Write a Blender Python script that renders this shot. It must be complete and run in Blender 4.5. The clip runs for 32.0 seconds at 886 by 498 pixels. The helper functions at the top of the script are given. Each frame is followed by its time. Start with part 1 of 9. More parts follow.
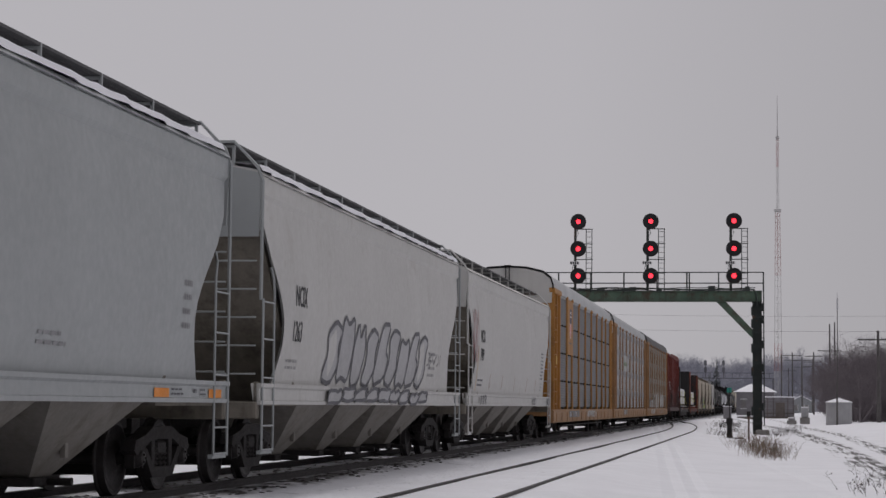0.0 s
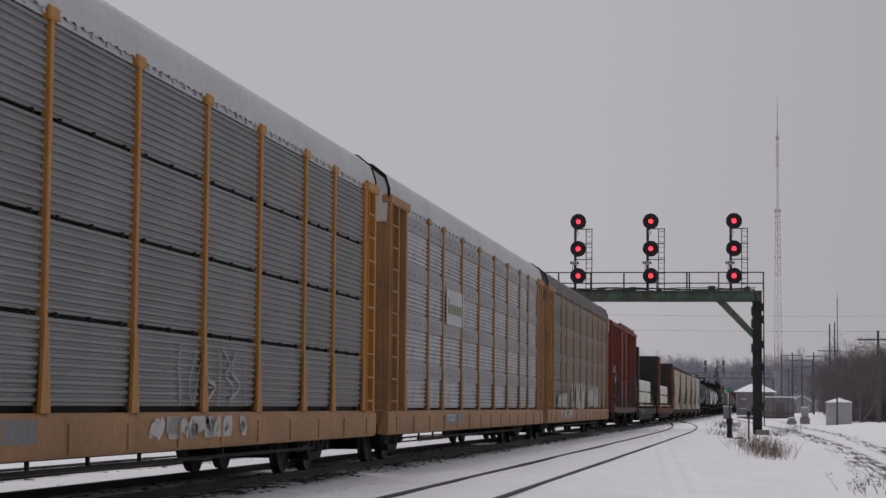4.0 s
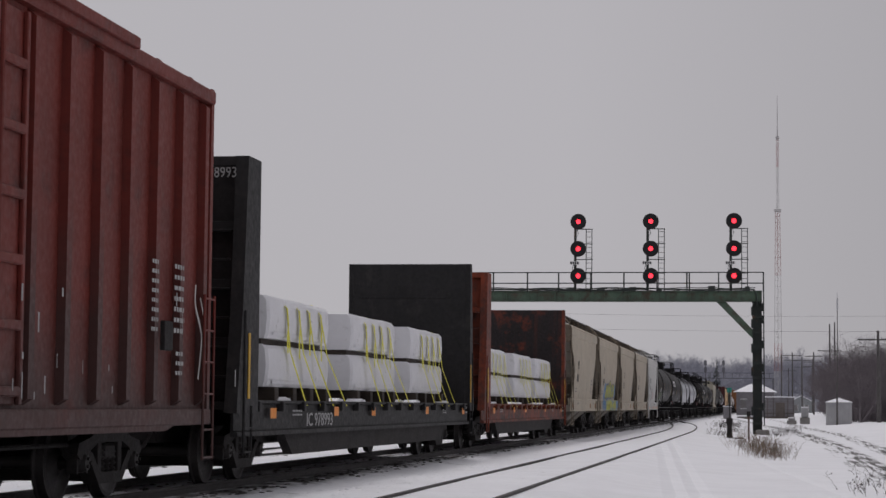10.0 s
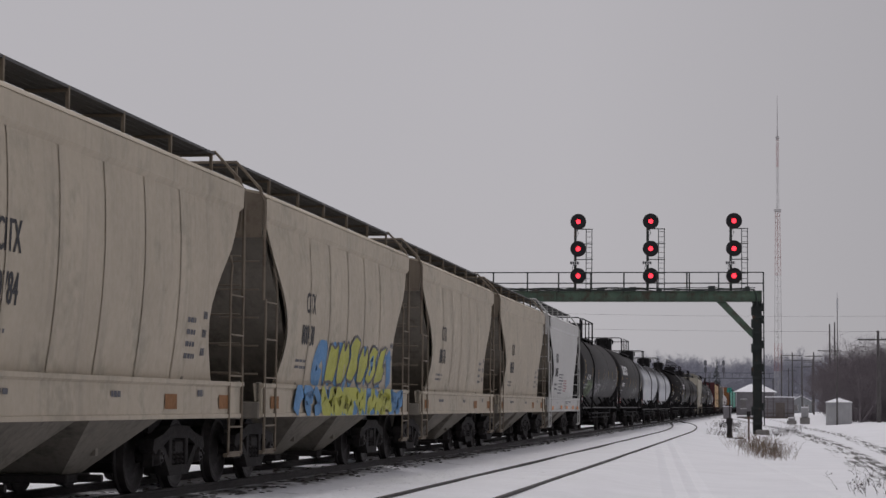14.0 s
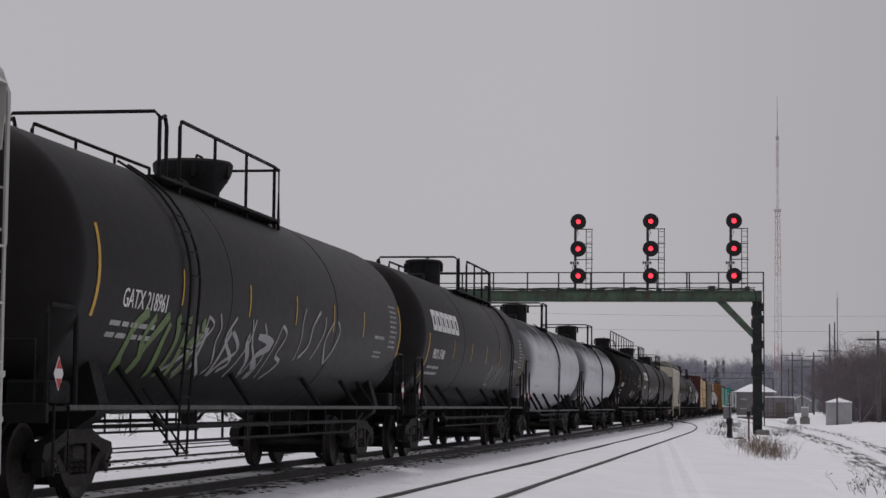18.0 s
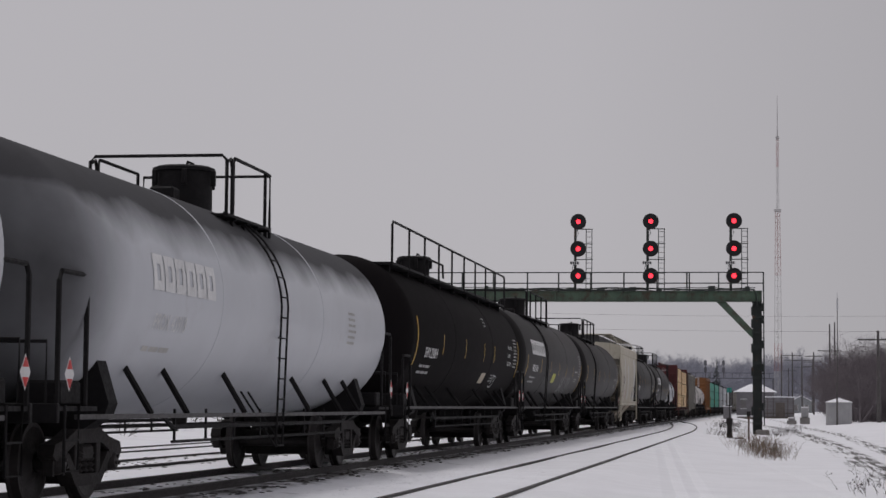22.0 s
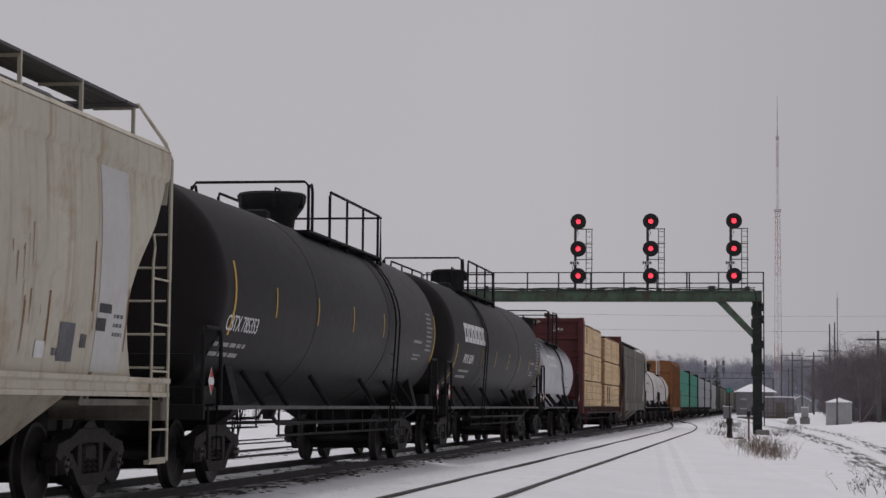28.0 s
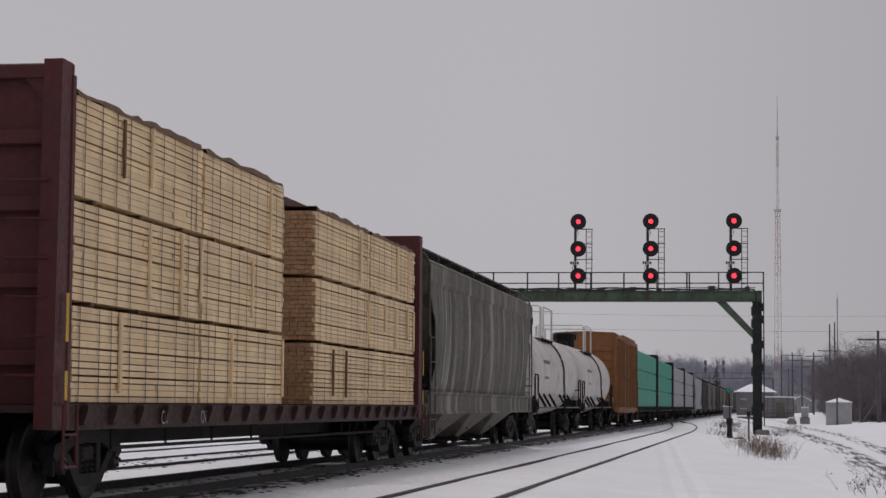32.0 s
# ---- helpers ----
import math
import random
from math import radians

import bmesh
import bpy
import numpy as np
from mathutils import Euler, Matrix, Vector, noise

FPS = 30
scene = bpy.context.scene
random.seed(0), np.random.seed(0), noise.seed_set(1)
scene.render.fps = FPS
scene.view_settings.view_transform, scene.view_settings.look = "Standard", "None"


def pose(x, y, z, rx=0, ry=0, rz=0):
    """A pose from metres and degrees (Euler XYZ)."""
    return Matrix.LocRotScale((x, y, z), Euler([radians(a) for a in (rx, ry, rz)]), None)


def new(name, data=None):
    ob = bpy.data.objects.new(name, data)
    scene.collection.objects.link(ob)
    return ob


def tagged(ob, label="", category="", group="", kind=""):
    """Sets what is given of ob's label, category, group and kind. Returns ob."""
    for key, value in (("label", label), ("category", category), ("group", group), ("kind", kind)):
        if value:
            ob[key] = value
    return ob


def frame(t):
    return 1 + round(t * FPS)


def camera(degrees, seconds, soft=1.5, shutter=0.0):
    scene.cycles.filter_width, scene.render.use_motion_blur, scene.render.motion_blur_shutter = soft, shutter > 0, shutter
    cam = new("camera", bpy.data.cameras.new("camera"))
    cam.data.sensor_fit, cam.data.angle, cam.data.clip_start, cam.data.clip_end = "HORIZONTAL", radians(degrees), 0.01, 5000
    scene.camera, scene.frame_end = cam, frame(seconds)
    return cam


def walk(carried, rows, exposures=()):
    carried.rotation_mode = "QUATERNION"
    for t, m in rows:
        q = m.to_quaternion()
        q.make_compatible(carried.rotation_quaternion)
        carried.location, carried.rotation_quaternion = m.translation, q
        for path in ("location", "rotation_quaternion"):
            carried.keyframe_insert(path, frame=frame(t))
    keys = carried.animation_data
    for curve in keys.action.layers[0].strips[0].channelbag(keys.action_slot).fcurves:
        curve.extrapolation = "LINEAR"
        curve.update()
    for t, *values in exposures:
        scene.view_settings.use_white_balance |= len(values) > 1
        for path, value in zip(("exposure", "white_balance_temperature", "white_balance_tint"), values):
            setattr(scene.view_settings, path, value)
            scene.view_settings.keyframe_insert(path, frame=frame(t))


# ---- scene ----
# The standing camera: eye 1.14 m above the rail head, looking slightly up, leaning half a degree.
EYE_Z, TILT, LEAN = 1.141, 4.409, 0.514
cam = camera(24.757, 32.0, soft=1.5, shutter=0.0)
STAND = pose(0, 0, EYE_Z, 90 + TILT, 0, 0) @ pose(0, 0, 0, 0, 0, LEAN)
walk(cam, [(0, STAND), (32, STAND)])

# ---- overcast sky and a wide, weak sun ----
SUN_ELEV, SUN_AZ = 66.0, 323.0
world = bpy.data.worlds.new("overcast_sky")
world.use_nodes = True
scene.world = world
wn, wl = world.node_tree.nodes, world.node_tree.links
wn.clear()
w_out = wn.new("ShaderNodeOutputWorld")
w_bg = wn.new("ShaderNodeBackground")
w_sky = wn.new("ShaderNodeTexSky")
w_sky.sky_type, w_sky.sun_disc = "NISHITA", False
w_sky.sun_elevation, w_sky.sun_rotation = radians(SUN_ELEV), radians(SUN_AZ)
w_hs = wn.new("ShaderNodeHueSaturation")
w_hs.inputs["Saturation"].default_value = 0.15
w_hs.inputs["Value"].default_value = 0.10
w_mix = wn.new("ShaderNodeMix")
w_mix.data_type = "RGBA"
w_mix.inputs["Factor"].default_value = 0.94
w_tc = wn.new("ShaderNodeTexCoord")
w_no = wn.new("ShaderNodeTexNoise")
w_no.inputs["Scale"].default_value, w_no.inputs["Detail"].default_value = 1.6, 4.0
w_ramp = wn.new("ShaderNodeValToRGB")
w_ramp.color_ramp.elements[0].position, w_ramp.color_ramp.elements[0].color = 0.25, (0.425, 0.411, 0.437, 1)
w_ramp.color_ramp.elements[1].position, w_ramp.color_ramp.elements[1].color = 0.75, (0.457, 0.440, 0.467, 1)
wl.new(w_tc.outputs["Generated"], w_no.inputs["Vector"])
wl.new(w_no.outputs["Fac"], w_ramp.inputs["Fac"])
wl.new(w_sky.outputs["Color"], w_hs.inputs["Color"])
wl.new(w_hs.outputs["Color"], w_mix.inputs["A"])
wl.new(w_ramp.outputs["Color"], w_mix.inputs["B"])
# the sky colour is made a little darker towards the right of the line
w_sep, w_dim, w_mul = wn.new("ShaderNodeSeparateXYZ"), wn.new("ShaderNodeMapRange"), wn.new("ShaderNodeMix")
w_mul.data_type, w_mul.blend_type = "RGBA", "MULTIPLY"
w_mul.inputs["Factor"].default_value = 1.0
w_dim.inputs["From Min"].default_value, w_dim.inputs["From Max"].default_value = 0.06, 0.26
w_dim.inputs["To Min"].default_value, w_dim.inputs["To Max"].default_value = 1.0, 0.84
wl.new(w_tc.outputs["Generated"], w_sep.inputs["Vector"])
wl.new(w_sep.outputs["X"], w_dim.inputs["Value"])
wl.new(w_mix.outputs["Result"], w_mul.inputs["A"])
wl.new(w_dim.outputs["Result"], w_mul.inputs["B"])
wl.new(w_mul.outputs["Result"], w_bg.inputs["Color"])
w_bg.inputs["Strength"].default_value = 1.0
wl.new(w_bg.outputs["Background"], w_out.inputs["Surface"])

sun = new("sun", bpy.data.lights.new("sun", "SUN"))
sun.data.energy, sun.data.angle, sun.data.color = 0.95, radians(40), (1.0, 0.97, 0.96)
sun.matrix_world = pose(0, 0, 60, 90 - SUN_ELEV, 0, 180 - SUN_AZ)

# ---- the line of the track: u runs along it, w to its right ----
PHI = 0.15913          # heading of the near tangent, from +y to the right
NEAR_RAIL = 7.881      # the near rail's distance to the left of the eye
SIN, COS = math.sin(PHI), math.cos(PHI)


def tw(u, w, z=0.0):
    """The place u metres along the near tangent and w metres to the right of the eye."""
    return Vector((u * SIN + w * COS, u * COS - w * SIN, z))


def line_table():
    """The centre line: a gentle left then right bend, as arrays of s, x, y and heading."""
    step = 0.5
    ss = np.arange(-400, 1100, step)
    k = -0.0000277 + np.clip((ss - 83.2) / 60, 0, 1) * (0.0000345 + 0.0000277)
    k[ss < -60] = 0.0
    hd = np.cumsum(k) * step
    i0 = int(400 / step)
    hd = hd - hd[i0] + PHI
    x, y = np.cumsum(np.sin(hd)) * step, np.cumsum(np.cos(hd)) * step
    return ss, x - x[i0] - NEAR_RAIL * COS, y - y[i0] + NEAR_RAIL * SIN, hd


LINE = line_table()


def on_line(s, left=0.75):
    """x, y and heading at s, left metres to the left of the near rail."""
    ss, x, y, hd = LINE
    h = float(np.interp(s, ss, hd))
    return float(np.interp(s, ss, x)) - left * math.cos(h), float(np.interp(s, ss, y)) + left * math.sin(h), h


def travelled(t):
    """Metres the train has gone towards the camera, from 16 s."""
    return 14.9723 * (t - 16) + 0.008965 * (t - 16) ** 2


def car_pose(s_at, t):
    x, y, h = on_line(s_at - travelled(t))
    return Matrix.Translation((x, y, 0)) @ Matrix.Rotation(math.pi / 2 - h, 4, "Z")


# ---- mesh helpers ----
class Geo:
    """Vertices and faces of one mesh."""

    def __init__(self):
        self.v, self.f = [], []

    def add(self, verts, faces):
        n = len(self.v)
        self.v.extend(tuple(p) for p in verts)
        self.f.extend(tuple(i + n for i in f) for f in faces)
        return self

    def box(self, x0, x1, y0, y1, z0, z1, b=0.0):
        if b <= 0:
            return self.add([(x, y, z) for x in (x0, x1) for y in (y0, y1) for z in (z0, z1)],
                            [(0, 1, 3, 2), (4, 6, 7, 5), (0, 4, 5, 1), (2, 3, 7, 6), (0, 2, 6, 4), (1, 5, 7, 3)])
        b = min(b, (x1 - x0) * 0.45, (y1 - y0) * 0.45, (z1 - z0) * 0.45)
        verts, idx = [], {}
        for i, x in enumerate((x0, x1)):
            for j, y in enumerate((y0, y1)):
                for k, z in enumerate((z0, z1)):
                    xi, yi, zi = x + (b if i == 0 else -b), y + (b if j == 0 else -b), z + (b if k == 0 else -b)
                    for a, p in enumerate(((x, yi, zi), (xi, y, zi), (xi, yi, z))):
                        idx[i, j, k, a] = len(verts)
                        verts.append(p)
        q = lambda *c: tuple(idx[e] for e in c)
        faces = []
        for i in (0, 1):
            faces.append(q((i, 0, 0, 0), (i, 0, 1, 0), (i, 1, 1, 0), (i, 1, 0, 0))[::1 if i == 0 else -1])
            faces.append(q((0, i, 0, 1), (1, i, 0, 1), (1, i, 1, 1), (0, i, 1, 1))[::1 if i == 0 else -1])
            faces.append(q((0, 0, i, 2), (0, 1, i, 2), (1, 1, i, 2), (1, 0, i, 2))[::1 if i == 0 else -1])
            for j in (0, 1):
                faces.append(q((0, i, j, 1), (1, i, j, 1), (1, i, j, 2), (0, i, j, 2)))
                faces.append(q((i, 0, j, 0), (i, 1, j, 0), (i, 1, j, 2), (i, 0, j, 2)))
                faces.append(q((i, j, 0, 0), (i, j, 1, 0), (i, j, 1, 1), (i, j, 0, 1)))
                for k in (0, 1):
                    faces.append(q((i, j, k, 0), (i, j, k, 1), (i, j, k, 2)))
        return self.add(verts, faces)

    def tube(self, pts, r, n=6, closed=False):
        pts = [Vector(p) for p in pts]
        rings, m = [], len(pts)
        for i, p in enumerate(pts):
            a = pts[i - 1] if i else p
            c = pts[i + 1] if i < m - 1 else p
            d = (c - a).normalized()
            side = d.orthogonal().normalized() if abs(d.z) > 0.95 else d.cross(Vector((0, 0, 1))).normalized()
            up = side.cross(d)
            rr = r[i] if isinstance(r, (list, tuple)) else r
            rings.append([p + (side * math.cos(k * 2 * math.pi / n) + up * math.sin(k * 2 * math.pi / n)) * rr for k in range(n)])
        verts = [p for ring in rings for p in ring]
        faces = [(i * n + k, i * n + (k + 1) % n, (i + 1) * n + (k + 1) % n, (i + 1) * n + k) for i in range(m - 1) for k in range(n)]
        faces += [tuple(range(n))[::-1], tuple((m - 1) * n + k for k in range(n))]
        return self.add(verts, faces)

    def lathe(self, profile, n=24, axis="x", at=(0, 0, 0), cap=True):
        """profile: (place on the axis, radius)."""
        verts, faces, m = [], [], len(profile)
        for a, r in profile:
            for k in range(n):
                c, s = math.cos(2 * math.pi * k / n) * r, math.sin(2 * math.pi * k / n) * r
                p = {"x": (a, c, s), "y": (s, a, c), "z": (c, s, a)}[axis]
                verts.append((p[0] + at[0], p[1] + at[1], p[2] + at[2]))
        for i in range(m - 1):
            faces += [(i * n + k, i * n + (k + 1) % n, (i + 1) * n + (k + 1) % n, (i + 1) * n + k) for k in range(n)]
        if cap:
            faces += [tuple(range(n))[::-1], tuple((m - 1) * n + k for k in range(n))]
        return self.add(verts, faces)

    def prism_x(self, yz, x0, x1, caps=True):
        n = len(yz)
        verts = [(x, y, z) for x in (x0, x1) for y, z in yz]
        faces = [(k, (k + 1) % n, n + (k + 1) % n, n + k) for k in range(n)]
        if caps:
            faces += [tuple(range(n))[::-1], tuple(range(n, 2 * n))]
        return self.add(verts, faces)

    def prism_y(self, xz, y0, y1, caps=True):
        n = len(xz)
        verts = [(x, y, z) for y in (y0, y1) for x, z in xz]
        faces = [(k, (k + 1) % n, n + (k + 1) % n, n + k) for k in range(n)]
        if caps:
            faces += [tuple(range(n))[::-1], tuple(range(n, 2 * n))]
        return self.add(verts, faces)

    def grid(self, rows):
        """rows: equally long rows of points."""
        m, n = len(rows), len(rows[0])
        return self.add([p for r in rows for p in r],
                        [(i * n + k, i * n + k + 1, (i + 1) * n + k + 1, (i + 1) * n + k) for i in range(m - 1) for k in range(n - 1)])

    def mesh(self, name, mat, angle=35.0, fix=True):
        me = bpy.data.meshes.new(name)
        me.from_pydata(self.v, [], self.f)
        if fix:
            bm = bmesh.new()
            bm.from_mesh(me)
            bmesh.ops.recalc_face_normals(bm, faces=bm.faces)
            bm.to_mesh(me)
            bm.free()
        me.materials.append(mat)
        me.polygons.foreach_set("use_smooth", [True] * len(me.polygons))
        me.set_sharp_from_angle(angle=radians(angle))
        me.update()
        return me


def part(name, geo, mat, parent, label="", at=None, angle=35.0):
    """One mesh object under a thing or a part; geo is a Geo or a finished mesh."""
    me = geo.mesh(name, mat, angle) if isinstance(geo, Geo) else geo
    ob = new(name, me)
    ob.parent = parent
    if at is not None:
        ob.matrix_basis = at
    if label:
        ob["label"] = label
    return ob


def thing(name, label, category, group="", at=None, kind=""):
    """An Empty at a thing's base."""
    ob = new(name)
    ob.empty_display_size = 0.3
    if at is not None:
        ob.matrix_basis = at
    return tagged(ob, label, category, group, kind)


CACHE = {}


def shared(key, make, mat):
    """One mesh for alike pieces."""
    k = (key, mat.name)
    if k not in CACHE:
        CACHE[k] = make().mesh(key if isinstance(key, str) else key[0], mat)
    return CACHE[k]


# ---- materials ----
def surface(name, base, rough=0.6, metal=0.0, vary=0.18, scale=1.2, grain=18.0, bump=0.15, dirt=None, dirt_amt=0.0,
            streak=0.0, streak_col=(0.05, 0.04, 0.035), piece=0.0, low=None, spec=0.35, rv=0.13, runs=(5.0, 5.0, 0.22)):
    """Painted or raw surface: two scales of colour change, relief, dirt in patches, streaks that run down, a soiled lower edge."""
    m = bpy.data.materials.new(name)
    m.use_nodes = True
    n, l = m.node_tree.nodes, m.node_tree.links
    bs = n["Principled BSDF"]
    bs.inputs["Roughness"].default_value, bs.inputs["Metallic"].default_value = rough, metal
    bs.inputs["Specular IOR Level"].default_value = spec
    tc = n.new("ShaderNodeTexCoord")

    def noise_at(sc, detail=5.0, rgh=0.6, stretch=None):
        no = n.new("ShaderNodeTexNoise")
        no.inputs["Scale"].default_value, no.inputs["Detail"].default_value, no.inputs["Roughness"].default_value = sc, detail, rgh
        src = tc.outputs["Object"]
        if stretch:
            mp = n.new("ShaderNodeMapping")
            mp.inputs["Scale"].default_value = stretch
            l.new(src, mp.inputs["Vector"])
            src = mp.outputs["Vector"]
        l.new(src, no.inputs["Vector"])
        return no.outputs["Fac"]

    def ramp(fac, a, b, lo=0.0, hi=1.0):
        r = n.new("ShaderNodeMapRange")
        r.inputs["From Min"].default_value, r.inputs["From Max"].default_value = a, b
        r.inputs["To Min"].default_value, r.inputs["To Max"].default_value = lo, hi
        l.new(fac, r.inputs["Value"])
        return r.outputs["Result"]

    def mix(fac, a, b, mode="MIX"):
        x = n.new("ShaderNodeMix")
        x.data_type, x.blend_type = "RGBA", mode
        for sock, val in (("Factor", fac), ("A", a), ("B", b)):
            if isinstance(val, (int, float)):
                x.inputs[sock].default_value = val
            elif isinstance(val, (tuple, list)):
                x.inputs[sock].default_value = (*val[:3], 1)
            else:
                l.new(val, x.inputs[sock])
        return x.outputs["Result"]

    big, fine = noise_at(scale), noise_at(grain, 6.0)
    dark = tuple(c * (1 - vary) for c in base)
    light = tuple(min(1.0, c * (1 + vary * 0.8)) for c in base)
    col = mix(ramp(big, 0.3, 0.7), dark, light)
    col = mix(ramp(fine, 0.35, 0.75, 0.0, vary * 0.9), col, tuple(c * 0.55 for c in base))
    if dirt:
        col = mix(ramp(noise_at(scale * 1.9, 7.0, 0.68), 0.62 - dirt_amt * 0.25, 0.78 - dirt_amt * 0.2, 0.0, 0.9), col, dirt)
    if streak:
        col = mix(ramp(noise_at(1.0, 5.0, 0.6, runs), 0.52, 0.75, 0.0, streak), col, streak_col)
    if low:
        z0, z1, tint, amount = low
        sep = n.new("ShaderNodeSeparateXYZ")
        l.new(tc.outputs["Object"], sep.inputs["Vector"])
        edge = n.new("ShaderNodeMath")
        edge.operation = "MULTIPLY_ADD"
        l.new(noise_at(1.7, 5.0), edge.inputs[0])
        edge.inputs[1].default_value = (z1 - z0) * 1.4
        l.new(sep.outputs["Z"], edge.inputs[2])
        col = mix(ramp(edge.outputs["Value"], z0 + (z1 - z0) * 0.7, z1 + (z1 - z0) * 0.7, amount, 0.0), col, tint)
    if piece:
        oi = n.new("ShaderNodeObjectInfo")
        col = mix(ramp(oi.outputs["Random"], 0, 1, 0.0, piece), col, tuple(c * 0.45 for c in base))
    l.new(col, bs.inputs["Base Color"])
    l.new(ramp(fine, 0.3, 0.7, max(0.05, rough - rv), min(1.0, rough + rv)), bs.inputs["Roughness"])
    if bump:
        bp = n.new("ShaderNodeBump")
        bp.inputs["Strength"].default_value, bp.inputs["Distance"].default_value = bump, 0.01
        l.new(fine, bp.inputs["Height"])
        l.new(bp.outputs["Normal"], bs.inputs["Normal"])
    return m


def glow(name, colour, strength):
    m = bpy.data.materials.new(name)
    m.use_nodes = True
    bs = m.node_tree.nodes["Principled BSDF"]
    bs.inputs["Base Color"].default_value = (*colour, 1)
    bs.inputs["Emission Color"].default_value = (*colour, 1)
    bs.inputs["Emission Strength"].default_value = strength
    return m


RUST, GRIME = (0.16, 0.07, 0.035), (0.05, 0.043, 0.038)
WHITE_PAINT = surface("white_car_paint", (0.53, 0.525, 0.51), 0.5, vary=0.06, scale=0.5, grain=9, bump=0.05, dirt=(0.42, 0.405, 0.38), dirt_amt=0.2, streak=0.18, streak_col=(0.35, 0.33, 0.3))
GREY_PAINT = surface("pale_grey_car_paint", (0.36, 0.38, 0.385), 0.45, vary=0.07, scale=0.4, grain=8, bump=0.05, streak=0.12, streak_col=(0.3, 0.3, 0.29))
TAN_PAINT = surface("weathered_tan_grey_paint", (0.46, 0.40, 0.312), 0.6, vary=0.12, scale=0.6, grain=9, bump=0.07, dirt=(0.3, 0.27, 0.21), dirt_amt=0.35, streak=0.45, streak_col=(0.24, 0.21, 0.17))
CREAM_PAINT = surface("rust_streaked_cream_paint", (0.52, 0.485, 0.40), 0.6, vary=0.12, scale=0.6, grain=9, bump=0.07, dirt=(0.34, 0.27, 0.18), dirt_amt=0.34, streak=0.75, streak_col=(0.27, 0.19, 0.11))
DARK_HOPPER = surface("sooty_brown_grey_paint", (0.105, 0.095, 0.078), 0.7, vary=0.25, scale=0.8, grain=9, bump=0.1, dirt=(0.05, 0.045, 0.035), dirt_amt=0.45, streak=1.0, streak_col=(0.34, 0.32, 0.27), runs=(1.7, 1.7, 0.13))
# dirt and the shade of the car ends, both put into one dark tone
SLOPE_SHEET = surface("dirty_shaded_slope_sheet", (0.21, 0.19, 0.16), 0.75, vary=0.2, dirt=(0.10, 0.088, 0.07), dirt_amt=0.4, streak=0.4)
CHUTE_GREY = surface("soiled_grey_chute_paint", (0.215, 0.20, 0.18), 0.7, vary=0.15, dirt=(0.15, 0.13, 0.11), dirt_amt=0.45, streak=0.5, streak_col=(0.12, 0.10, 0.08))
CHUTE_CREAM = surface("soiled_cream_chute_paint", (0.36, 0.32, 0.255), 0.7, vary=0.15, dirt=(0.2, 0.15, 0.10), dirt_amt=0.4, streak=0.4, streak_col=(0.14, 0.10, 0.07))
STEEL_DARK = surface("sooty_running_gear_steel", (0.027, 0.024, 0.024), 0.75, metal=0.0, vary=0.35, scale=4, grain=30, bump=0.3, dirt=(0.03, 0.023, 0.02), dirt_amt=0.2, spec=0.2)
WHEEL_STEEL = surface("rolled_wheel_steel", (0.034, 0.030, 0.030), 0.55, metal=0.1, vary=0.3, scale=5, grain=30, bump=0.2, dirt=(0.035, 0.027, 0.023), dirt_amt=0.2, spec=0.25)
RAIL_RUST = surface("rusty_rail_steel", (0.035, 0.03, 0.03), 0.6, metal=0.3, vary=0.3, scale=3, grain=30, bump=0.2)
RAIL_TOP = surface("worn_rail_head", (0.20, 0.19, 0.19), 0.35, metal=0.7, vary=0.2, scale=3, grain=40, bump=0.05)
TANK_BLACK = surface("black_tank_paint", (0.0125, 0.0108, 0.0113), 0.5, vary=0.10, scale=0.3, grain=5, bump=0.002, dirt=(0.021, 0.0185, 0.0185), dirt_amt=0.22, streak=0.25, streak_col=(0.024, 0.021, 0.021), spec=0.15, rv=0.025)
TANK_JET = surface("jet_black_tank_paint", (0.0098, 0.0084, 0.0090), 0.75, vary=0.10, scale=0.3, grain=5, bump=0.002, dirt=(0.014, 0.0125, 0.0125), dirt_amt=0.2, spec=0.04, rv=0.025)
TANK_GREYED = surface("soiled_white_tank_paint", (0.50, 0.51, 0.545), 0.45, vary=0.1, scale=0.5, grain=8, bump=0.03, dirt=(0.33, 0.335, 0.35), dirt_amt=0.32, streak=0.3, streak_col=(0.25, 0.25, 0.26), rv=0.04)
TANK_WHITE = surface("white_tank_paint", (0.53, 0.545, 0.58), 0.4, vary=0.07, scale=0.5, grain=8, bump=0.04, dirt=(0.46, 0.46, 0.48), dirt_amt=0.2, streak=0.06, streak_col=(0.4, 0.4, 0.41), rv=0.04)
SILL_GREY = surface("scuffed_grey_sill_paint", (0.075, 0.072, 0.074), 0.6, vary=0.25, scale=2.0, grain=14, bump=0.1, dirt=(0.03, 0.026, 0.025), dirt_amt=0.35)
BLACK_PAINT = surface("matt_black_paint", (0.0135, 0.0125, 0.0135), 0.7, vary=0.25, bump=0.08, spec=0.15)
BOX_RED = surface("oxide_red_boxcar_paint", (0.16, 0.027, 0.020), 0.6, vary=0.2, scale=0.7, grain=12, bump=0.1, dirt=(0.06, 0.022, 0.02), dirt_amt=0.3, streak=0.3, low=(1.05, 2.25, (0.05, 0.036, 0.034), 0.78))
FLAT_RED = surface("worn_orange_red_paint", (0.20, 0.036, 0.014), 0.65, vary=0.3, scale=1.0, grain=12, bump=0.12, dirt=(0.028, 0.018, 0.016), dirt_amt=0.8, streak=0.5)
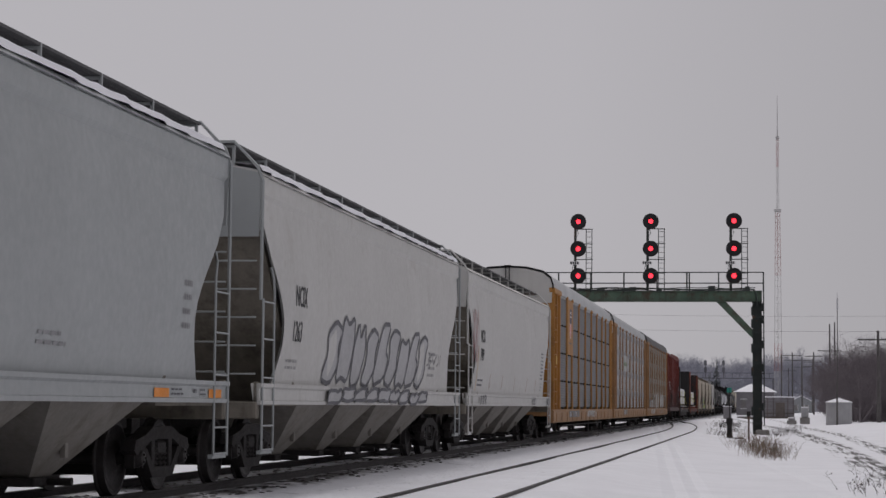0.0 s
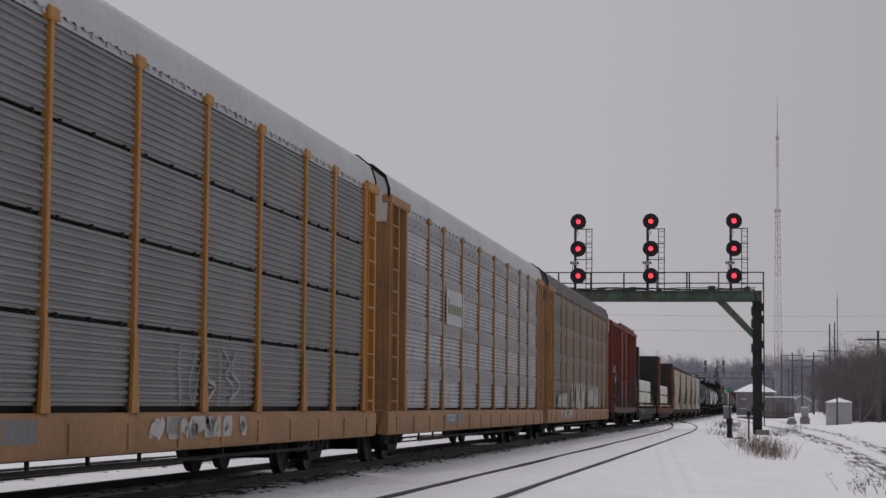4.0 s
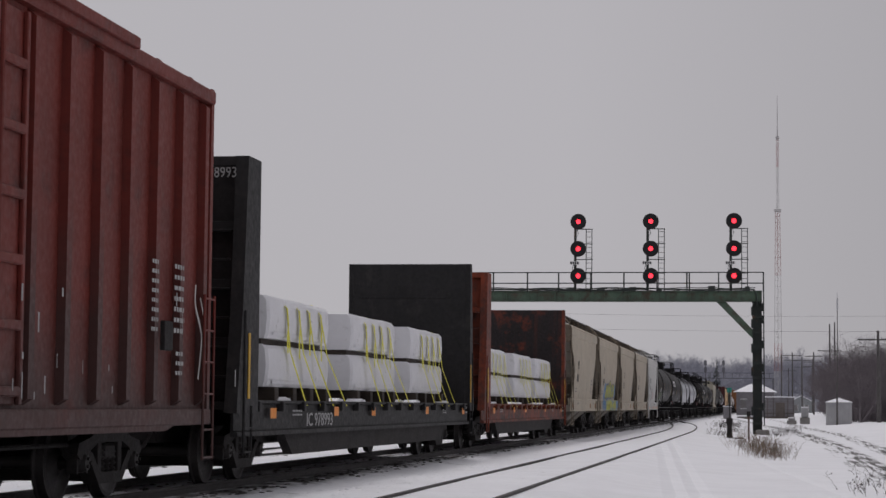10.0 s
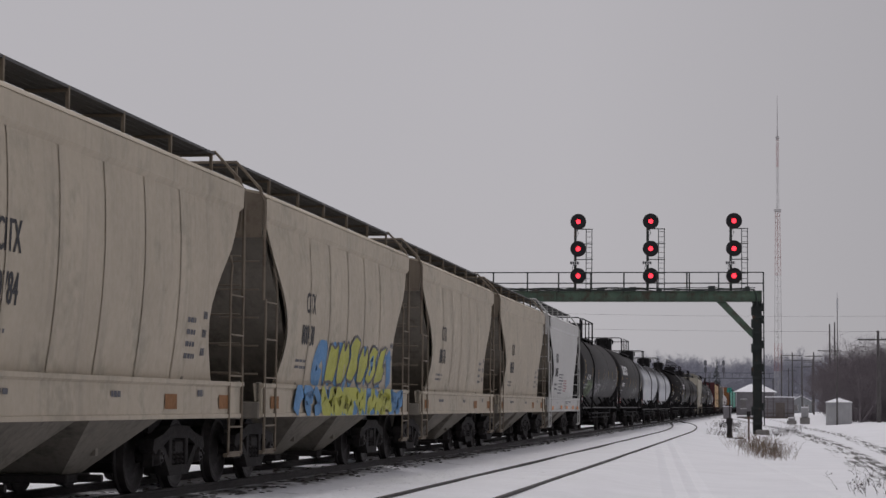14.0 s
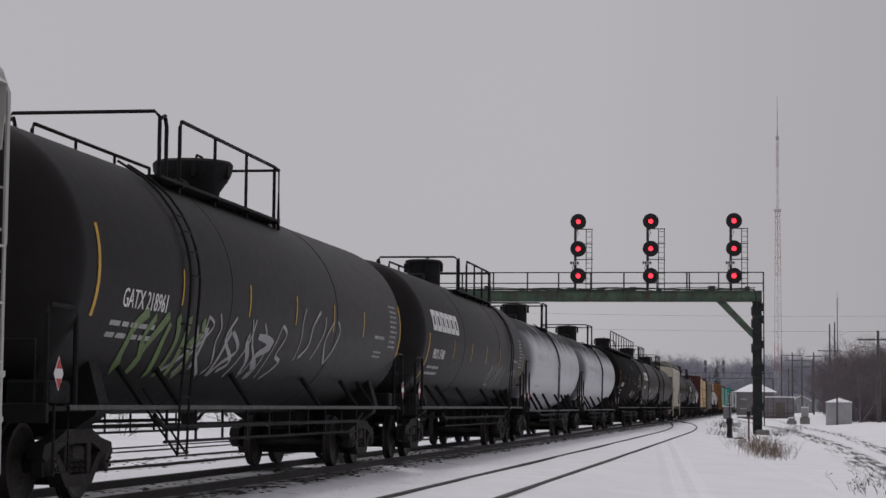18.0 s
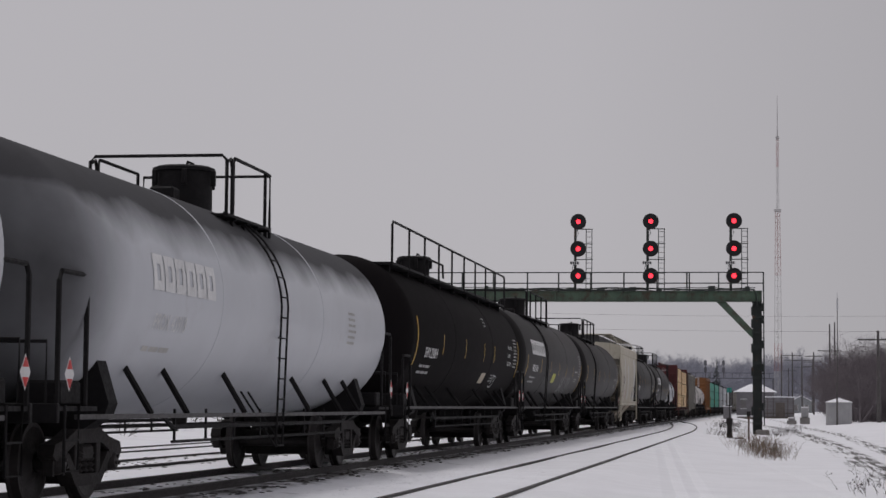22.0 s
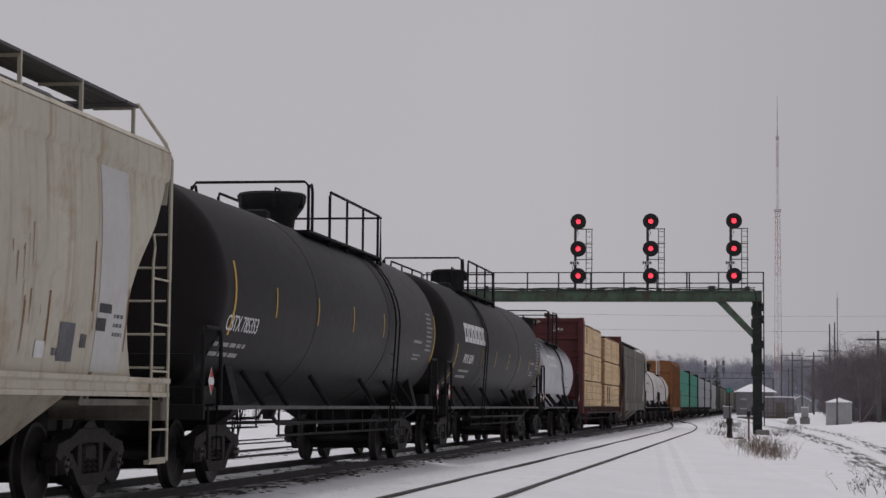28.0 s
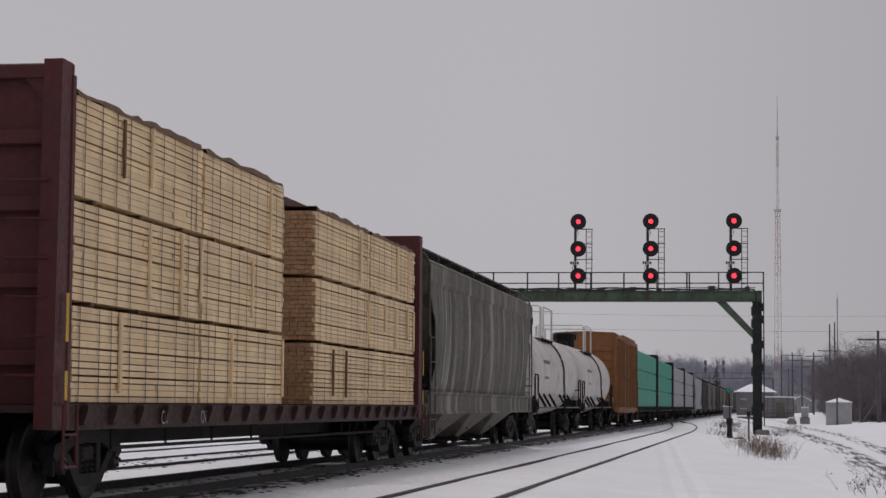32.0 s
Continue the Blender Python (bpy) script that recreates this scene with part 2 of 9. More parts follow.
BULK_BLACK = surface("scorched_black_bulkhead", (0.016, 0.012, 0.013), 0.7, vary=0.3, scale=0.8, grain=12, bump=0.12, dirt=(0.20, 0.035, 0.012), dirt_amt=0.34, streak=0.3, streak_col=(0.14, 0.026, 0.012))
CB_DECK = surface("oily_brown_deck_paint", (0.038, 0.016, 0.014), 0.7, vary=0.3, scale=2.0, grain=14, bump=0.15, dirt=(0.09, 0.03, 0.024), dirt_amt=0.3)
# rusty tan, darkened further for the shade on the end plates
TAN_FRAME_DARK = surface("rusty_shaded_tan_paint", (0.20, 0.165, 0.125), 0.7, vary=0.2, scale=1.5, grain=12, bump=0.1, dirt=(0.10, 0.07, 0.05), dirt_amt=0.4, streak=0.4)
CB_MAROON = surface("maroon_bulkhead_paint", (0.085, 0.018, 0.019), 0.6, vary=0.2, scale=0.8, grain=12, bump=0.1, dirt=(0.05, 0.02, 0.018), dirt_amt=0.3, streak=0.2)
YELLOW_FRAME = surface("ochre_yellow_rack_paint", (0.40, 0.19, 0.045), 0.55, vary=0.15, scale=0.9, grain=12, bump=0.08, dirt=(0.22, 0.11, 0.035), dirt_amt=0.35, streak=0.3, streak_col=(0.18, 0.09, 0.03))
TAN_FRAME = surface("faded_tan_rack_paint", (0.31, 0.165, 0.07), 0.6, vary=0.15, scale=0.9, grain=12, bump=0.08, dirt=(0.2, 0.12, 0.06), dirt_amt=0.35, streak=0.3, streak_col=(0.15, 0.09, 0.05))
SILL_OCHRE = surface("scraped_ochre_sill_paint", (0.33, 0.18, 0.08), 0.6, vary=0.2, scale=1.0, grain=12, bump=0.1, dirt=(0.28, 0.15, 0.07), dirt_amt=0.5, streak=0.35, streak_col=(0.12, 0.07, 0.04))
SNOW = surface("trampled_snow", (0.86, 0.86, 0.90), 0.75, vary=0.05, scale=0.6, grain=6, bump=0.6, spec=0.3)
GALV = surface("galvanised_sheet", (0.42, 0.43, 0.45), 0.5, metal=0.2, vary=0.12, scale=2, grain=14, bump=0.08)
GRATING = surface("walkway_grating_steel", (0.09, 0.09, 0.092), 0.6, metal=0.3, vary=0.2, scale=4, grain=40, bump=0.2)
MARK_YELLOW = surface("yellow_reflective_stripe", (0.55, 0.33, 0.03), 0.5, vary=0.12, scale=4)
MARK_ORANGE = surface("orange_reflector", (0.75, 0.25, 0.02), 0.5, vary=0.1, scale=4)
MARK_WHITE = surface("white_stencil_paint", (0.70, 0.70, 0.70), 0.6, vary=0.12, scale=3)
MARK_GREY = surface("worn_white_stencil_paint", (0.36, 0.36, 0.36), 0.6, vary=0.2, scale=3)
MARK_BLACK = surface("black_stencil_paint", (0.03, 0.03, 0.035), 0.6, vary=0.2, scale=3)
MARK_RED = surface("red_placard_paint", (0.5, 0.03, 0.03), 0.5, vary=0.1, scale=4)
BRIDGE_GREEN = surface("weathered_green_bridge_paint", (0.085, 0.13, 0.095), 0.7, vary=0.3, scale=1.0, grain=14, bump=0.12, dirt=(0.075, 0.05, 0.038), dirt_amt=0.55, streak=0.65, streak_col=(0.05, 0.042, 0.036))
BRIDGE_DARK = surface("dark_sooty_bridge_steel", (0.035, 0.042, 0.04), 0.65, vary=0.25, scale=1.0, grain=14, bump=0.12, dirt=RUST, dirt_amt=0.15)
LAMP_RED = glow("red_signal_lens", (1.0, 0.03, 0.05), 2.6)

# ---- ground ----
def ground_z(u, w):
    """Height of the snow over the rail head's level."""
    z = -0.20
    if w > -3.0:
        k = min(1.0, (w + 3.0) / 3.0)
        z = -0.20 - 0.17 * k * k * (3 - 2 * k)
    rough = 1.0
    if -10.2 < w < -7.0:
        z = -0.115
        rough = 0.3
    if -6.2 < w < -2.6:
        z += 0.09
        rough = 0.35
    if -19 < w < -11:
        z += 0.03
        rough = 0.5
    if w < -20:
        k = min(1.0, (-20 - w) / 9)
        z = -0.20 + 0.75 * k * k * (3 - 2 * k)
        rough = 1.0 + 3.0 * k
    p = Vector((u * 0.16, w * 0.3, 0))
    z += (0.05 * noise.noise(p) + 0.02 * noise.noise(p * 4.1)) * rough
    rise = max(0.0, min(1.0, (w - 3.0) / 5)) * max(0.0, min(1.0, (u - 55) / 70)) * 0.35
    return z + rise


def build_ground():
    us = [-60, -30, -10, 0] + [4 + i * 1.0 for i in range(0, 120)] + [126 + i * 4.0 for i in range(0, 44)] + [320, 400, 520, 700, 1000, 1500, 2300, 3500]
    ws = [-3000, -1200, -500, -200, -110, -70, -50, -40, -34] + [-30 + i * 0.75 for i in range(0, 61)] + [17, 21, 27, 36, 50, 75, 120, 220, 600, 1500, 3000]
    g = Geo()
    g.grid([[tuple(tw(u, w, ground_z(u, w))) for w in ws] for u in us])
    ob = new("ground", g.mesh("ground", snow_ground()))
    tagged(ob, "snow-covered ground with trodden hollows and bare dirt ruts", "ground", kind="structure")


def snow_ground():
    m = SNOW.copy()
    m.name = "snow_ground"
    n, l = m.node_tree.nodes, m.node_tree.links
    bs = n["Principled BSDF"]
    src = bs.inputs["Base Color"].links[0].from_socket
    tc = n.new("ShaderNodeTexCoord")
    mp = n.new("ShaderNodeMapping")
    mp.vector_type = "POINT"
    mp.inputs["Rotation"].default_value = (0, 0, PHI)
    l.new(tc.outputs["Object"], mp.inputs["Vector"])
    sep = n.new("ShaderNodeSeparateXYZ")
    l.new(mp.outputs["Vector"], sep.inputs["Vector"])

    def math_node(op, a, b=None, c=None):
        x = n.new("ShaderNodeMath")
        x.operation = op
        for i, v in enumerate((a, b, c)):
            if v is None:
                continue
            if isinstance(v, (int, float)):
                x.inputs[i].default_value = v
            else:
                l.new(v, x.inputs[i])
        return x.outputs["Value"]

    w, u = sep.outputs["X"], sep.outputs["Y"]
    no = n.new("ShaderNodeTexNoise")
    no.inputs["Scale"].default_value, no.inputs["Detail"].default_value, no.inputs["Roughness"].default_value = 0.9, 10.0, 0.74
    l.new(mp.outputs["Vector"], no.inputs["Vector"])
    fac = None
    # two wheel ruts that swing to the left far off, and the dirty shoulder of the bed
    bend_a = math_node("MULTIPLY", math_node("POWER", math_node("MAXIMUM", math_node("SUBTRACT", u, 70.0), 0.0), 2.0), -1.2 / 64 ** 2)
    bend_b = math_node("MULTIPLY", math_node("MAXIMUM", math_node("SUBTRACT", u, 104.0), 0.0), -0.022)
    long_map = n.new("ShaderNodeMapping")
    long_map.inputs["Scale"].default_value = (6.0, 0.22, 1.0)
    l.new(mp.outputs["Vector"], long_map.inputs["Vector"])
    long_no = n.new("ShaderNodeTexNoise")
    long_no.inputs["Scale"].default_value, long_no.inputs["Detail"].default_value, long_no.inputs["Roughness"].default_value = 1.0, 7.0, 0.62
    l.new(long_map.outputs["Vector"], long_no.inputs["Vector"])
    for w0, half, cut, bend in ((2.8, 0.5, 0.475, bend_a), (4.1, 0.45, 0.50, bend_b), (2.35, 0.3, 0.52, bend_a)):
        away = math_node("ABSOLUTE", math_node("SUBTRACT", w, math_node("ADD", bend, w0)))
        near = math_node("SUBTRACT", 1.0, math_node("DIVIDE", away, half))
        band = math_node("MULTIPLY", math_node("MAXIMUM", near, 0.0), 1.0)
        spot = math_node("MULTIPLY", band, math_node("MULTIPLY", math_node("MAXIMUM", math_node("SUBTRACT", math_node("MULTIPLY_ADD", no.outputs["Fac"], 0.4, math_node("MULTIPLY", long_no.outputs["Fac"], 0.62)), cut), 0.0), 22.0))
        fac = spot if fac is None else math_node("MAXIMUM", fac, spot)
    # dirt and ballast along the rails; bands under the train also carry its shade
    for mid, half, cut, gain in ((7.66, 0.52, 0.36, 9.0), (8.15, 0.45, 0.46, 5.0), (9.75, 0.62, 0.38, 9.0), (8.6, 1.2, 0.45, 4.0), (6.9, 1.0, 0.585, 8.0), (6.2, 1.6, 0.62, 8.0), (12.3, 0.28, 0.40, 8.0), (13.8, 0.28, 0.40, 8.0), (16.2, 0.2, 0.46, 8.0), (17.7, 0.2, 0.46, 8.0), (24.5, 1.6, 0.50, 6.0), (4.27, 1.2, 0.62, 8.0)):
        away = math_node("ABSOLUTE", math_node("ADD", w, mid))
        near = math_node("MINIMUM", math_node("MAXIMUM", math_node("MULTIPLY", math_node("SUBTRACT", half, away), 1.6), 0.0), 1.0)
        spot = math_node("MULTIPLY", near, math_node("MULTIPLY", math_node("MAXIMUM", math_node("SUBTRACT", no.outputs["Fac"], cut), 0.0), gain))
        fac = math_node("MAXIMUM", fac, spot)
    fac = math_node("MINIMUM", fac, 0.95)
    x = n.new("ShaderNodeMix")
    x.data_type = "RGBA"
    x.inputs["B"].default_value = (0.06, 0.053, 0.05, 1)
    l.new(fac, x.inputs["Factor"])
    l.new(src, x.inputs["A"])
    l.new(x.outputs["Result"], bs.inputs["Base Color"])
    # footprints and wind crust
    lump = n.new("ShaderNodeTexNoise")
    lump.inputs["Scale"].default_value, lump.inputs["Detail"].default_value, lump.inputs["Roughness"].default_value = 2.2, 7.0, 0.62
    l.new(mp.outputs["Vector"], lump.inputs["Vector"])
    bp = n.new("ShaderNodeBump")
    bp.inputs["Strength"].default_value, bp.inputs["Distance"].default_value = 0.9, 0.16
    crust_map = n.new("ShaderNodeMapping")
    crust_map.inputs["Scale"].default_value = (0.7, 2.6, 1.0)
    l.new(tc.outputs["Object"], crust_map.inputs["Vector"])
    crust = n.new("ShaderNodeTexNoise")
    crust.inputs["Scale"].default_value, crust.inputs["Detail"].default_value, crust.inputs["Roughness"].default_value = 1.0, 6.0, 0.6
    l.new(crust_map.outputs["Vector"], crust.inputs["Vector"])
    height = math_node("MULTIPLY_ADD", crust.outputs["Fac"], 0.9, lump.outputs["Fac"])
    # two old trails trodden through the open snow
    for w0, slope, u0 in ((-1.08, -0.059, 34.0), (-1.5, -0.059, 34.0), (0.73, -0.069, 42.7)):
        off = math_node("SUBTRACT", w, math_node("MULTIPLY_ADD", math_node("SUBTRACT", u, u0), slope, w0))
        dip = math_node("MAXIMUM", math_node("SUBTRACT", 1.0, math_node("DIVIDE", math_node("ABSOLUTE", off), 0.22)), 0.0)
        height = math_node("SUBTRACT", height, math_node("MULTIPLY", dip, math_node("MULTIPLY", lump.outputs["Fac"], 0.8)))
    l.new(height, bp.inputs["Height"])
    l.new(bp.outputs["Normal"], bs.inputs["Normal"])
    return m


def rail_strip(name, label, path, z_top, parent=None, mat=None):
    """A rail along a row of (x, y) places: foot, web and head."""
    prof = [(-0.07, -0.17), (0.07, -0.17), (0.07, -0.155), (0.012, -0.13), (0.012, -0.045), (0.036, -0.035), (0.036, -0.004), (0.028, 0),
            (-0.028, 0), (-0.036, -0.004), (-0.036, -0.035), (-0.012, -0.045), (-0.012, -0.13), (-0.07, -0.155)]
    rows = []
    for i, (x, y) in enumerate(path):
        x0, y0 = path[max(i - 1, 0)]
        x1, y1 = path[min(i + 1, len(path) - 1)]
        d = Vector((x1 - x0, y1 - y0)).normalized()
        rows.append([(x + d.y * a, y - d.x * a, z_top + b) for a, b in prof + prof[:1]])
    g = Geo()
    g.grid(rows)
    ob = new(name, g.mesh(name, mat or RAIL_RUST))
    return tagged(ob, label, "rail", kind="structure")


def siding_shift(s):
    """How far right of the main line's near rail the siding's left rail lies."""
    return max(-1.49, 2.88 - 2.5 * (max(0.0, s - 95.0) / 67.0) ** 2)


def build_tracks():
    far = [i * 2.0 for i in range(-20, 90)] + [180 + i * 10.0 for i in range(0, 60)]
    for left, what in ((0.0, "rail_main_near"), (1.505, "rail_main_far")):
        rail_strip(what, "dark worn steel rail of the main track", [on_line(s, left)[:2] for s in far], 0.0)
    side = [i * 2.0 for i in range(-15, 93)]
    for add, what in ((0.0, "rail_siding_left"), (1.475, "rail_siding_right")):
        rail_strip(what, "rusty steel rail of the snowed-in siding", [on_line(s, -(siding_shift(s) + add))[:2] for s in side], -0.075)
    for left, z, what in ((4.50, -0.12, "rail_back_first_a"), (6.0, -0.12, "rail_back_first_b"), (8.42, -0.13, "rail_back_second_a"), (9.92, -0.13, "rail_back_second_b")):
        rail_strip(what, "rusty steel rail of a track behind the train", [on_line(s, left)[:2] for s in far], z)
    # bare worn strip on top of the main rails
    for left, what in ((0.0, "rail_head_near"), (1.505, "rail_head_far")):
        rows = []
        for s in far:
            x, y, h = on_line(s, left)
            rows.append([(x + a * math.cos(h), y - a * math.sin(h), 0.002) for a in (-0.024, 0.024)])
        tagged(new(what, Geo().grid(rows).mesh(what, RAIL_TOP)), "bare polished top of the main rail", "rail", kind="structure")


build_ground()
build_tracks()
# ---- running gear shared by all cars ----
MOVING = []     # (thing, place in the train)
WHEELS = []     # (wheelset, place in the train)
WHEEL_R = 0.457


def make_wheelset():
    g = Geo()
    g.lathe([(-1.0, 0.07), (-0.66, 0.08), (0.66, 0.08), (1.0, 0.07)], 12, "y")
    prof = [(0.655, 0.08), (0.655, 0.17), (0.70, 0.25), (0.69, 0.34), (0.675, 0.39), (0.672, 0.445), (0.695, 0.447), (0.715, 0.424),
            (0.805, 0.416), (0.81, 0.375), (0.785, 0.34), (0.765, 0.24), (0.80, 0.15), (0.84, 0.12), (0.84, 0.08)]
    for sgn in (1, -1):
        g.lathe([(a * sgn, r * WHEEL_R / 0.42) for a, r in prof], 36, "y", cap=False)
        g.lathe([(0.97 * sgn, 0.115), (1.10 * sgn, 0.115), (1.16 * sgn, 0.085), (1.17 * sgn, 0.0)], 14, "y", cap=False)
        for k in range(3):
            a = k * 2.0944
            g.box(0.05 * math.cos(a) - 0.014, 0.05 * math.cos(a) + 0.014, min(1.15 * sgn, 1.19 * sgn), max(1.15 * sgn, 1.19 * sgn), 0.05 * math.sin(a) - 0.014, 0.05 * math.sin(a) + 0.014)
    return g


def make_side_frame():
    g = Geo()
    outline = [(-1.16, 0.52), (-1.10, 0.64), (-0.72, 0.70), (-0.40, 0.80), (0.40, 0.80), (0.72, 0.70), (1.10, 0.64), (1.16, 0.52), (1.05, 0.46), (0.76, 0.46),
               (0.70, 0.56), (0.44, 0.64), (-0.44, 0.64), (-0.70, 0.56), (-0.76, 0.46), (-1.05, 0.46)]
    g.prism_y(outline, -0.09, 0.09)
    g.prism_y([(-0.78, 0.50), (-0.66, 0.54), (-0.36, 0.30), (0.36, 0.30), (0.66, 0.54), (0.78, 0.50), (0.42, 0.17), (-0.42, 0.17)], -0.09, 0.09)
    for x in (-0.36, 0.36):
        g.box(x - 0.07, x + 0.07, -0.08, 0.08, 0.26, 0.68, 0.01)
    for x in (-0.19, 0.0, 0.19):
        for k in range(4):
            g.lathe([(0.30 + k * 0.065, 0.055), (0.33 + k * 0.065, 0.085), (0.36 + k * 0.065, 0.055)], 10, "z", (x, 0, 0))
    for x in (-0.89, 0.89):
        g.box(x - 0.14, x + 0.14, -0.07, 0.10, 0.40, 0.56, 0.02)
        g.box(x - 0.19, x - 0.14, -0.06, 0.06, 0.30, 0.52)
        g.box(x + 0.14, x + 0.19, -0.06, 0.06, 0.30, 0.52)
    return g


def make_bolster():
    g = Geo()
    g.box(-0.2, 0.2, -1.12, 1.12, 0.48, 0.66, 0.03)
    g.box(-0.3, 0.3, -0.3, 0.3, 0.62, 0.78, 0.03)
    for x in (-0.5, 0.5):
        g.tube([(x, -0.75, 0.4), (x, 0.75, 0.4)], 0.045)
        for y in (-0.75, 0.75):
            g.box(x - 0.05, x + 0.05, y - 0.05, y + 0.05, 0.28, 0.55)
    g.tube([(-0.5, 0.1, 0.42), (0.5, 0.1, 0.36)], 0.03)
    g.box(-0.16, 0.16, -0.95, 0.95, 0.22, 0.48, 0.03)
    for x in (-0.62, 0.62):
        g.prism_x([(-0.72, 0.30), (0.0, 0.38), (0.72, 0.30), (0.72, 0.46), (-0.72, 0.46)], x - 0.05, x + 0.05)
    return g


def make_coupler():
    g = Geo()
    g.box(-0.5, 0.32, -0.10, 0.10, 0.78, 0.98, 0.02)
    g.prism_y([(0.3, 0.72), (0.62, 0.72), (0.66, 0.80), (0.66, 0.98), (0.62, 1.04), (0.3, 1.04)], -0.17, 0.13)
    g.tube([(-0.1, 0.3, 0.72), (0.2, 0.3, 0.55), (0.5, 0.22, 0.48), (0.72, 0.12, 0.52)], 0.03)
    return g


def gear(car, half, s_at, inset=2.1, mat=None):
    """Two bogies with their wheelsets, and a coupler at each end."""
    mat = mat or STEEL_DARK
    for x in (-(half - inset), half - inset):
        bogie = part("bogie", shared("bogie", make_bolster, STEEL_DARK), None, car, at=pose(x, 0, 0))
        for y in (-1.04, 1.04):
            part("side_frame", shared("side_frame", make_side_frame, STEEL_DARK), None, bogie, at=pose(0, y, 0.037))
        for a in (-0.89, 0.89):
            ws = part("wheelset", shared("wheelset", make_wheelset, WHEEL_STEEL), None, bogie, at=pose(a, 0, WHEEL_R + 0.002))
            WHEELS.append((ws, s_at, a))
    for sgn in (-1, 1):
        part("coupler", shared("coupler", make_coupler, STEEL_DARK), None, car, at=pose(sgn * half, 0, 0, 0, 0, 0 if sgn > 0 else 180))


# ---- lettering and stencils, laid 6 mm proud of a side y(x, z) ----
FLAT = lambda w: (lambda x, z: -w)
TEXTS = {}


def text_flat(body):
    """Outline faces of a word, cap height one."""
    if body not in TEXTS:
        cu = bpy.data.curves.new("word", "FONT")
        cu.body, cu.size, cu.resolution_u = body, 1.0, 2
        ob = bpy.data.objects.new("word", cu)
        scene.collection.objects.link(ob)
        bpy.context.view_layer.update()
        me = bpy.data.meshes.new_from_object(ob.evaluated_get(bpy.context.evaluated_depsgraph_get()))
        TEXTS[body] = ([(v.co.x / 0.72, v.co.y / 0.72) for v in me.vertices], [tuple(p.vertices) for p in me.polygons])
        bpy.data.objects.remove(ob)
        bpy.data.meshes.remove(me)
        bpy.data.curves.remove(cu)
    return TEXTS[body]


def lettering(parent, body, x, z, height, mat, side, squeeze=0.75, bold=0.0, label=""):
    verts, faces = text_flat(body)
    g = Geo()
    for dx in ((0.0,) if not bold else (0.0, bold)):
        g.add([(x + dx + a * height * squeeze, side(x + a * height * squeeze, z + b * height) - 0.006 - dx * 0.02, z + b * height) for a, b in verts], faces)
    me = g.mesh("lettering", mat, fix=False)
    return part("lettering", me, None, parent, label)


def patch(g, x0, x1, z0, z1, side, lift=0.006, n=1):
    """A flat patch that follows the side."""
    rows = [[(x0 + (x1 - x0) * i, side(0, z0 + (z1 - z0) * k / n) - lift, z0 + (z1 - z0) * k / n) for i in (0, 1)] for k in range(n + 1)]
    return g.grid(rows)


def stencil(parent, blocks, mat, side, seed=1, name="stencil"):
    """Small print that cannot be read: plain bars. blocks: x, z, width, height, lines."""
    rnd = random.Random(seed)
    g = Geo()
    for x, z, w, h, lines in blocks:
        for i in range(lines):
            z1 = z + h - i * h / lines
            z0 = z1 - h / lines * 0.42
            a = x
            end = x + w * rnd.uniform(0.75, 1.0)
            while a < end - 0.02:
                b = min(end, a + rnd.uniform(0.12, 0.3) * w)
                patch(g, a, b, z0, z1, side)
                a = b + 0.035 * w + 0.01
    return part(name, g, mat, parent)


def graffiti(parent, x0, x1, z0, z1, mat, side, seed, strokes=9, width=0.05, fat=False):
    """Sprayed strokes with no words in them: smooth curves through chance points, one cell after another."""
    rnd = random.Random(seed)
    g = Geo()
    step = (x1 - x0) / strokes
    for i in range(strokes):
        xa = x0 + i * step
        n = rnd.choice((3, 4, 5))
        ctrl = []
        for k in range(n):
            f = (k + rnd.uniform(-0.3, 0.3)) / (n - 1)
            ctrl.append(Vector((xa + step * rnd.uniform(-0.25, 1.25), min(z1, max(z0, z0 + (z1 - z0) * (f if i % 2 else 1 - f))))))
        pts = []
        for k in range(n - 1):
            p0, p1, p2, p3 = ctrl[max(k - 1, 0)], ctrl[k], ctrl[k + 1], ctrl[min(k + 2, n - 1)]
            for q in range(5):
                t = q / 5
                pts.append(0.5 * ((2 * p1) + (p2 - p0) * t + (2 * p0 - 5 * p1 + 4 * p2 - p3) * t * t + (3 * p1 - p0 - 3 * p2 + p3) * t ** 3))
        pts.append(ctrl[-1])
        wd = width * (rnd.uniform(1.4, 2.8) if fat else rnd.uniform(0.7, 1.2))
        rows = []
        for k, p in enumerate(pts):
            d = (pts[min(k + 1, len(pts) - 1)] - pts[max(k - 1, 0)]).normalized()
            o = Vector((-d.y, d.x)) * wd * 0.5
            lift = 0.007 + 0.0004 * (i % 6)
            rows.append([(a.x, side(a.x, min(max(a.y, z0 - 0.02), z1 + 0.02)) - lift, min(max(a.y, z0 - 0.02), z1 + 0.02)) for a in (p - o, p + o)])
        g.grid(rows)
    me = g.mesh("graffiti", mat, fix=False)
    return part("graffiti", me, None, parent)


BLOB_SHAPES = (((0.1, 0), (0.5, 0.1), (0.9, 0), (1, 0.5), (0.85, 1), (0.5, 0.85), (0.1, 1), (0, 0.5)),
               ((0, 0.1), (0.6, 0), (1, 0.3), (0.8, 0.6), (1, 0.9), (0.4, 1), (0, 0.8), (0.2, 0.5)),
               ((0.2, 0), (0.8, 0.05), (1, 0.6), (0.7, 1), (0.5, 0.7), (0.25, 1), (0, 0.55)),
               ((0, 0), (0.9, 0.1), (1, 0.45), (0.7, 0.55), (0.95, 1), (0.3, 0.95), (0.05, 0.6)))


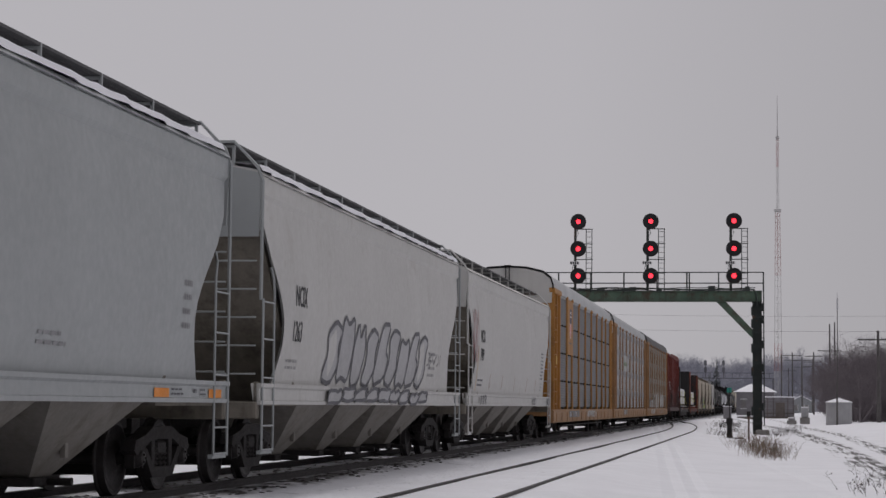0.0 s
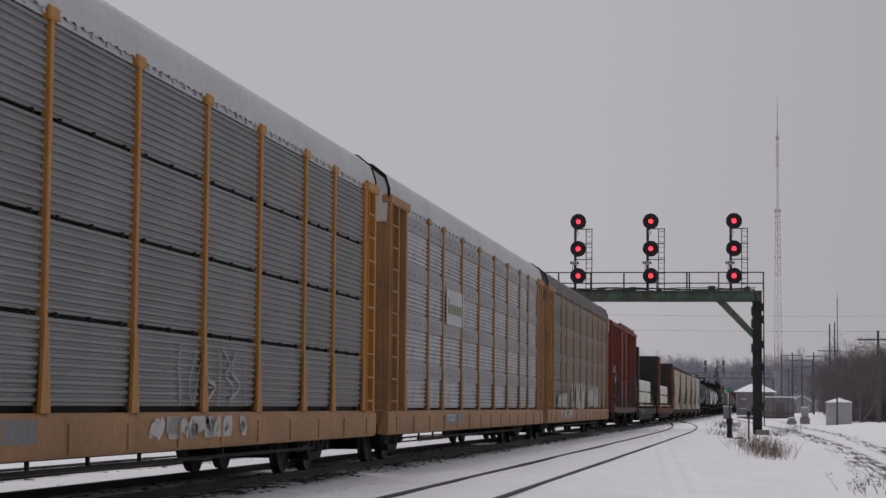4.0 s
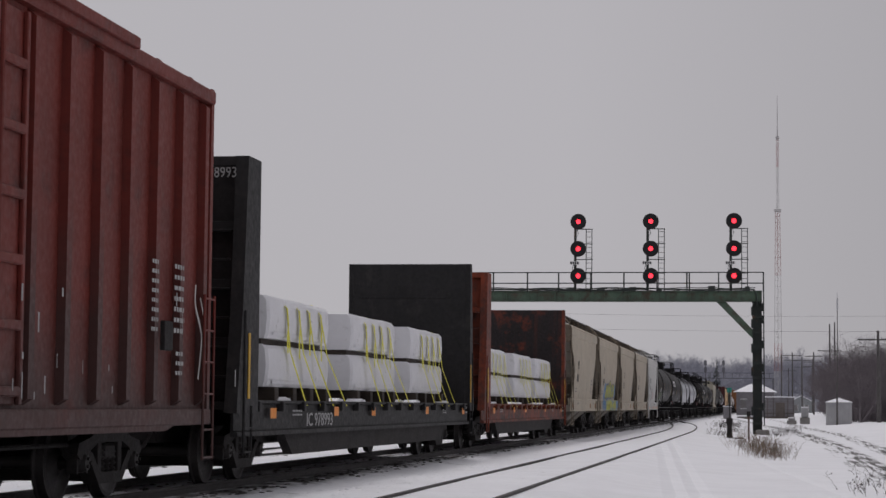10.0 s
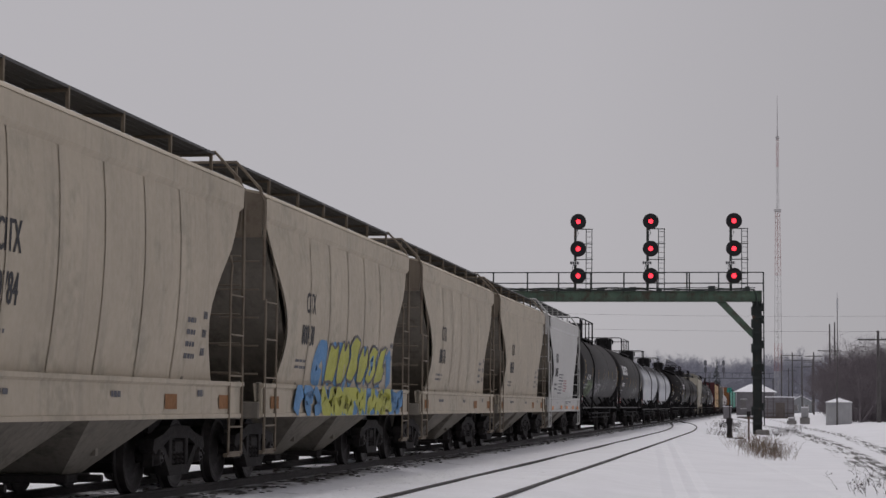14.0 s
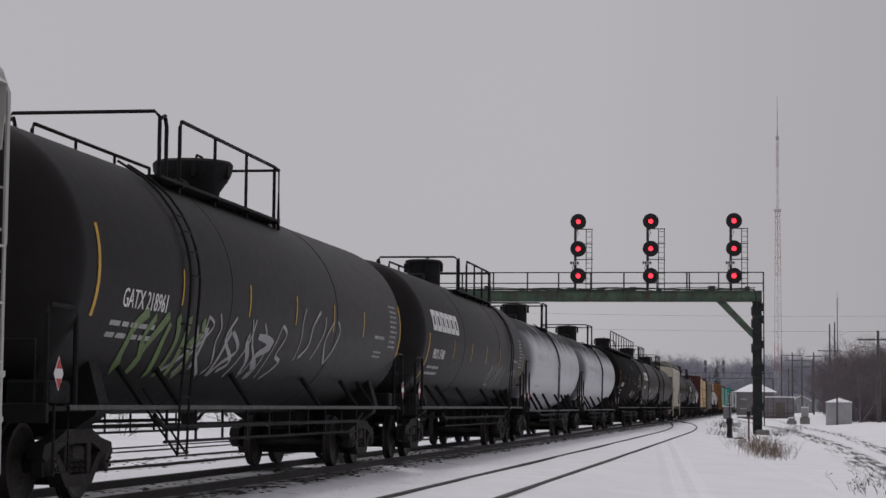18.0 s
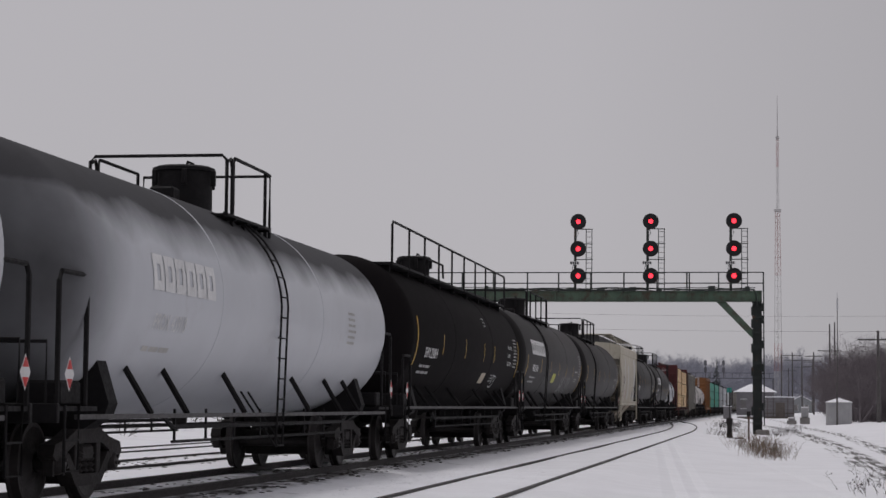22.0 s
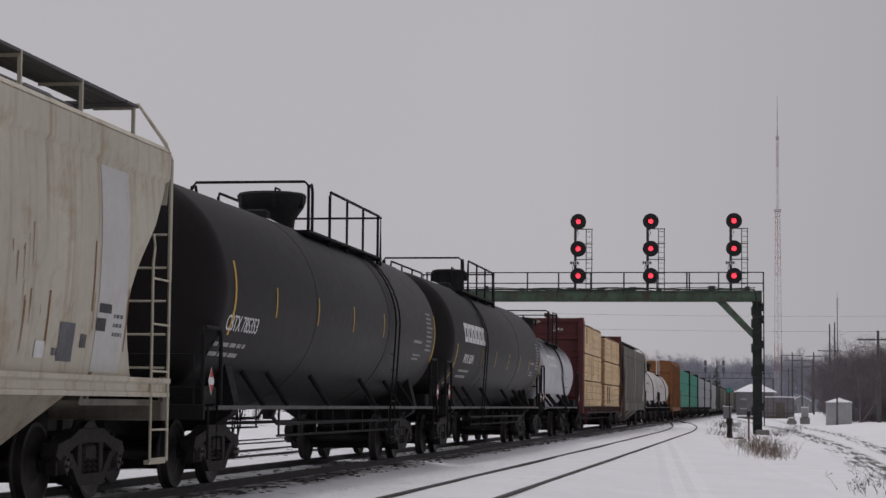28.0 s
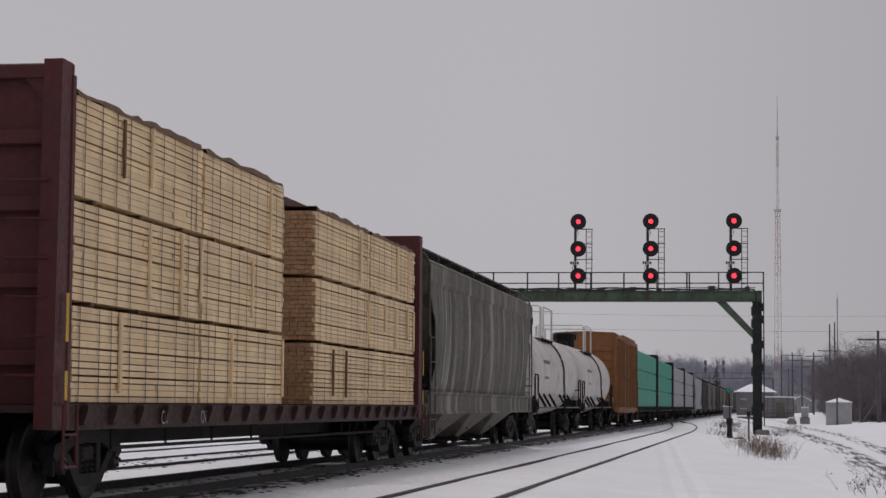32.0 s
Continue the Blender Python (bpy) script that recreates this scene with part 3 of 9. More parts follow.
def block_tag(parent, x0, x1, z0, z1, fill, line, side, seed, n, width=0.05, slant=0.12, over=0.0):
    """A throw-up of fat shapes in a row: filled, then outlined. No words in it."""
    rnd = random.Random(seed)
    step = (x1 - x0) / n
    for i in range(n):
        shape = [Vector(p) for p in rnd.choice(BLOB_SHAPES)]
        h = (z1 - z0) * rnd.uniform(0.82, 1.0)
        wide = step * rnd.uniform(0.95, 1.12)
        low = z0 + rnd.uniform(0, 0.06)
        soft = []
        for k, p in enumerate(shape):
            q = shape[(k + 1) % len(shape)]
            soft += [p.lerp(q, 0.2), p.lerp(q, 0.8)]
        pts = [Vector((x0 + i * step + p.x * wide + p.y * slant * step + rnd.uniform(-0.02, 0.02), low + p.y * h + rnd.uniform(-0.02, 0.02))) for p in soft]
        lift = 0.006 + over + 0.0008 * (i % 4)
        if fill:
            body = Geo().add([(p.x, side(p.x, p.y) - lift, p.y) for p in pts], [tuple(range(len(pts)))])
            part("graffiti_fill", body.mesh("graffiti_fill", fill, fix=False), None, parent)
        m = len(pts)
        rows = []
        for k in range(m + 1):
            d = (pts[(k + 1) % m] - pts[(k - 1) % m]).normalized()
            o = Vector((-d.y, d.x)) * width * 0.5
            rows.append([(a.x, side(a.x, a.y) - lift - 0.004, a.y) for a in (pts[k % m] - o, pts[k % m] + o)])
        part("graffiti_outline", Geo().grid(rows).mesh("graffiti_outline", line, fix=False), None, parent)


def rungs(g, x0, x1, y, zs, r=0.014):
    for z in zs:
        g.tube([(x0, y, z), (x1, y, z)], r, 5)


# ---- covered hopper cars ----
def hopper_side(bulge=0.12, half=1.585, mid=2.9):
    def y(x, z):
        return -(half - bulge * min(1.0, ((z - mid) / 1.45) ** 2))
    return y


EDGE_Z = [1.40, 1.60, 1.9, 2.3, 2.7, 3.2, 3.55, 3.80, 4.2]
EDGE_X = [1.10, 1.25, 1.48, 1.55, 1.25, 0.62, 0.30, 0.10, 0.05]


def hopper(s0, s1, mat, label, group="", bays=3, eave=4.12, chord=3.74, frame_mat=None, slope=None, snow=False, seams=0, walk_z=4.72, sill_mat=None, cut=1.0, inset=0.0, rise=0.2, sill_low=0.94, chute_mat=None):
    """A covered hopper car: curved side sheets cut away at the ends, slope sheets, roof with hatches, walkways, chutes, ladders."""
    half, s_at = (s1 - s0) / 2, (s0 + s1) / 2
    frame_mat, slope, sill_mat = frame_mat or mat, slope or SLOPE_SHEET, sill_mat or mat
    car = thing("hopper_car", label, "hopper car", group)
    MOVING.append((car, s_at))
    side = hopper_side()
    zs = [1.40, 1.5, 1.65, 1.8, 2.0, 2.2, 2.4, 2.6, 2.8, 3.0, 3.2, 3.4, 3.6, chord, chord + 0.06, chord + 0.12, eave - 0.04, eave]
    for sgn in (-1, 1):
        g = Geo()
        rows = []
        for z in zs:
            e = float(np.interp(z, EDGE_Z, EDGE_X)) * cut + inset
            y = side(0, min(z, chord)) - (0.045 if chord + 0.05 < z < eave - 0.01 else 0.0)
            rows.append([(x, -sgn * y * -1 if sgn > 0 else y, z) for x in np.linspace(-(half - e), half - e, 9 + seams)])
        rows = [[(x, sgn * abs(y), z) for x, y, z in r] for r in rows]
        g.grid(rows)
        inner = Geo()
        inner.grid([[(x, sgn * (abs(y) - 0.03), z) for x, y, z in r] for r in rows])
        g.add(inner.v, inner.f)
        part("side_sheet", g, mat, car)
        sill = Geo()
        sill.prism_x([(sgn * 1.50, sill_low), (sgn * 1.60, sill_low), (sgn * 1.60, sill_low + 0.05), (sgn * 1.575, sill_low + 0.06), (sgn * 1.575, 1.34), (sgn * 1.61, 1.37), (sgn * 1.61, 1.42), (sgn * 1.45, 1.42)], -half, half)
        part("side_sill", sill, sill_mat, car)
    if seams:
        for i in range(1, seams + 1):
            g = Geo()
            x = -(half - 1.6) + 2 * (half - 1.6) * i / (seams + 1)
            for z0, z1 in zip(zs[:13], zs[1:14]):
                g.add([(x - 0.025, side(0, z0) - 0.012, z0), (x + 0.025, side(0, z0) - 0.012, z0), (x + 0.025, side(0, z1) - 0.012, z1), (x - 0.025, side(0, z1) - 0.012, z1)], [(0, 1, 2, 3)])
            part("panel_seam", g, mat, car)
    roof = Geo()
    roof.prism_x([(-1.585, eave - 0.02), (-1.5, eave + rise * 0.3), (-0.95, eave + rise * 0.78), (-0.45, eave + rise), (0.45, eave + rise), (0.95, eave + rise * 0.78), (1.5, eave + rise * 0.3), (1.585, eave - 0.02)], -half + 0.04, half - 0.04)
    roof_ob = part("roof", roof, mat, car)
    for i in range(max(4, int(half * 1.1))):
        x = -half + 1.3 + i * (2 * half - 2.6) / max(1, int(half * 1.1) - 1)
        part("roof_hatch", shared("roof_hatch", lambda: Geo().box(-0.45, 0.45, -0.38, 0.38, 0.0, 0.12, 0.03), GRATING), None, roof_ob, at=pose(x, 0, walk_z - 0.1))
    for sgn in (-1, 1):
        end = Geo()
        x_low, x_mid, x_top = half - 2.75 - inset, half - 0.6 - inset * 0.9, half - 0.06
        pts = [(x_low, 1.15), (x_mid, 3.35), (x_mid + 0.1, 3.5), (x_top, 3.6), (x_top, eave + 0.02), (x_top - 0.05, eave + 0.02), (x_top - 0.08, 3.66), (x_mid - 0.02, 3.55), (x_low - 0.1, 1.15)]
        end.prism_y([(sgn * x, z) for x, z in pts], -1.47, 1.47)
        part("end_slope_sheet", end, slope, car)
        top = Geo()
        top.prism_x([(-1.53, 3.5), (-1.57, eave), (-0.95, eave + rise * 0.72), (0.95, eave + rise * 0.72), (1.57, eave), (1.53, 3.5)], sgn * (half - 0.05), sgn * (half - 0.02))
        part("end_plate", top, frame_mat, car)
        post = Geo()
        for y in (-1.52, 1.52):
            post.box(min(sgn * half, sgn * (half - 0.10)), max(sgn * half, sgn * (half - 0.10)), y - 0.035, y + 0.035, 0.96, 1.44, 0.01)
        for y in (-0.55, 0.55):
            post.box(min(sgn * half, sgn * (half - 0.09)), max(sgn * half, sgn * (half - 0.09)), y - 0.05, y + 0.05, 1.0, 3.6, 0.01)
        post.box(min(sgn * (half + 0.05), sgn * (half - 0.12)), max(sgn * (half + 0.05), sgn * (half - 0.12)), -1.55, 1.55, 0.92, 1.16, 0.015)
        post.box(min(sgn * (half - 0.2), sgn * (half - 2.8)), max(sgn * (half - 0.2), sgn * (half - 2.8)), -1.45, 1.45, 1.10, 1.17)
        # slope tone in place of frame paint, for the dark between the cars
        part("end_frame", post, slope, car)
        for y in (-1.60, 1.60):
            lad = Geo()
            xa, xb = sgn * (half - 0.08), sgn * (half - 0.74)
            lad.tube([(xa, y, 0.45), (xa, y, 2.62)], 0.02, 5)
            lad.tube([(xb, y, 0.45), (xb, y, 2.75), (xb + sgn * 0.06, y, 2.95), (xb + sgn * 0.1, y * 0.98, 3.1)], 0.018, 5)
            rungs(lad, xa, xb, y, (0.48, 0.82, 1.50, 2.05, 2.58))
            part("ladder", lad, frame_mat, car)
        iron = shared(("grab_iron", frame_mat.name), lambda: Geo().tube([(0, -1.52, 0), (0, -0.95, 0)], 0.014, 5), frame_mat)
        for z in (1.55, 1.95, 2.35, 2.75, 3.15):
            part("grab_iron", iron, None, car, at=pose(sgn * (half + 0.03), 0, z))
        xa, xb = sgn * (half - 0.08), sgn * (half - 0.74)
        for y in (-1.56, 1.56):
            part("sill_step", Geo().box(min(xa, xb), max(xa, xb), y - 0.03, y + 0.03, 0.42, 0.47), frame_mat, car)
    slat = Geo().box(-half + 0.05, half - 0.05, -0.018, 0.018, -0.035, 0).mesh("walk_slat", GRATING)
    for sgn in (-1, 1):
        y0, y1 = sorted((sgn * 0.62, sgn * 1.12))
        board = part("roof_walk", Geo().box(-half + 0.05, half - 0.05, y0, y1, walk_z - 0.03, walk_z - 0.02), GRATING, car)
        for k in range(5):
            part("walk_slat", slat, None, board, at=pose(0, y0 + (y1 - y0) * k / 4, walk_z))
    n = int(half * 2 / 1.85)
    part("hatch_coaming", Geo().box(-half + 0.3, half - 0.3, -0.5, 0.5, eave + rise * 0.8, walk_z - 0.05, 0.03), GRATING, car)
    me = shared(("walk_bracket", eave, rise, walk_z, frame_mat.name), lambda: Geo().box(-0.02, 0.02, -1.14, -1.10, eave + rise * 0.6, walk_z - 0.002).box(-0.02, 0.02, -1.12, -0.62, walk_z - 0.07, walk_z - 0.036), frame_mat)
    for i in range(n + 1):
        x = -half + 0.12 + i * (2 * half - 0.24) / n
        for sgn in (-1, 1):
            part("walk_bracket", me, None, car, at=pose(x, 0, 0, 0, 0, 0 if sgn < 0 else 180))
    for sgn in (-1, 1):
        x = sgn * (half - 0.02)
        part("end_rail", Geo().tube([(x, -1.58, 2.6), (x, -1.58, eave - 0.1), (x, -1.5, eave + 0.1), (x, -1.15, walk_z), (x, 1.15, walk_z), (x, 1.5, eave + 0.1), (x, 1.58, eave - 0.1), (x, 1.58, 2.6)], 0.026, 5), frame_mat, car)
        part("end_walk", Geo().box(min(x, x - sgn * 0.45), max(x, x - sgn * 0.45), -1.15, 1.15, walk_z - 0.04, walk_z - 0.005), GRATING, car)
    span = 2 * (half - 2.9)
    for i in range(bays):
        a, b = -span / 2 + span * i / bays, -span / 2 + span * (i + 1) / bays
        m = (a + b) / 2
        g = Geo()
        zt = sill_low + 0.12
        top = [(a + 0.04, -1.5, zt), (b - 0.04, -1.5, zt), (b - 0.04, 1.5, zt), (a + 0.04, 1.5, zt)]
        low = [(m - 0.32, -0.72, 0.30), (m + 0.32, -0.72, 0.30), (m + 0.32, 0.72, 0.30), (m - 0.32, 0.72, 0.30)]
        g.add(top + low, [(0, 1, 5, 4), (1, 2, 6, 5), (2, 3, 7, 6), (3, 0, 4, 7), (4, 5, 6, 7)])
        for y in (-1.0, 1.0):
            g.box(m - 0.05, m + 0.05, y - 0.03, y + 0.03, 0.52, 1.0)
        chute = part("discharge_chute", g, chute_mat or SLOPE_SHEET, car)
        gate = Geo().box(m - 0.42, m + 0.42, -0.82, 0.82, 0.21, 0.31, 0.015)
        gate.tube([(m, -1.1, 0.26), (m, -0.8, 0.26)], 0.045, 8)
        part("outlet_gate", gate, STEEL_DARK, chute)
    sill = Geo().box(-half + 0.3, half - 0.3, -0.2, 0.2, 0.72, 1.02)
    sill.tube([(-half + 2.5, -0.3, 0.66), (half - 2.5, -0.3, 0.66)], 0.025, 5)
    part("centre_sill", sill, STEEL_DARK, car)
    if snow:
        g = Geo()
        rnd = random.Random(int(s0))
        rows = []
        for i in range(int(half * 2 / 0.35)):
            x = -half + 0.1 + i * 0.35
            a = rnd.uniform(-0.06, 0.05)
            rows.append([(x, -1.55 + a * 0.8, eave + 0.05), (x, -1.5 + a, eave + 0.08 + rise * 0.3 + max(0, a)), (x, -1.2, eave + 0.05 + rise * 0.6 + a * 0.5), (x, -0.7, eave + 0.03 + rise * 0.85)])
        g.grid(rows)
        part("snow_crust", g, SNOW, car, "crusted snow on the roof edge")
    gear(car, half, s_at, 1.4)
    return car, half, side


def reflectors(car, spots, side, mat=None, w=0.42, h=0.17):
    for x, z in spots:
        g = Geo()
        patch(g, x, x + w, z, z + h, side, 0.008)
        part("reflector", g, mat or MARK_ORANGE, car, "orange reflector")


# ---- tank cars ----
def tank_car(s0, s1, mat, label, radius=1.47, top=3.88, group="", long_walk=False, name="tank_car", fit=(8.6, 10.2, 14.6, 9.6, 13.3), dome_r=0.48, rail_up=0.62, hand_top=2.12, bogie_inset=1.9, rails=True, placard=True, rail_mat=None, sill_z=1.05):
    """fit: hoop, near end and far end of the side rails, manway, ladder, as distances from the near end."""
    s1 = s1 + 0.4
    half, s_at = (s1 - s0) / 2, (s0 + s1) / 2
    zc = top - radius
    hoop_x, rail_a, rail_b, dx, lx = (-half + v for v in fit)
    dr = dome_r
    car = thing(name, label, "tank car", group)
    MOVING.append((car, s_at))

    def side(x, z):
        return -math.sqrt(max(0.02, radius ** 2 - (z - zc) ** 2))

    head = 0.62
    prof = []
    for k in range(9):
        a = k / 8 * math.pi / 2
        prof.append((-half + head * (1 - math.sin(a)), radius * math.cos(a) if k < 8 else 0.001))
    prof = prof[::-1] + [(half - head * (1 - math.sin(a)), radius * math.cos(a)) for a in [k / 8 * math.pi / 2 for k in range(8)]] + [(half, 0.001)]
    shell = Geo().lathe(prof, 56, "x", (0, 0, zc), cap=False)
    tank = part("tank", shell, mat, car, angle=60)
    for x in (-half * 0.34, half * 0.34):
        band = Geo().lathe([(x - 0.03, radius), (x - 0.025, radius + 0.006), (x + 0.025, radius + 0.006), (x + 0.03, radius)], 56, "x", (0, 0, zc), cap=False)
        part("weld_band", band, mat, tank)
    blk = BLACK_PAINT
    for sgn in (-1, 1):
        a, b = sorted((sgn * (half + 0.25), sgn * (half - 3.4)))
        part("stub_sill", Geo().box(a, b, -0.24, 0.24, 0.70, 1.02, 0.02), blk, car)
    for sgn in (-1, 1):
        x = sgn * (half - bogie_inset)
        g = Geo()
        g.prism_x([(-1.35, 0.98), (1.35, 0.98), (1.40, 1.12), (1.22, zc - radius * 0.52), (0.7, zc - radius * 0.82), (0, zc - radius * 0.96), (-0.7, zc - radius * 0.82), (-1.22, zc - radius * 0.52), (-1.40, 1.12)], x - 0.16, x + 0.16)
        g.prism_x([(-1.0, 0.75), (1.0, 0.75), (1.35, 0.98), (-1.35, 0.98)], x - 0.2, x + 0.2)
        part("saddle", g, blk, car)
        plat = Geo()
        a, b = sorted((sgn * (half + 0.28), sgn * (half - 1.0)))
        plat.box(a, b, -1.52, 1.52, 1.04, 1.09)
        plat.box(min(sgn * (half + 0.22), sgn * (half + 0.30)), max(sgn * (half + 0.22), sgn * (half + 0.30)), -1.54, 1.54, 0.92, 1.12, 0.01)
        part("end_platform", plat, blk, car)
        for y in (-1.5, 1.5):
            part("end_handrail", Geo().tube([(sgn * (half + 0.22), y, 1.08), (sgn * (half + 0.22), y, hand_top - 0.1), (sgn * (half + 0.14), y, hand_top), (sgn * (half - 0.55), y, hand_top), (sgn * (half - 0.65), y, hand_top - 0.1), (sgn * (half - 0.65), y, 1.1)], 0.028, 6), blk, car)
            step = part("end_step", Geo().tube([(sgn * (half + 0.05), y * 1.02, 1.1), (sgn * (half + 0.05), y * 1.02, 0.42), (sgn * (half - 0.38), y * 1.02, 0.42), (sgn * (half - 0.38), y * 1.02, 1.1)], 0.018, 5), blk, car)
            part("tread", Geo().tube([(sgn * (half + 0.05), y * 1.02, 0.74), (sgn * (half - 0.38), y * 1.02, 0.74)], 0.014, 5), blk, step)
        part("cross_rail", Geo().tube([(sgn * (half + 0.27), -1.4, 1.1), (sgn * (half + 0.27), -1.4, 1.75), (sgn * (half + 0.27), 1.4, 1.75), (sgn * (half + 0.27), 1.4, 1.1)], 0.02, 5), blk, car)
        # brake cylinder box and hand wheel post on the end platform
        part("platform_box", Geo().box(min(sgn * (half - 0.1), sgn * (half - 0.75)), max(sgn * (half - 0.1), sgn * (half - 0.75)), -1.42, -0.95, 1.09, 1.36, 0.03), blk, car)
    if rails:
        for y in (-1.50, 1.50):
            g = Geo().box(-half + 0.4, half - 0.4, y - 0.03, y + 0.03, sill_z, sill_z + 0.055, 0.008)
            part("side_rail", g, SILL_GREY, car)
        if radius > 1.5:
            # train pipe and guard rail slung under the near sill
            for y in (-1.46, 1.46):
                part("train_pipe", Geo().tube([(-half + 3.6, y, 0.98), (-half + 4.0, y, 0.84), (half - 4.0, y, 0.84), (half - 3.6, y, 0.98)], 0.032, 6), blk, car)
                rail = part("guard_bar", Geo().tube([(-half + 4.0, y, 0.66), (half - 4.0, y, 0.66)], 0.02, 5), blk, car)
                drop = shared("pipe_hanger", lambda: Geo().box(-0.022, 0.022, -0.012, 0.012, 0.64, 1.06), blk)
                n = int((2 * half - 8.2) / 1.25)
                for k in range(n + 1):
                    part("pipe_hanger", drop, None, rail, at=pose(-half + 4.1 + k * (2 * half - 8.2) / n, y, 0))
    for x in (-half + 2.9, -half + 4.4, -half * 0.2, half * 0.25, half - 4.4, half - 2.9):
        for sgn in (-1, 1):
            g = Geo()
            z = max(zc - radius * 0.66, 1.55)
            g.tube([(x, sgn * (-side(0, z) - 0.02), z), (x + 0.12, sgn * 1.50, sill_z + 0.05)], 0.042, 6)
            part("diagonal_brace", g, blk, car)
    # ladder at the middle, platform and manway
    lad = Geo()
    for sgn in (-1, 1):
        for dx in (-0.2, 0.2):
            pts = [(lx + dx, sgn * (1.54), 0.5), (lx + dx, sgn * 1.56, 1.1)]
            for i in range(9):
                z = zc - 0.15 + (radius + 0.05) * i / 8
                a = math.asin(max(-1, min(1, (z - zc) / (radius + 0.055))))
                pts.append((lx + dx, sgn * (radius + 0.055) * math.cos(a), zc + (radius + 0.055) * math.sin(a)))
            lad.tube(pts, 0.017, 5)
        for z in (0.52, 0.85, 1.2, 1.5, 1.8, 2.1, 2.4, 2.7, 3.0, 3.25, 3.45):
            if z < top - 0.25:
                a = math.asin(max(-1, min(1, (z - zc) / (radius + 0.055)))) if z > zc - 0.15 else None
                y = sgn * ((radius + 0.055) * math.cos(a) if a is not None else 1.56)
                lad.tube([(lx - 0.2, y, z), (lx + 0.2, y, z)], 0.013, 5)
        lad.tube([(lx - 0.2, sgn * 1.54, 0.5), (lx - 0.95, sgn * 1.2, 1.3)], 0.015, 5)
        lad.tube([(lx + 0.2, sgn * 1.54, 0.5), (lx - 0.55, sgn * 1.2, 1.3)], 0.015, 5)
    if not long_walk:
        part("ladder", lad, blk, car)
    rim = top + 0.58
    if dr > 0.5 and rail_mat is None and radius > 1.5 and mat in (TANK_BLACK, TANK_JET):
        prof = [(top - 0.12, dr * 0.66), (top + 0.12, dr * 0.72), (top + 0.34, dr * 0.98), (rim - 0.14, dr * 1.04), (rim - 0.04, dr * 1.06), (rim, dr * 1.0), (rim + 0.03, 0.01)]
    else:
        prof = [(top - 0.12, dr * 0.86), (rim - 0.06, dr * 0.86), (rim - 0.05, dr * 0.94), (rim, dr * 0.94), (rim + 0.03, dr * 0.8), (rim + 0.06, 0.01)]
    part("manway", Geo().lathe(prof, 28, "z", (dx, 0, 0), cap=False), blk, car)
    bolt = shared(("eye_bolt", round(rim - top, 2)), lambda: Geo().box(-0.035, 0.035, -0.035, 0.035, 0.30, rim - top - 0.05, 0.008), blk)
    for k in range(6):
        a = k * 1.047 + 0.3
        part("eye_bolt", bolt, None, car, at=pose(dx + dr * math.cos(a), dr * math.sin(a), top))
    man = Geo().tube([(dx - 0.2, -0.1, rim), (dx - 0.15, -0.1, rim + 0.09), (dx + 0.15, -0.1, rim + 0.09), (dx + 0.2, -0.1, rim)], 0.02, 5)
    part("lid_handle", man, blk, car)
    valve = Geo().box(dx - 1.15, dx - 0.78, -0.18, 0.18, top - 0.08, top + 0.20, 0.03)
    part("valve_box", valve, blk, car)
    pl = Geo()
    if long_walk:
        x0, x1, y0, y1, zt = -half + 0.65, half - 0.05, -1.10, -0.5, top - 0.20
        pl.box(x0, x1, y0, y1, zt, zt + 0.05)
        for k in range(9):
            x = x0 + 0.3 + (x1 - x0 - 0.6) * k / 8
            pl.box(x - 0.03, x + 0.03, y0 + 0.1, y1, zt - 0.35, zt)
        posts = np.linspace(x0, x1, 10)[1:-1]
        loops = [[(x0, y0, zt), (x0, y0, zt + 0.82), (x0 + 0.08, y0, zt + 0.88), (x1 - 0.12, y0, zt + 0.88), (x1, y0, zt + 0.80), (x1, y0, zt - 0.1)], [(dx - 2.2, y0 * 0.6, zt + 0.62), (dx + 0.4, y0 * 0.6, zt + 0.62), (dx + 0.5, y0 * 0.6, zt + 0.3)]]
        ups = [(x, y0, zt) for x in posts]
    else:
        y0, y1, zt = -1.02, 1.02, zc + math.sqrt(radius ** 2 - 1.02 ** 2) + 0.13
        x0, x1 = rail_a, rail_b
        for sgn in (-1, 1):
            a, b = sorted((sgn * 0.60, sgn * 1.05))
            pl.box(min(hoop_x, dx - 0.4), x1, a, b, zt, zt + 0.04)
            for x in np.linspace(rail_a + 0.1, x1 - 0.1, 4):
                pl.box(x - 0.025, x + 0.025, sgn * 0.98 - 0.025, sgn * 0.98 + 0.025, zt - 0.16, zt)
                pl.box(x - 0.025, x + 0.025, a, b, zt - 0.03, zt)
        zr = top + rail_up
        loops = [[(hoop_x, y0, zt), (hoop_x, y0, zr - 0.07), (hoop_x, y0 + 0.07, zr), (hoop_x, y1 - 0.07, zr), (hoop_x, y1, zr - 0.07), (hoop_x, y1, zt)]]
        ups = []
        for y in (y0, y1):
            loops += [[(hoop_x, y, zr - 0.1), (hoop_x + 0.22, y, zr - 0.03), (hoop_x + 0.3, y, zr - 0.16), (hoop_x + 0.3, y, zt)],
                      [(x0, y, zt), (x0, y, zr - 0.08), (x0 + 0.08, y, zr), (x1 - 0.3, y, zr), (x1 - 0.3, y, zt)]]
            ups += [(x, y, zt) for x in np.linspace(x0, x1 - 0.3, 4 if x1 - x0 > 3 else 2)[1:-1]]
        loops += [[(x1, y0, zt - 0.12), (x1, y0, zr - 0.02), (x1, y1, zr - 0.02), (x1, y1, zt - 0.12)], [(x1 - 0.3, y0, zr), (x1, y0, zr - 0.02)]]
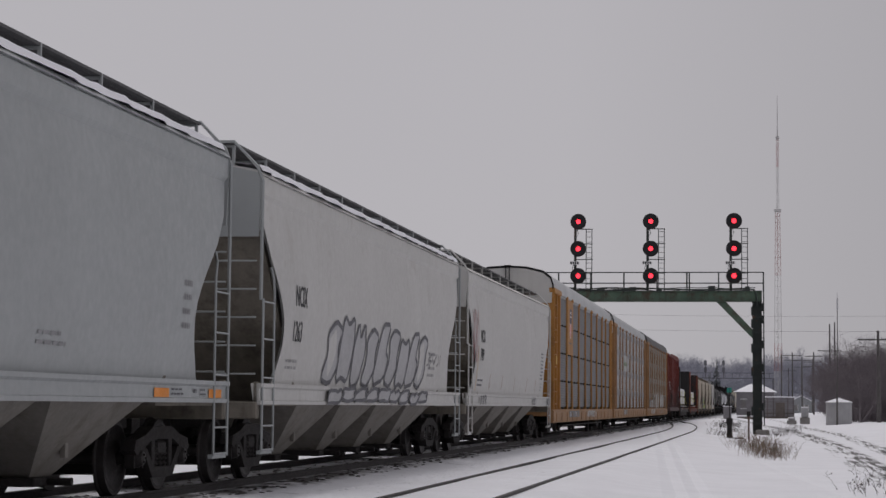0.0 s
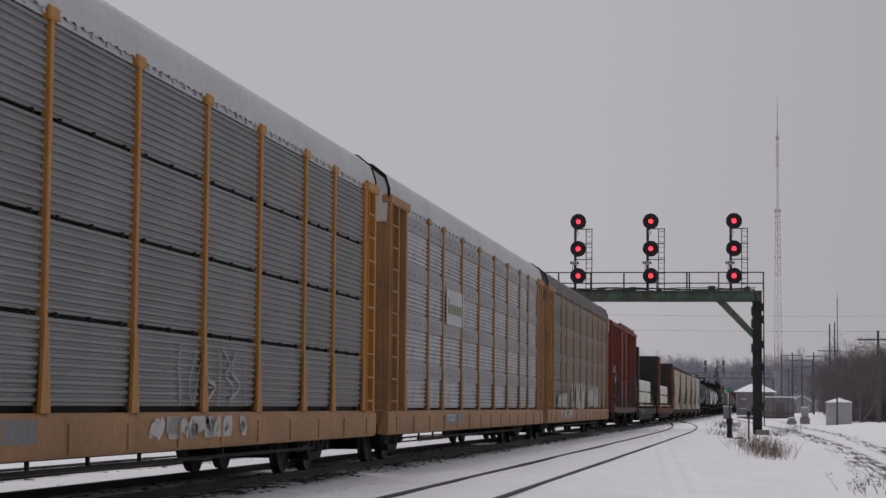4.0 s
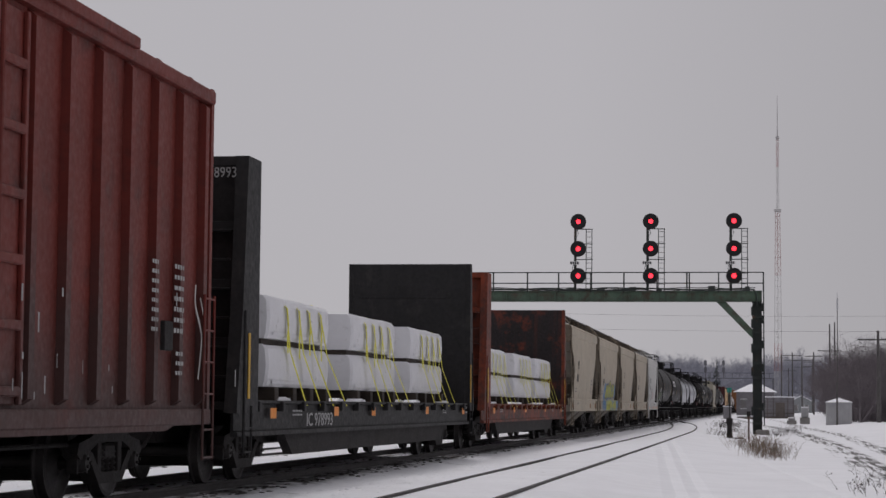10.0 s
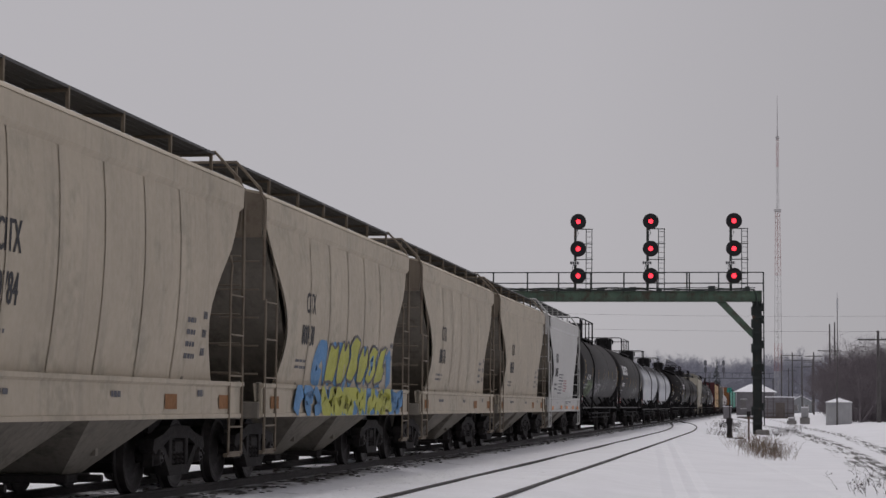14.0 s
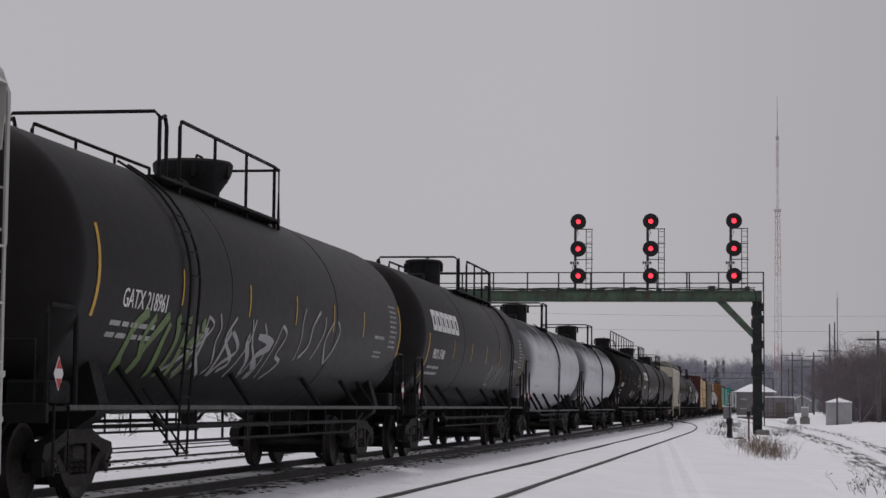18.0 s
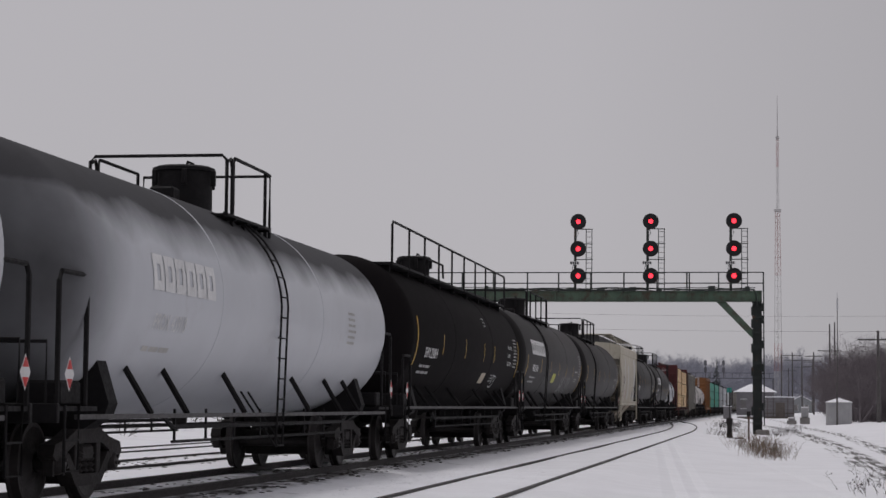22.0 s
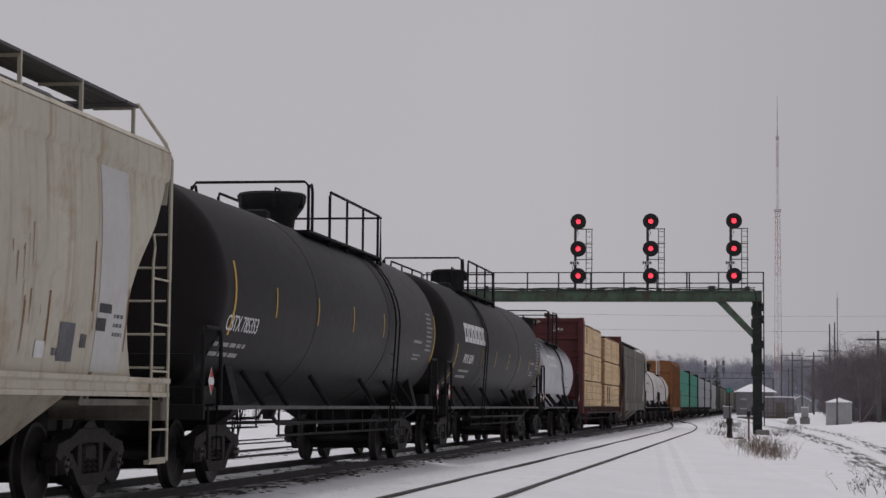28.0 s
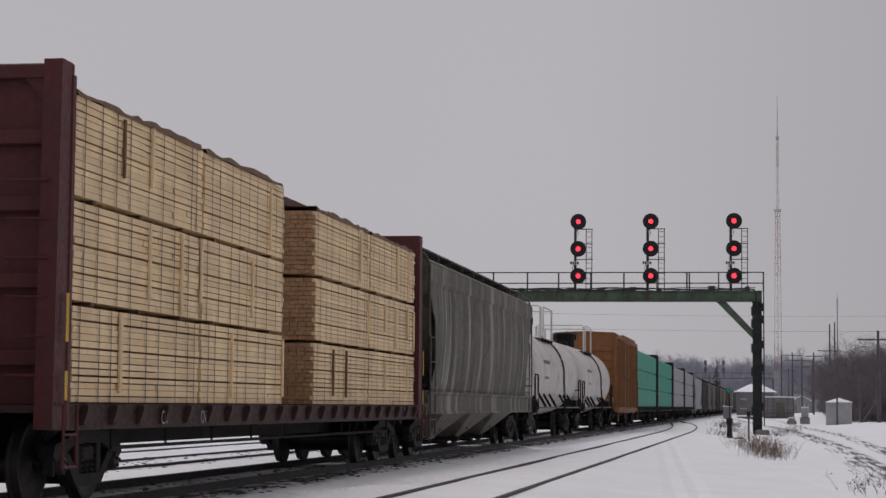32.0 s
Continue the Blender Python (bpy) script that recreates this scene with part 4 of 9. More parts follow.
    part("walk_platform", pl, blk, car)
    rail_g = Geo()
    for lp in loops:
        rail_g.tube(lp, 0.026, 6)
    for x, y, z in ups:
        rail_g.tube([(x, y, z), (x, y, (zt + 0.88) if long_walk else zr)], 0.024, 5)
    part("guard_rail", rail_g, rail_mat or blk, car)
    box = Geo().lathe([(-0.5, 0.01), (-0.48, 0.2), (0.48, 0.2), (0.5, 0.01)], 12, "x", (-half + 4.6, 0.5, 0.85), cap=False)
    box.tube([(-half + 3.2, 0.3, 0.8), (half - 3.2, 0.3, 0.8)], 0.03, 5)
    box.lathe([(zc - radius - 0.2, 0.1), (zc - radius + 0.05, 0.14)], 12, "z", (0.2, 0, 0))
    part("brake_gear", box, STEEL_DARK, car)
    if placard:
        for sgn in (-1, 1):
            g = Geo()
            c = (sgn * (half + 0.02), -1.56, 1.42)
            for r, dy, in ((0.145, 0.0),):
                g.add([(c[0], c[1], c[2] - r * 1.25), (c[0] + r, c[1], c[2]), (c[0], c[1], c[2] + r * 1.25), (c[0] - r, c[1], c[2])], [(0, 1, 2, 3)])
            pc = part("placard", g, MARK_WHITE, car, "white and red diamond placard")
            g = Geo()
            for z0, z1 in ((0.05, 0.145), (-0.145, -0.05)):
                wide = (0.085 if z1 > 0.1 else 0.015, 0.015 if z1 > 0.1 else 0.085)
                g.add([(c[0] - wide[0], c[1] - 0.005, c[2] + z0), (c[0] + wide[0], c[1] - 0.005, c[2] + z0), (c[0] + wide[1], c[1] - 0.005, c[2] + z1), (c[0] - wide[1], c[1] - 0.005, c[2] + z1)], [(0, 1, 2, 3)])
            part("placard_panel", g, MARK_RED, pc)
    gear(car, half + 0.25, s_at, bogie_inset + 0.25)
    return car, half, side, zc


def stripes(car, side, xs, z0, z1, mat=None, w=0.07):
    for x in xs:
        g = Geo()
        patch(g, x, x + w, z0, z1, side, 0.007, 5)
        part("reflective_stripe", g, mat or MARK_YELLOW, car, "yellow reflective stripe")


def owner_mark(car, side, x, z, w, h, mat):
    """An owner's mark as a row of six heavy square blocks, each with a small slot."""
    cell = w / 6
    for i in range(6):
        g = Geo()
        a, b, t, tz = x + i * cell, x + i * cell + cell * 0.90, cell * 0.30, h * 0.27
        patch(g, a, a + t, z, z + h, side, 0.008, 3)
        patch(g, b - t, b, z, z + h, side, 0.008, 3)
        patch(g, a + t, b - t, z + h - tz, z + h, side, 0.008)
        patch(g, a + t, b - t, z, z + tz, side, 0.008)
        part("owner_mark", g.mesh("owner_mark", mat, fix=False), None, car, "block-shaped owner's mark")


# ---- enclosed car-carrier cars ----
POSTS = (-11.2, -8.45, -6.45, -3.6, -0.7, 2.2, 5.0, 7.85, 10.0, 12.55)


def rack_panel(width, height, pitch, depth):
    g = Geo()
    n = max(3, int(height / pitch))
    rows = []
    for i in range(n):
        z = height * i / n
        p = height / n
        for dz, y in ((0.0, 0.0), (0.38 * p, 0.0), (0.5 * p, -depth), (0.88 * p, -depth)):
            rows.append([(0, y, z + dz), (width, y, z + dz)])
    rows.append([(0, 0, height), (width, 0, height)])
    g.grid(rows)
    g.grid([[(0, 0.03, 0), (width, 0.03, 0)], [(0, 0.03, height), (width, 0.03, height)]])
    return g


def autorack(s0, s1, label, frame_mat, panel_mat, band_mat, roof_mat, sill_mat, end_top_mat, bands=False, tiers=4, shift=0.0):
    half, s_at = (s1 - s0) / 2, (s0 + s1) / 2
    car = thing("car_carrier", label, "autorack car", "car carriers in the train")
    MOVING.append((car, s_at))
    z_deck, z_top = 1.02, 4.98
    posts = [p + shift for p in POSTS if p < half - 0.2]
    for sgn in (-1, 1):
        g = Geo()
        y = sgn * 1.52
        prof = [(y - sgn * 0.12, 0.58), (y + sgn * 0.04, 0.56), (y + sgn * 0.08, 0.62), (y + sgn * 0.08, 0.96), (y + sgn * 0.03, 1.02), (y - sgn * 0.12, 1.02)]
        g.prism_x(prof, -half, half)
        for k in range(14):
            x = -half + 0.9 + k * (2 * half - 1.8) / 13
            g.box(x - 0.05, x + 0.05, min(y + sgn * 0.03, y + sgn * 0.1), max(y + sgn * 0.03, y + sgn * 0.1), 0.60, 0.9)
        part("side_sill", g, sill_mat, car)
        g = Geo().box(-half + 0.2, half - 0.2, min(y, y - sgn * 0.1), max(y, y - sgn * 0.1), z_top, z_top + 0.10, 0.01)
        for k in range(int(half * 4)):
            x = -half + 0.3 + k * 0.5
            g.box(x - 0.03, x + 0.03, min(y, y + sgn * 0.03), max(y, y + sgn * 0.03), z_top + 0.02, z_top + 0.09)
        part("top_chord", g, roof_mat, car)

        def make_post():
            q = Geo()
            q.box(-0.05, 0.05, -0.055, 0.05, 0.0, z_top - z_deck, 0.012)
            q.box(-0.15, 0.15, -0.075, 0.04, z_top - z_deck - 0.02, z_top - z_deck + 0.12, 0.02)
            q.add([(-0.14, -0.07, 0), (0.14, -0.07, 0), (0.055, -0.06, 0.9), (-0.055, -0.06, 0.9), (-0.14, -0.03, 0), (0.14, -0.03, 0), (0.055, -0.03, 0.9), (-0.055, -0.03, 0.9)],
                  [(0, 1, 2, 3), (0, 3, 7, 4), (1, 5, 6, 2), (4, 7, 6, 5), (3, 2, 6, 7), (0, 4, 5, 1)])
            return q

        for x in posts:
            part("side_post", shared("side_post", make_post, frame_mat), None, car, at=pose(x, sgn * 1.52, z_deck, 0, 0, 0 if sgn < 0 else 180))
        edges = posts
        tier_h = (z_top - z_deck) / tiers
        for a, b in zip(edges[:-1], edges[1:]):
            w = round(b - a - 0.10, 2)
            for k in range(tiers):
                z = z_deck + k * tier_h + (0.05 if k == 0 else 0.0)
                h = tier_h - (0.05 if k == 0 else 0.0) - (0.012 if bands else 0.05)
                key = ("screen_panel", w, round(h, 2))
                me = shared(key, lambda w=w, h=h: rack_panel(w, h, 0.085, 0.03), panel_mat)
                part("screen_panel", me, None, car, at=pose(a + 0.05 if sgn < 0 else b - 0.05, sgn * 1.50, z + (0.006 if bands else 0.025), 0, 0, 0 if sgn < 0 else 180))
        if bands:
            for k in range(tiers):
                z = z_deck + k * tier_h + tier_h * 0.66
                g = Geo()
                for a, b in zip(edges[:-1], edges[1:]):
                    g.box(a + 0.075, b - 0.075, min(sgn * 1.525, sgn * 1.545), max(sgn * 1.525, sgn * 1.545), z, z + tier_h * 0.28)
                    for q in range(4):
                        x = a + 0.35 + q * (b - a - 0.7) / 3
                        g.box(x - 0.02, x + 0.02, min(sgn * 1.53, sgn * 1.56), max(sgn * 1.53, sgn * 1.56), z + 0.1, z + 0.14)
                part("plain_band", g, band_mat, car, "darker unpierced band between the screens")
        else:
            g = Geo()
            for k in range(1, tiers):
                z = z_deck + k * tier_h
                for a, b in zip(edges[:-1], edges[1:]):
                    for q in range(3):
                        x = a + 0.4 + q * (b - a - 0.8) / 2
                        g.box(x - 0.018, x + 0.018, min(sgn * 1.50, sgn * 1.54), max(sgn * 1.50, sgn * 1.54), z - 0.035, z + 0.03)
            part("panel_clip", g, STEEL_DARK, car)
        # added black sheet stands in for the unlit inside behind the screen gaps
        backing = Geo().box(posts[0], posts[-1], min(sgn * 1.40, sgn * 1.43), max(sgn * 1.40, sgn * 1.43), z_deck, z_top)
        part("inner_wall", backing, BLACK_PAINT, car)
    # arched roof of pressed sheets
    arc = [(-1.55, 5.04), (-1.545, 5.22), (-1.47, 5.46), (-1.22, 5.66), (-0.65, 5.80), (0.0, 5.84), (0.65, 5.80), (1.22, 5.66), (1.47, 5.46), (1.545, 5.22), (1.55, 5.04)]
    rows = []
    n = int(2 * (half - 0.1) / 0.14)
    for i in range(n + 1):
        x = -half + 0.1 + 2 * (half - 0.1) * i / n
        lift = 0.022 if i % 2 else 0.0
        rows.append([(x, y * (1 + lift * 0.4), z + lift) for y, z in arc])
    roof = part("roof", Geo().grid(rows), roof_mat, car)
    # added black sheet under the roof, for the dark of the inside
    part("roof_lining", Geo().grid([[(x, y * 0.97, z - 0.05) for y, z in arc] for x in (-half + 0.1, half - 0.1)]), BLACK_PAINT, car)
    for sgn in (-1, 1):
        xe = sgn * (half - 0.10)
        a, b = sorted((xe, xe - sgn * 0.06))
        for y0, y1 in ((-1.42, -0.02), (0.02, 1.42)):
            leaf = part("end_door", Geo().box(a, b, y0, y1, 1.0, 4.62, 0.015), frame_mat, car)
            for k in range(5):
                z = 1.5 + k * 0.72
                part("door_rib", Geo().box(min(xe, xe + sgn * 0.05), max(xe, xe + sgn * 0.05), y0 + 0.05, y1 - 0.05, z, z + 0.06), frame_mat, leaf)
        g = Geo().prism_x([(-1.50, 4.62), (-1.53, 5.2), (-1.45, 5.44), (-1.20, 5.64), (-0.64, 5.78), (0, 5.82), (0.64, 5.78), (1.20, 5.64), (1.45, 5.44), (1.53, 5.2), (1.50, 4.62)], a, b)
        part("end_gable", g, end_top_mat, car)
        part("roof_lip", Geo().tube([(xe, y, z + 0.03) for y, z in arc], 0.03, 5), BLACK_PAINT, car)
        fix = Geo().box(min(xe, xe + sgn * 0.12), max(xe, xe + sgn * 0.12), -0.12, 0.12, 5.86, 5.9).tube([(xe + sgn * 0.08, 0.06, 5.3), (xe + sgn * 0.08, 0.06, 5.9)], 0.02, 5).tube([(xe + sgn * 0.08, -0.06, 5.3), (xe + sgn * 0.08, -0.06, 5.9)], 0.02, 5)
        part("door_latch", fix, BLACK_PAINT, car)
        # corner bay with side ladder
        for y in (-1.52, 1.52):
            o = 1 if y > 0 else -1
            x_in = (posts[0] if sgn < 0 else posts[-1])
            lo, hi = sorted((xe, x_in))
            g = Geo()
            g.box(lo + 0.02, hi - 0.02, min(y - o * 0.14, y - o * 0.10), max(y - o * 0.14, y - o * 0.10), 1.02, 4.98)
            for xx in np.linspace(lo + 0.08, hi - 0.1, 3 if hi - lo > 1.2 else 2):
                part("bay_post", Geo().box(xx - 0.06, xx + 0.06, y - 0.07, y + 0.07, 1.0, 5.0, 0.012), frame_mat, car)
            part("bay_header", Geo().box(lo - 0.02, hi + 0.1, y - 0.1, y + 0.1, 4.98, 5.14, 0.02), frame_mat, car)
            part("corner_bay", g, frame_mat, car)
            wide = round(min(0.58, hi - lo - 0.12), 2)
            lad = part("ladder", Geo().tube([(lo + 0.12, y + o * 0.08, 1.0), (lo + 0.12, y + o * 0.08, 5.0)], 0.02, 5), frame_mat, car)
            me = shared(("ladder_rung", wide, frame_mat.name), lambda wide=wide: Geo().tube([(0, 0, 0), (wide, 0, 0)], 0.018, 5), frame_mat)
            for k in range(10):
                part("rung", me, None, lad, at=pose(lo + 0.12, y + o * 0.08, 1.2 + k * 0.42))
        g = Geo().box(min(xe, xe + sgn * 0.1), max(xe, xe + sgn * 0.1), -1.5, 1.5, 0.78, 1.04, 0.02)
        part("end_sill", g, sill_mat, car)
    deck = Geo().box(-half + 0.1, half - 0.1, -1.45, 1.45, 0.93, 1.01)
    deck.box(-half + 0.5, half - 0.5, -0.5, 0.5, 0.46, 0.95)
    for k in range(9):
        x = -half + 3 + k * (2 * half - 6) / 8
        deck.box(x - 0.06, x + 0.06, -1.4, 1.4, 0.74, 0.94)
    deck.tube([(-half + 4.4, -1.42, 0.43), (half - 4.4, -1.42, 0.43)], 0.028, 6)
    for k in range(11):
        x = -half + 4.5 + k * (2 * half - 9) / 10
        deck.box(x - 0.02, x + 0.02, -1.44, -1.40, 0.42, 0.7)
    part("underframe", deck, STEEL_DARK, car)
    gear(car, half - 0.1, s_at, 2.9)
    return car, half, FLAT(1.61)


# ---- boxcars ----
def boxcar(s0, s1, label, mat, top=5.2, end_band=True, ribs=19, door=(-0.05, 2.9), name="boxcar", door_mat=None):
    half, s_at = (s1 - s0) / 2, (s0 + s1) / 2
    car = thing(name, label, "boxcar", "boxcars in the train")
    MOVING.append((car, s_at))
    z0 = 0.98
    d0, d1 = door[0] - door[1], door[0] + door[1]
    for sgn in (-1, 1):
        a, b = sorted((sgn * 1.46, sgn * 1.50))
        part("side_wall", Geo().box(-half, half, a, b, z0, top - 0.05), mat, car)
        rib = Geo()
        xs = [x for x in np.linspace(-half + 0.3, half - 0.3, ribs) if not d0 - 0.05 < x < d1 + 0.05]
        me = shared(("side_rib", round(top, 1)), lambda: Geo().prism_x([(-0.0, 0.12), (-0.10, 0.18), (-0.10, top - z0 - 0.3), (0.0, top - z0 - 0.22)], -0.075, 0.075), mat)
        for x in xs:
            part("side_rib", me, None, car, at=pose(x, sgn * 1.50, z0, 0, 0, 0 if sgn < 0 else 180))
        a, b = sorted((sgn * 1.47, sgn * 1.62))
        part("top_chord", Geo().box(-half, half, a, b, top - 0.22, top - 0.05, 0.02), mat, car)
        g = Geo().box(-half, half, a, b, 0.86, 1.06, 0.02)
        xa, xb = -half * 0.62, half * 0.80
        g.prism_y([(xa - 0.5, 0.9), (xa, 0.80), (xb, 0.80), (xb + 0.5, 0.9)], sgn * 1.52, sgn * 1.60)
        part("side_sill", g, mat, car)
        # plug doors with locking bars
        for k, (p, q) in enumerate(((d0, (d0 + d1) / 2 - 0.02), ((d0 + d1) / 2 + 0.02, d1))):
            g = Geo()
            y = sgn * 1.56
            g.box(p, q, min(y, y - sgn * 0.06), max(y, y - sgn * 0.06), z0 + 0.12, top - 0.3, 0.015)
            dr = part("plug_door", g, door_mat or mat, car)
            for xx in (p + 0.04, q - 0.12):
                part("door_edge", Geo().box(xx, xx + 0.08, min(y, y + sgn * 0.05), max(y, y + sgn * 0.05), z0 + 0.12, top - 0.3, 0.01), door_mat or mat, dr)
            for r in range(6):
                za = z0 + 0.2 + r * (top - 0.5 - z0 - 0.2) / 5.6
                part("door_rib", Geo().box(p + 0.12, q - 0.12, min(y, y + sgn * 0.06), max(y, y + sgn * 0.06), za, za + 0.10, 0.015), door_mat or mat, dr)
            bar = Geo()
            for f in (0.3, 0.7):
                xx = p + (q - p) * f
                bar.tube([(xx, y + sgn * 0.09, z0 + 0.1), (xx, y + sgn * 0.09, top - 0.32)], 0.025, 6)
                bar.box(xx - 0.06, xx + 0.06, min(y, y + sgn * 0.1), max(y, y + sgn * 0.1), z0 + 1.5, z0 + 1.62)
            part("lock_bar", bar, door_mat or mat, dr)
        for x0_, x1_ in ((-half + 0.06, -half + 0.52), (half - 0.52, half - 0.06)):
            g = Geo()
            for xx in (x0_, x1_):
                g.tube([(xx, sgn * 1.66, 0.42), (xx, sgn * 1.66, 2.5)], 0.018, 5)
            rungs(g, x0_, x1_, sgn * 1.66, (0.45, 0.8, 1.25, 1.65, 2.05, 2.45))
            part("ladder", g, mat, car)
    roof = Geo().prism_x([(-1.6, top - 0.06), (-1.45, top + 0.01), (0, top + 0.09), (1.45, top + 0.01), (1.6, top - 0.06)], -half, half)
    for k in range(14):
        x = -half + 0.6 + k * (2 * half - 1.2) / 13
        roof.prism_x([(-1.5, top), (-1.45, top + 0.05), (0, top + 0.12), (1.45, top + 0.05), (1.5, top)], x - 0.05, x + 0.05)
    part("roof", roof, mat, car)
    part("roof_edge", Geo().box(-half * 0.52, half * 0.64, -1.68, -1.55, top - 0.09, top + 0.04, 0.01), mat, car)
    for sgn in (-1, 1):
        g = Geo()
        x = sgn * half
        g.box(min(x, x - sgn * 0.05), max(x, x - sgn * 0.05), -1.5, 1.5, z0, top - 0.02)
        for k in range(9):
            z = z0 + 0.25 + k * 0.42
            if z < top - 0.6:
                part("end_rib", Geo().prism_y([(x, z), (x + sgn * 0.07, z + 0.08), (x + sgn * 0.07, z + 0.2), (x, z + 0.28)], -1.35, 1.35), mat, car)
        for y in (-1.58, 1.45):
            part("corner_post", Geo().box(min(x - sgn * 0.06, x + sgn * 0.06), max(x - sgn * 0.06, x + sgn * 0.06), y, y + 0.13, z0, top - 0.02), mat, car)
        part("end_wall", g, mat, car)
        if end_band:
            g = Geo().box(min(x + sgn * 0.075, x + sgn * 0.085), max(x + sgn * 0.075, x + sgn * 0.085), -1.45, 1.45, top - 0.55, top - 0.03)
            part("warning_band", g, MARK_WHITE, car, "white excess-height warning band")
    und = Geo().box(-half + 0.3, half - 0.3, -0.25, 0.25, 0.66, 1.0)
    und.box(-half, half, -1.4, 1.4, 0.92, 1.0)
    und.lathe([(-0.6, 0.01), (-0.58, 0.22), (0.58, 0.22), (0.6, 0.01)], 12, "x", (-1.5, -0.8, 0.7), cap=False)
    und.tube([(-half + 3, -1.0, 0.66), (half - 3, -1.0, 0.66)], 0.025, 5)
    part("underframe", und, STEEL_DARK, car)
    gear(car, half, s_at, 2.5)
    return car, half, FLAT(1.6)


def end_words(car, x, body, y, z, height, mat):
    """A word on the end wall that faces the camera."""
    verts, faces = text_flat(body)
    g = Geo().add([(x - 0.012, y - a * height * 0.8, z + b * height) for a, b in verts], faces)
    me = g.mesh("lettering", mat, fix=False)
    part("lettering", me, None, car)


# ---- bulkhead flat cars and their wrapped loads ----
WRAP = surface("white_plastic_wrap", (0.74, 0.74, 0.77), 0.38, vary=0.06, scale=1.4, grain=7, bump=0.5, dirt=(0.5, 0.5, 0.5), dirt_amt=0.15)
SPRAY_DAB = surface("green_spray_dab", (0.05, 0.38, 0.16), 0.6, vary=0.2)
STRAP = surface("yellow_webbing_strap", (0.72, 0.68, 0.04), 0.6, vary=0.25, scale=9, grain=30, bump=0.1)
# timber colour darkened with the shade of the gaps under the loads
TIMBER = surface("shaded_dunnage_timber", (0.055, 0.042, 0.034), 0.75, vary=0.25, scale=4, grain=25, bump=0.2, piece=0.3)


def flat_car(s0, s1, label, mat, bulk_mat, bulk_face, near_bulk=True):
    half, s_at = (s1 - s0) / 2, (s0 + s1) / 2
    car = thing("bulkhead_flat_car", label, "flat car", "bulkhead flat cars")
    MOVING.append((car, s_at))
    top = 4.54
    deck = Geo().box(-half, half, -1.42, 1.42, 1.05, 1.16)
    part("deck", deck, STEEL_DARK, car)
    for sgn in (-1, 1):
        y = sgn * 1.45
        g = Geo().prism_x([(y, 0.68), (y + sgn * 0.10, 0.68), (y + sgn * 0.10, 0.74), (y + sgn * 0.04, 0.76), (y + sgn * 0.04, 1.12), (y + sgn * 0.10, 1.14), (y + sgn * 0.10, 1.18), (y, 1.18)], -half, half)
        part("side_sill", g, mat, car)
        me = shared("stake_pocket", lambda: Geo().box(-0.07, 0.07, -0.07, 0.05, -0.07, 0.08, 0.012), mat)
        n = 15
        for k in range(n):
            x = -half + 1.1 + k * (2 * half - 2.2) / (n - 1)
            part("stake_pocket", me, None, car, at=pose(x, sgn * 1.53, 1.09))
    for sgn in (-1, 1):
        x = sgn * (half - 0.06)
        face = Geo().box(min(x - sgn * 0.30, x - sgn * 0.36), max(x - sgn * 0.30, x - sgn * 0.36), -1.5, 1.28, 1.16, top, 0.02)
        part("bulkhead_face", face, bulk_mat if sgn < 0 else bulk_face, car)
        g = Geo()
        for y in (-1.52, -0.6, 0.4, 1.30):
            w = 0.09 if abs(y) > 1 else 0.06
            deep = 0.80 if sgn < 0 and abs(y) > 1 else 0.34
            g.prism_y([(x + sgn * 0.35, 1.0), (x - sgn * deep, 1.0), (x - sgn * deep, top), (x - sgn * 0.10, top), (x + sgn * 0.1, 2.4)], y - w, y + w)
        for z in (1.9, 2.7, 3.5, top - 0.14):
            g.box(min(x - sgn * 0.30, x - sgn * 0.12), max(x - sgn * 0.30, x - sgn * 0.12), -1.5, 1.28, z, z + 0.14, 0.01)
        part("bulkhead_frame", g, bulk_mat, car)
        lad = Geo()
        xx = x + sgn * 0.02
        for z in (1.5, 1.9, 2.3, 2.7, 3.1, 3.5):
            lad.tube([(xx, -1.4, z), (xx, -0.9, z)], 0.016, 5)
        part("grab_iron", lad, bulk_mat, car)
        lad = Geo()
        lad.tube([(x, -1.62, 0.45), (x, -1.62, 2.4)], 0.02, 5)
        lad.tube([(x - sgn * 0.4, -1.62, 0.45), (x - sgn * 0.4, -1.62, 1.1)], 0.018, 5)
        rungs(lad, x, x - sgn * 0.4, -1.62, (0.47, 0.8))
        part("ladder", lad, bulk_mat, car)
        part("bulkhead_ledge", Geo().box(min(x - sgn * 0.36, x - sgn * 0.385), max(x - sgn * 0.36, x - sgn * 0.385), -1.25, 1.27, top - 0.82, top - 0.76), bulk_face, car)
        stripe = Geo().box(min(x - sgn * 0.2, x - sgn * 0.3), max(x - sgn * 0.2, x - sgn * 0.3), -1.625, -1.615, 1.2, 2.1)
        part("reflective_stripe", stripe, MARK_YELLOW, car, "worn yellow reflective stripe")
    und = Geo().box(-half + 0.3, half - 0.3, -0.3, 0.3, 0.58, 1.05)
    und.prism_y([(-half * 0.73, 0.8), (-half * 0.66, 0.36), (half * 0.66, 0.36), (half * 0.73, 0.8)], -1.44, -1.3)
    und.prism_y([(-half * 0.73, 0.8), (-half * 0.66, 0.36), (half * 0.66, 0.36), (half * 0.73, 0.8)], 1.3, 1.44)
    for k in range(7):
        x = -half + 3 + k * (2 * half - 6) / 6
        und.box(x - 0.06, x + 0.06, -1.4, 1.4, 0.8, 1.05)
    part("underframe", und, STEEL_DARK, car)
    gear(car, half, s_at, 2.0)
    return car, half, FLAT(1.555)


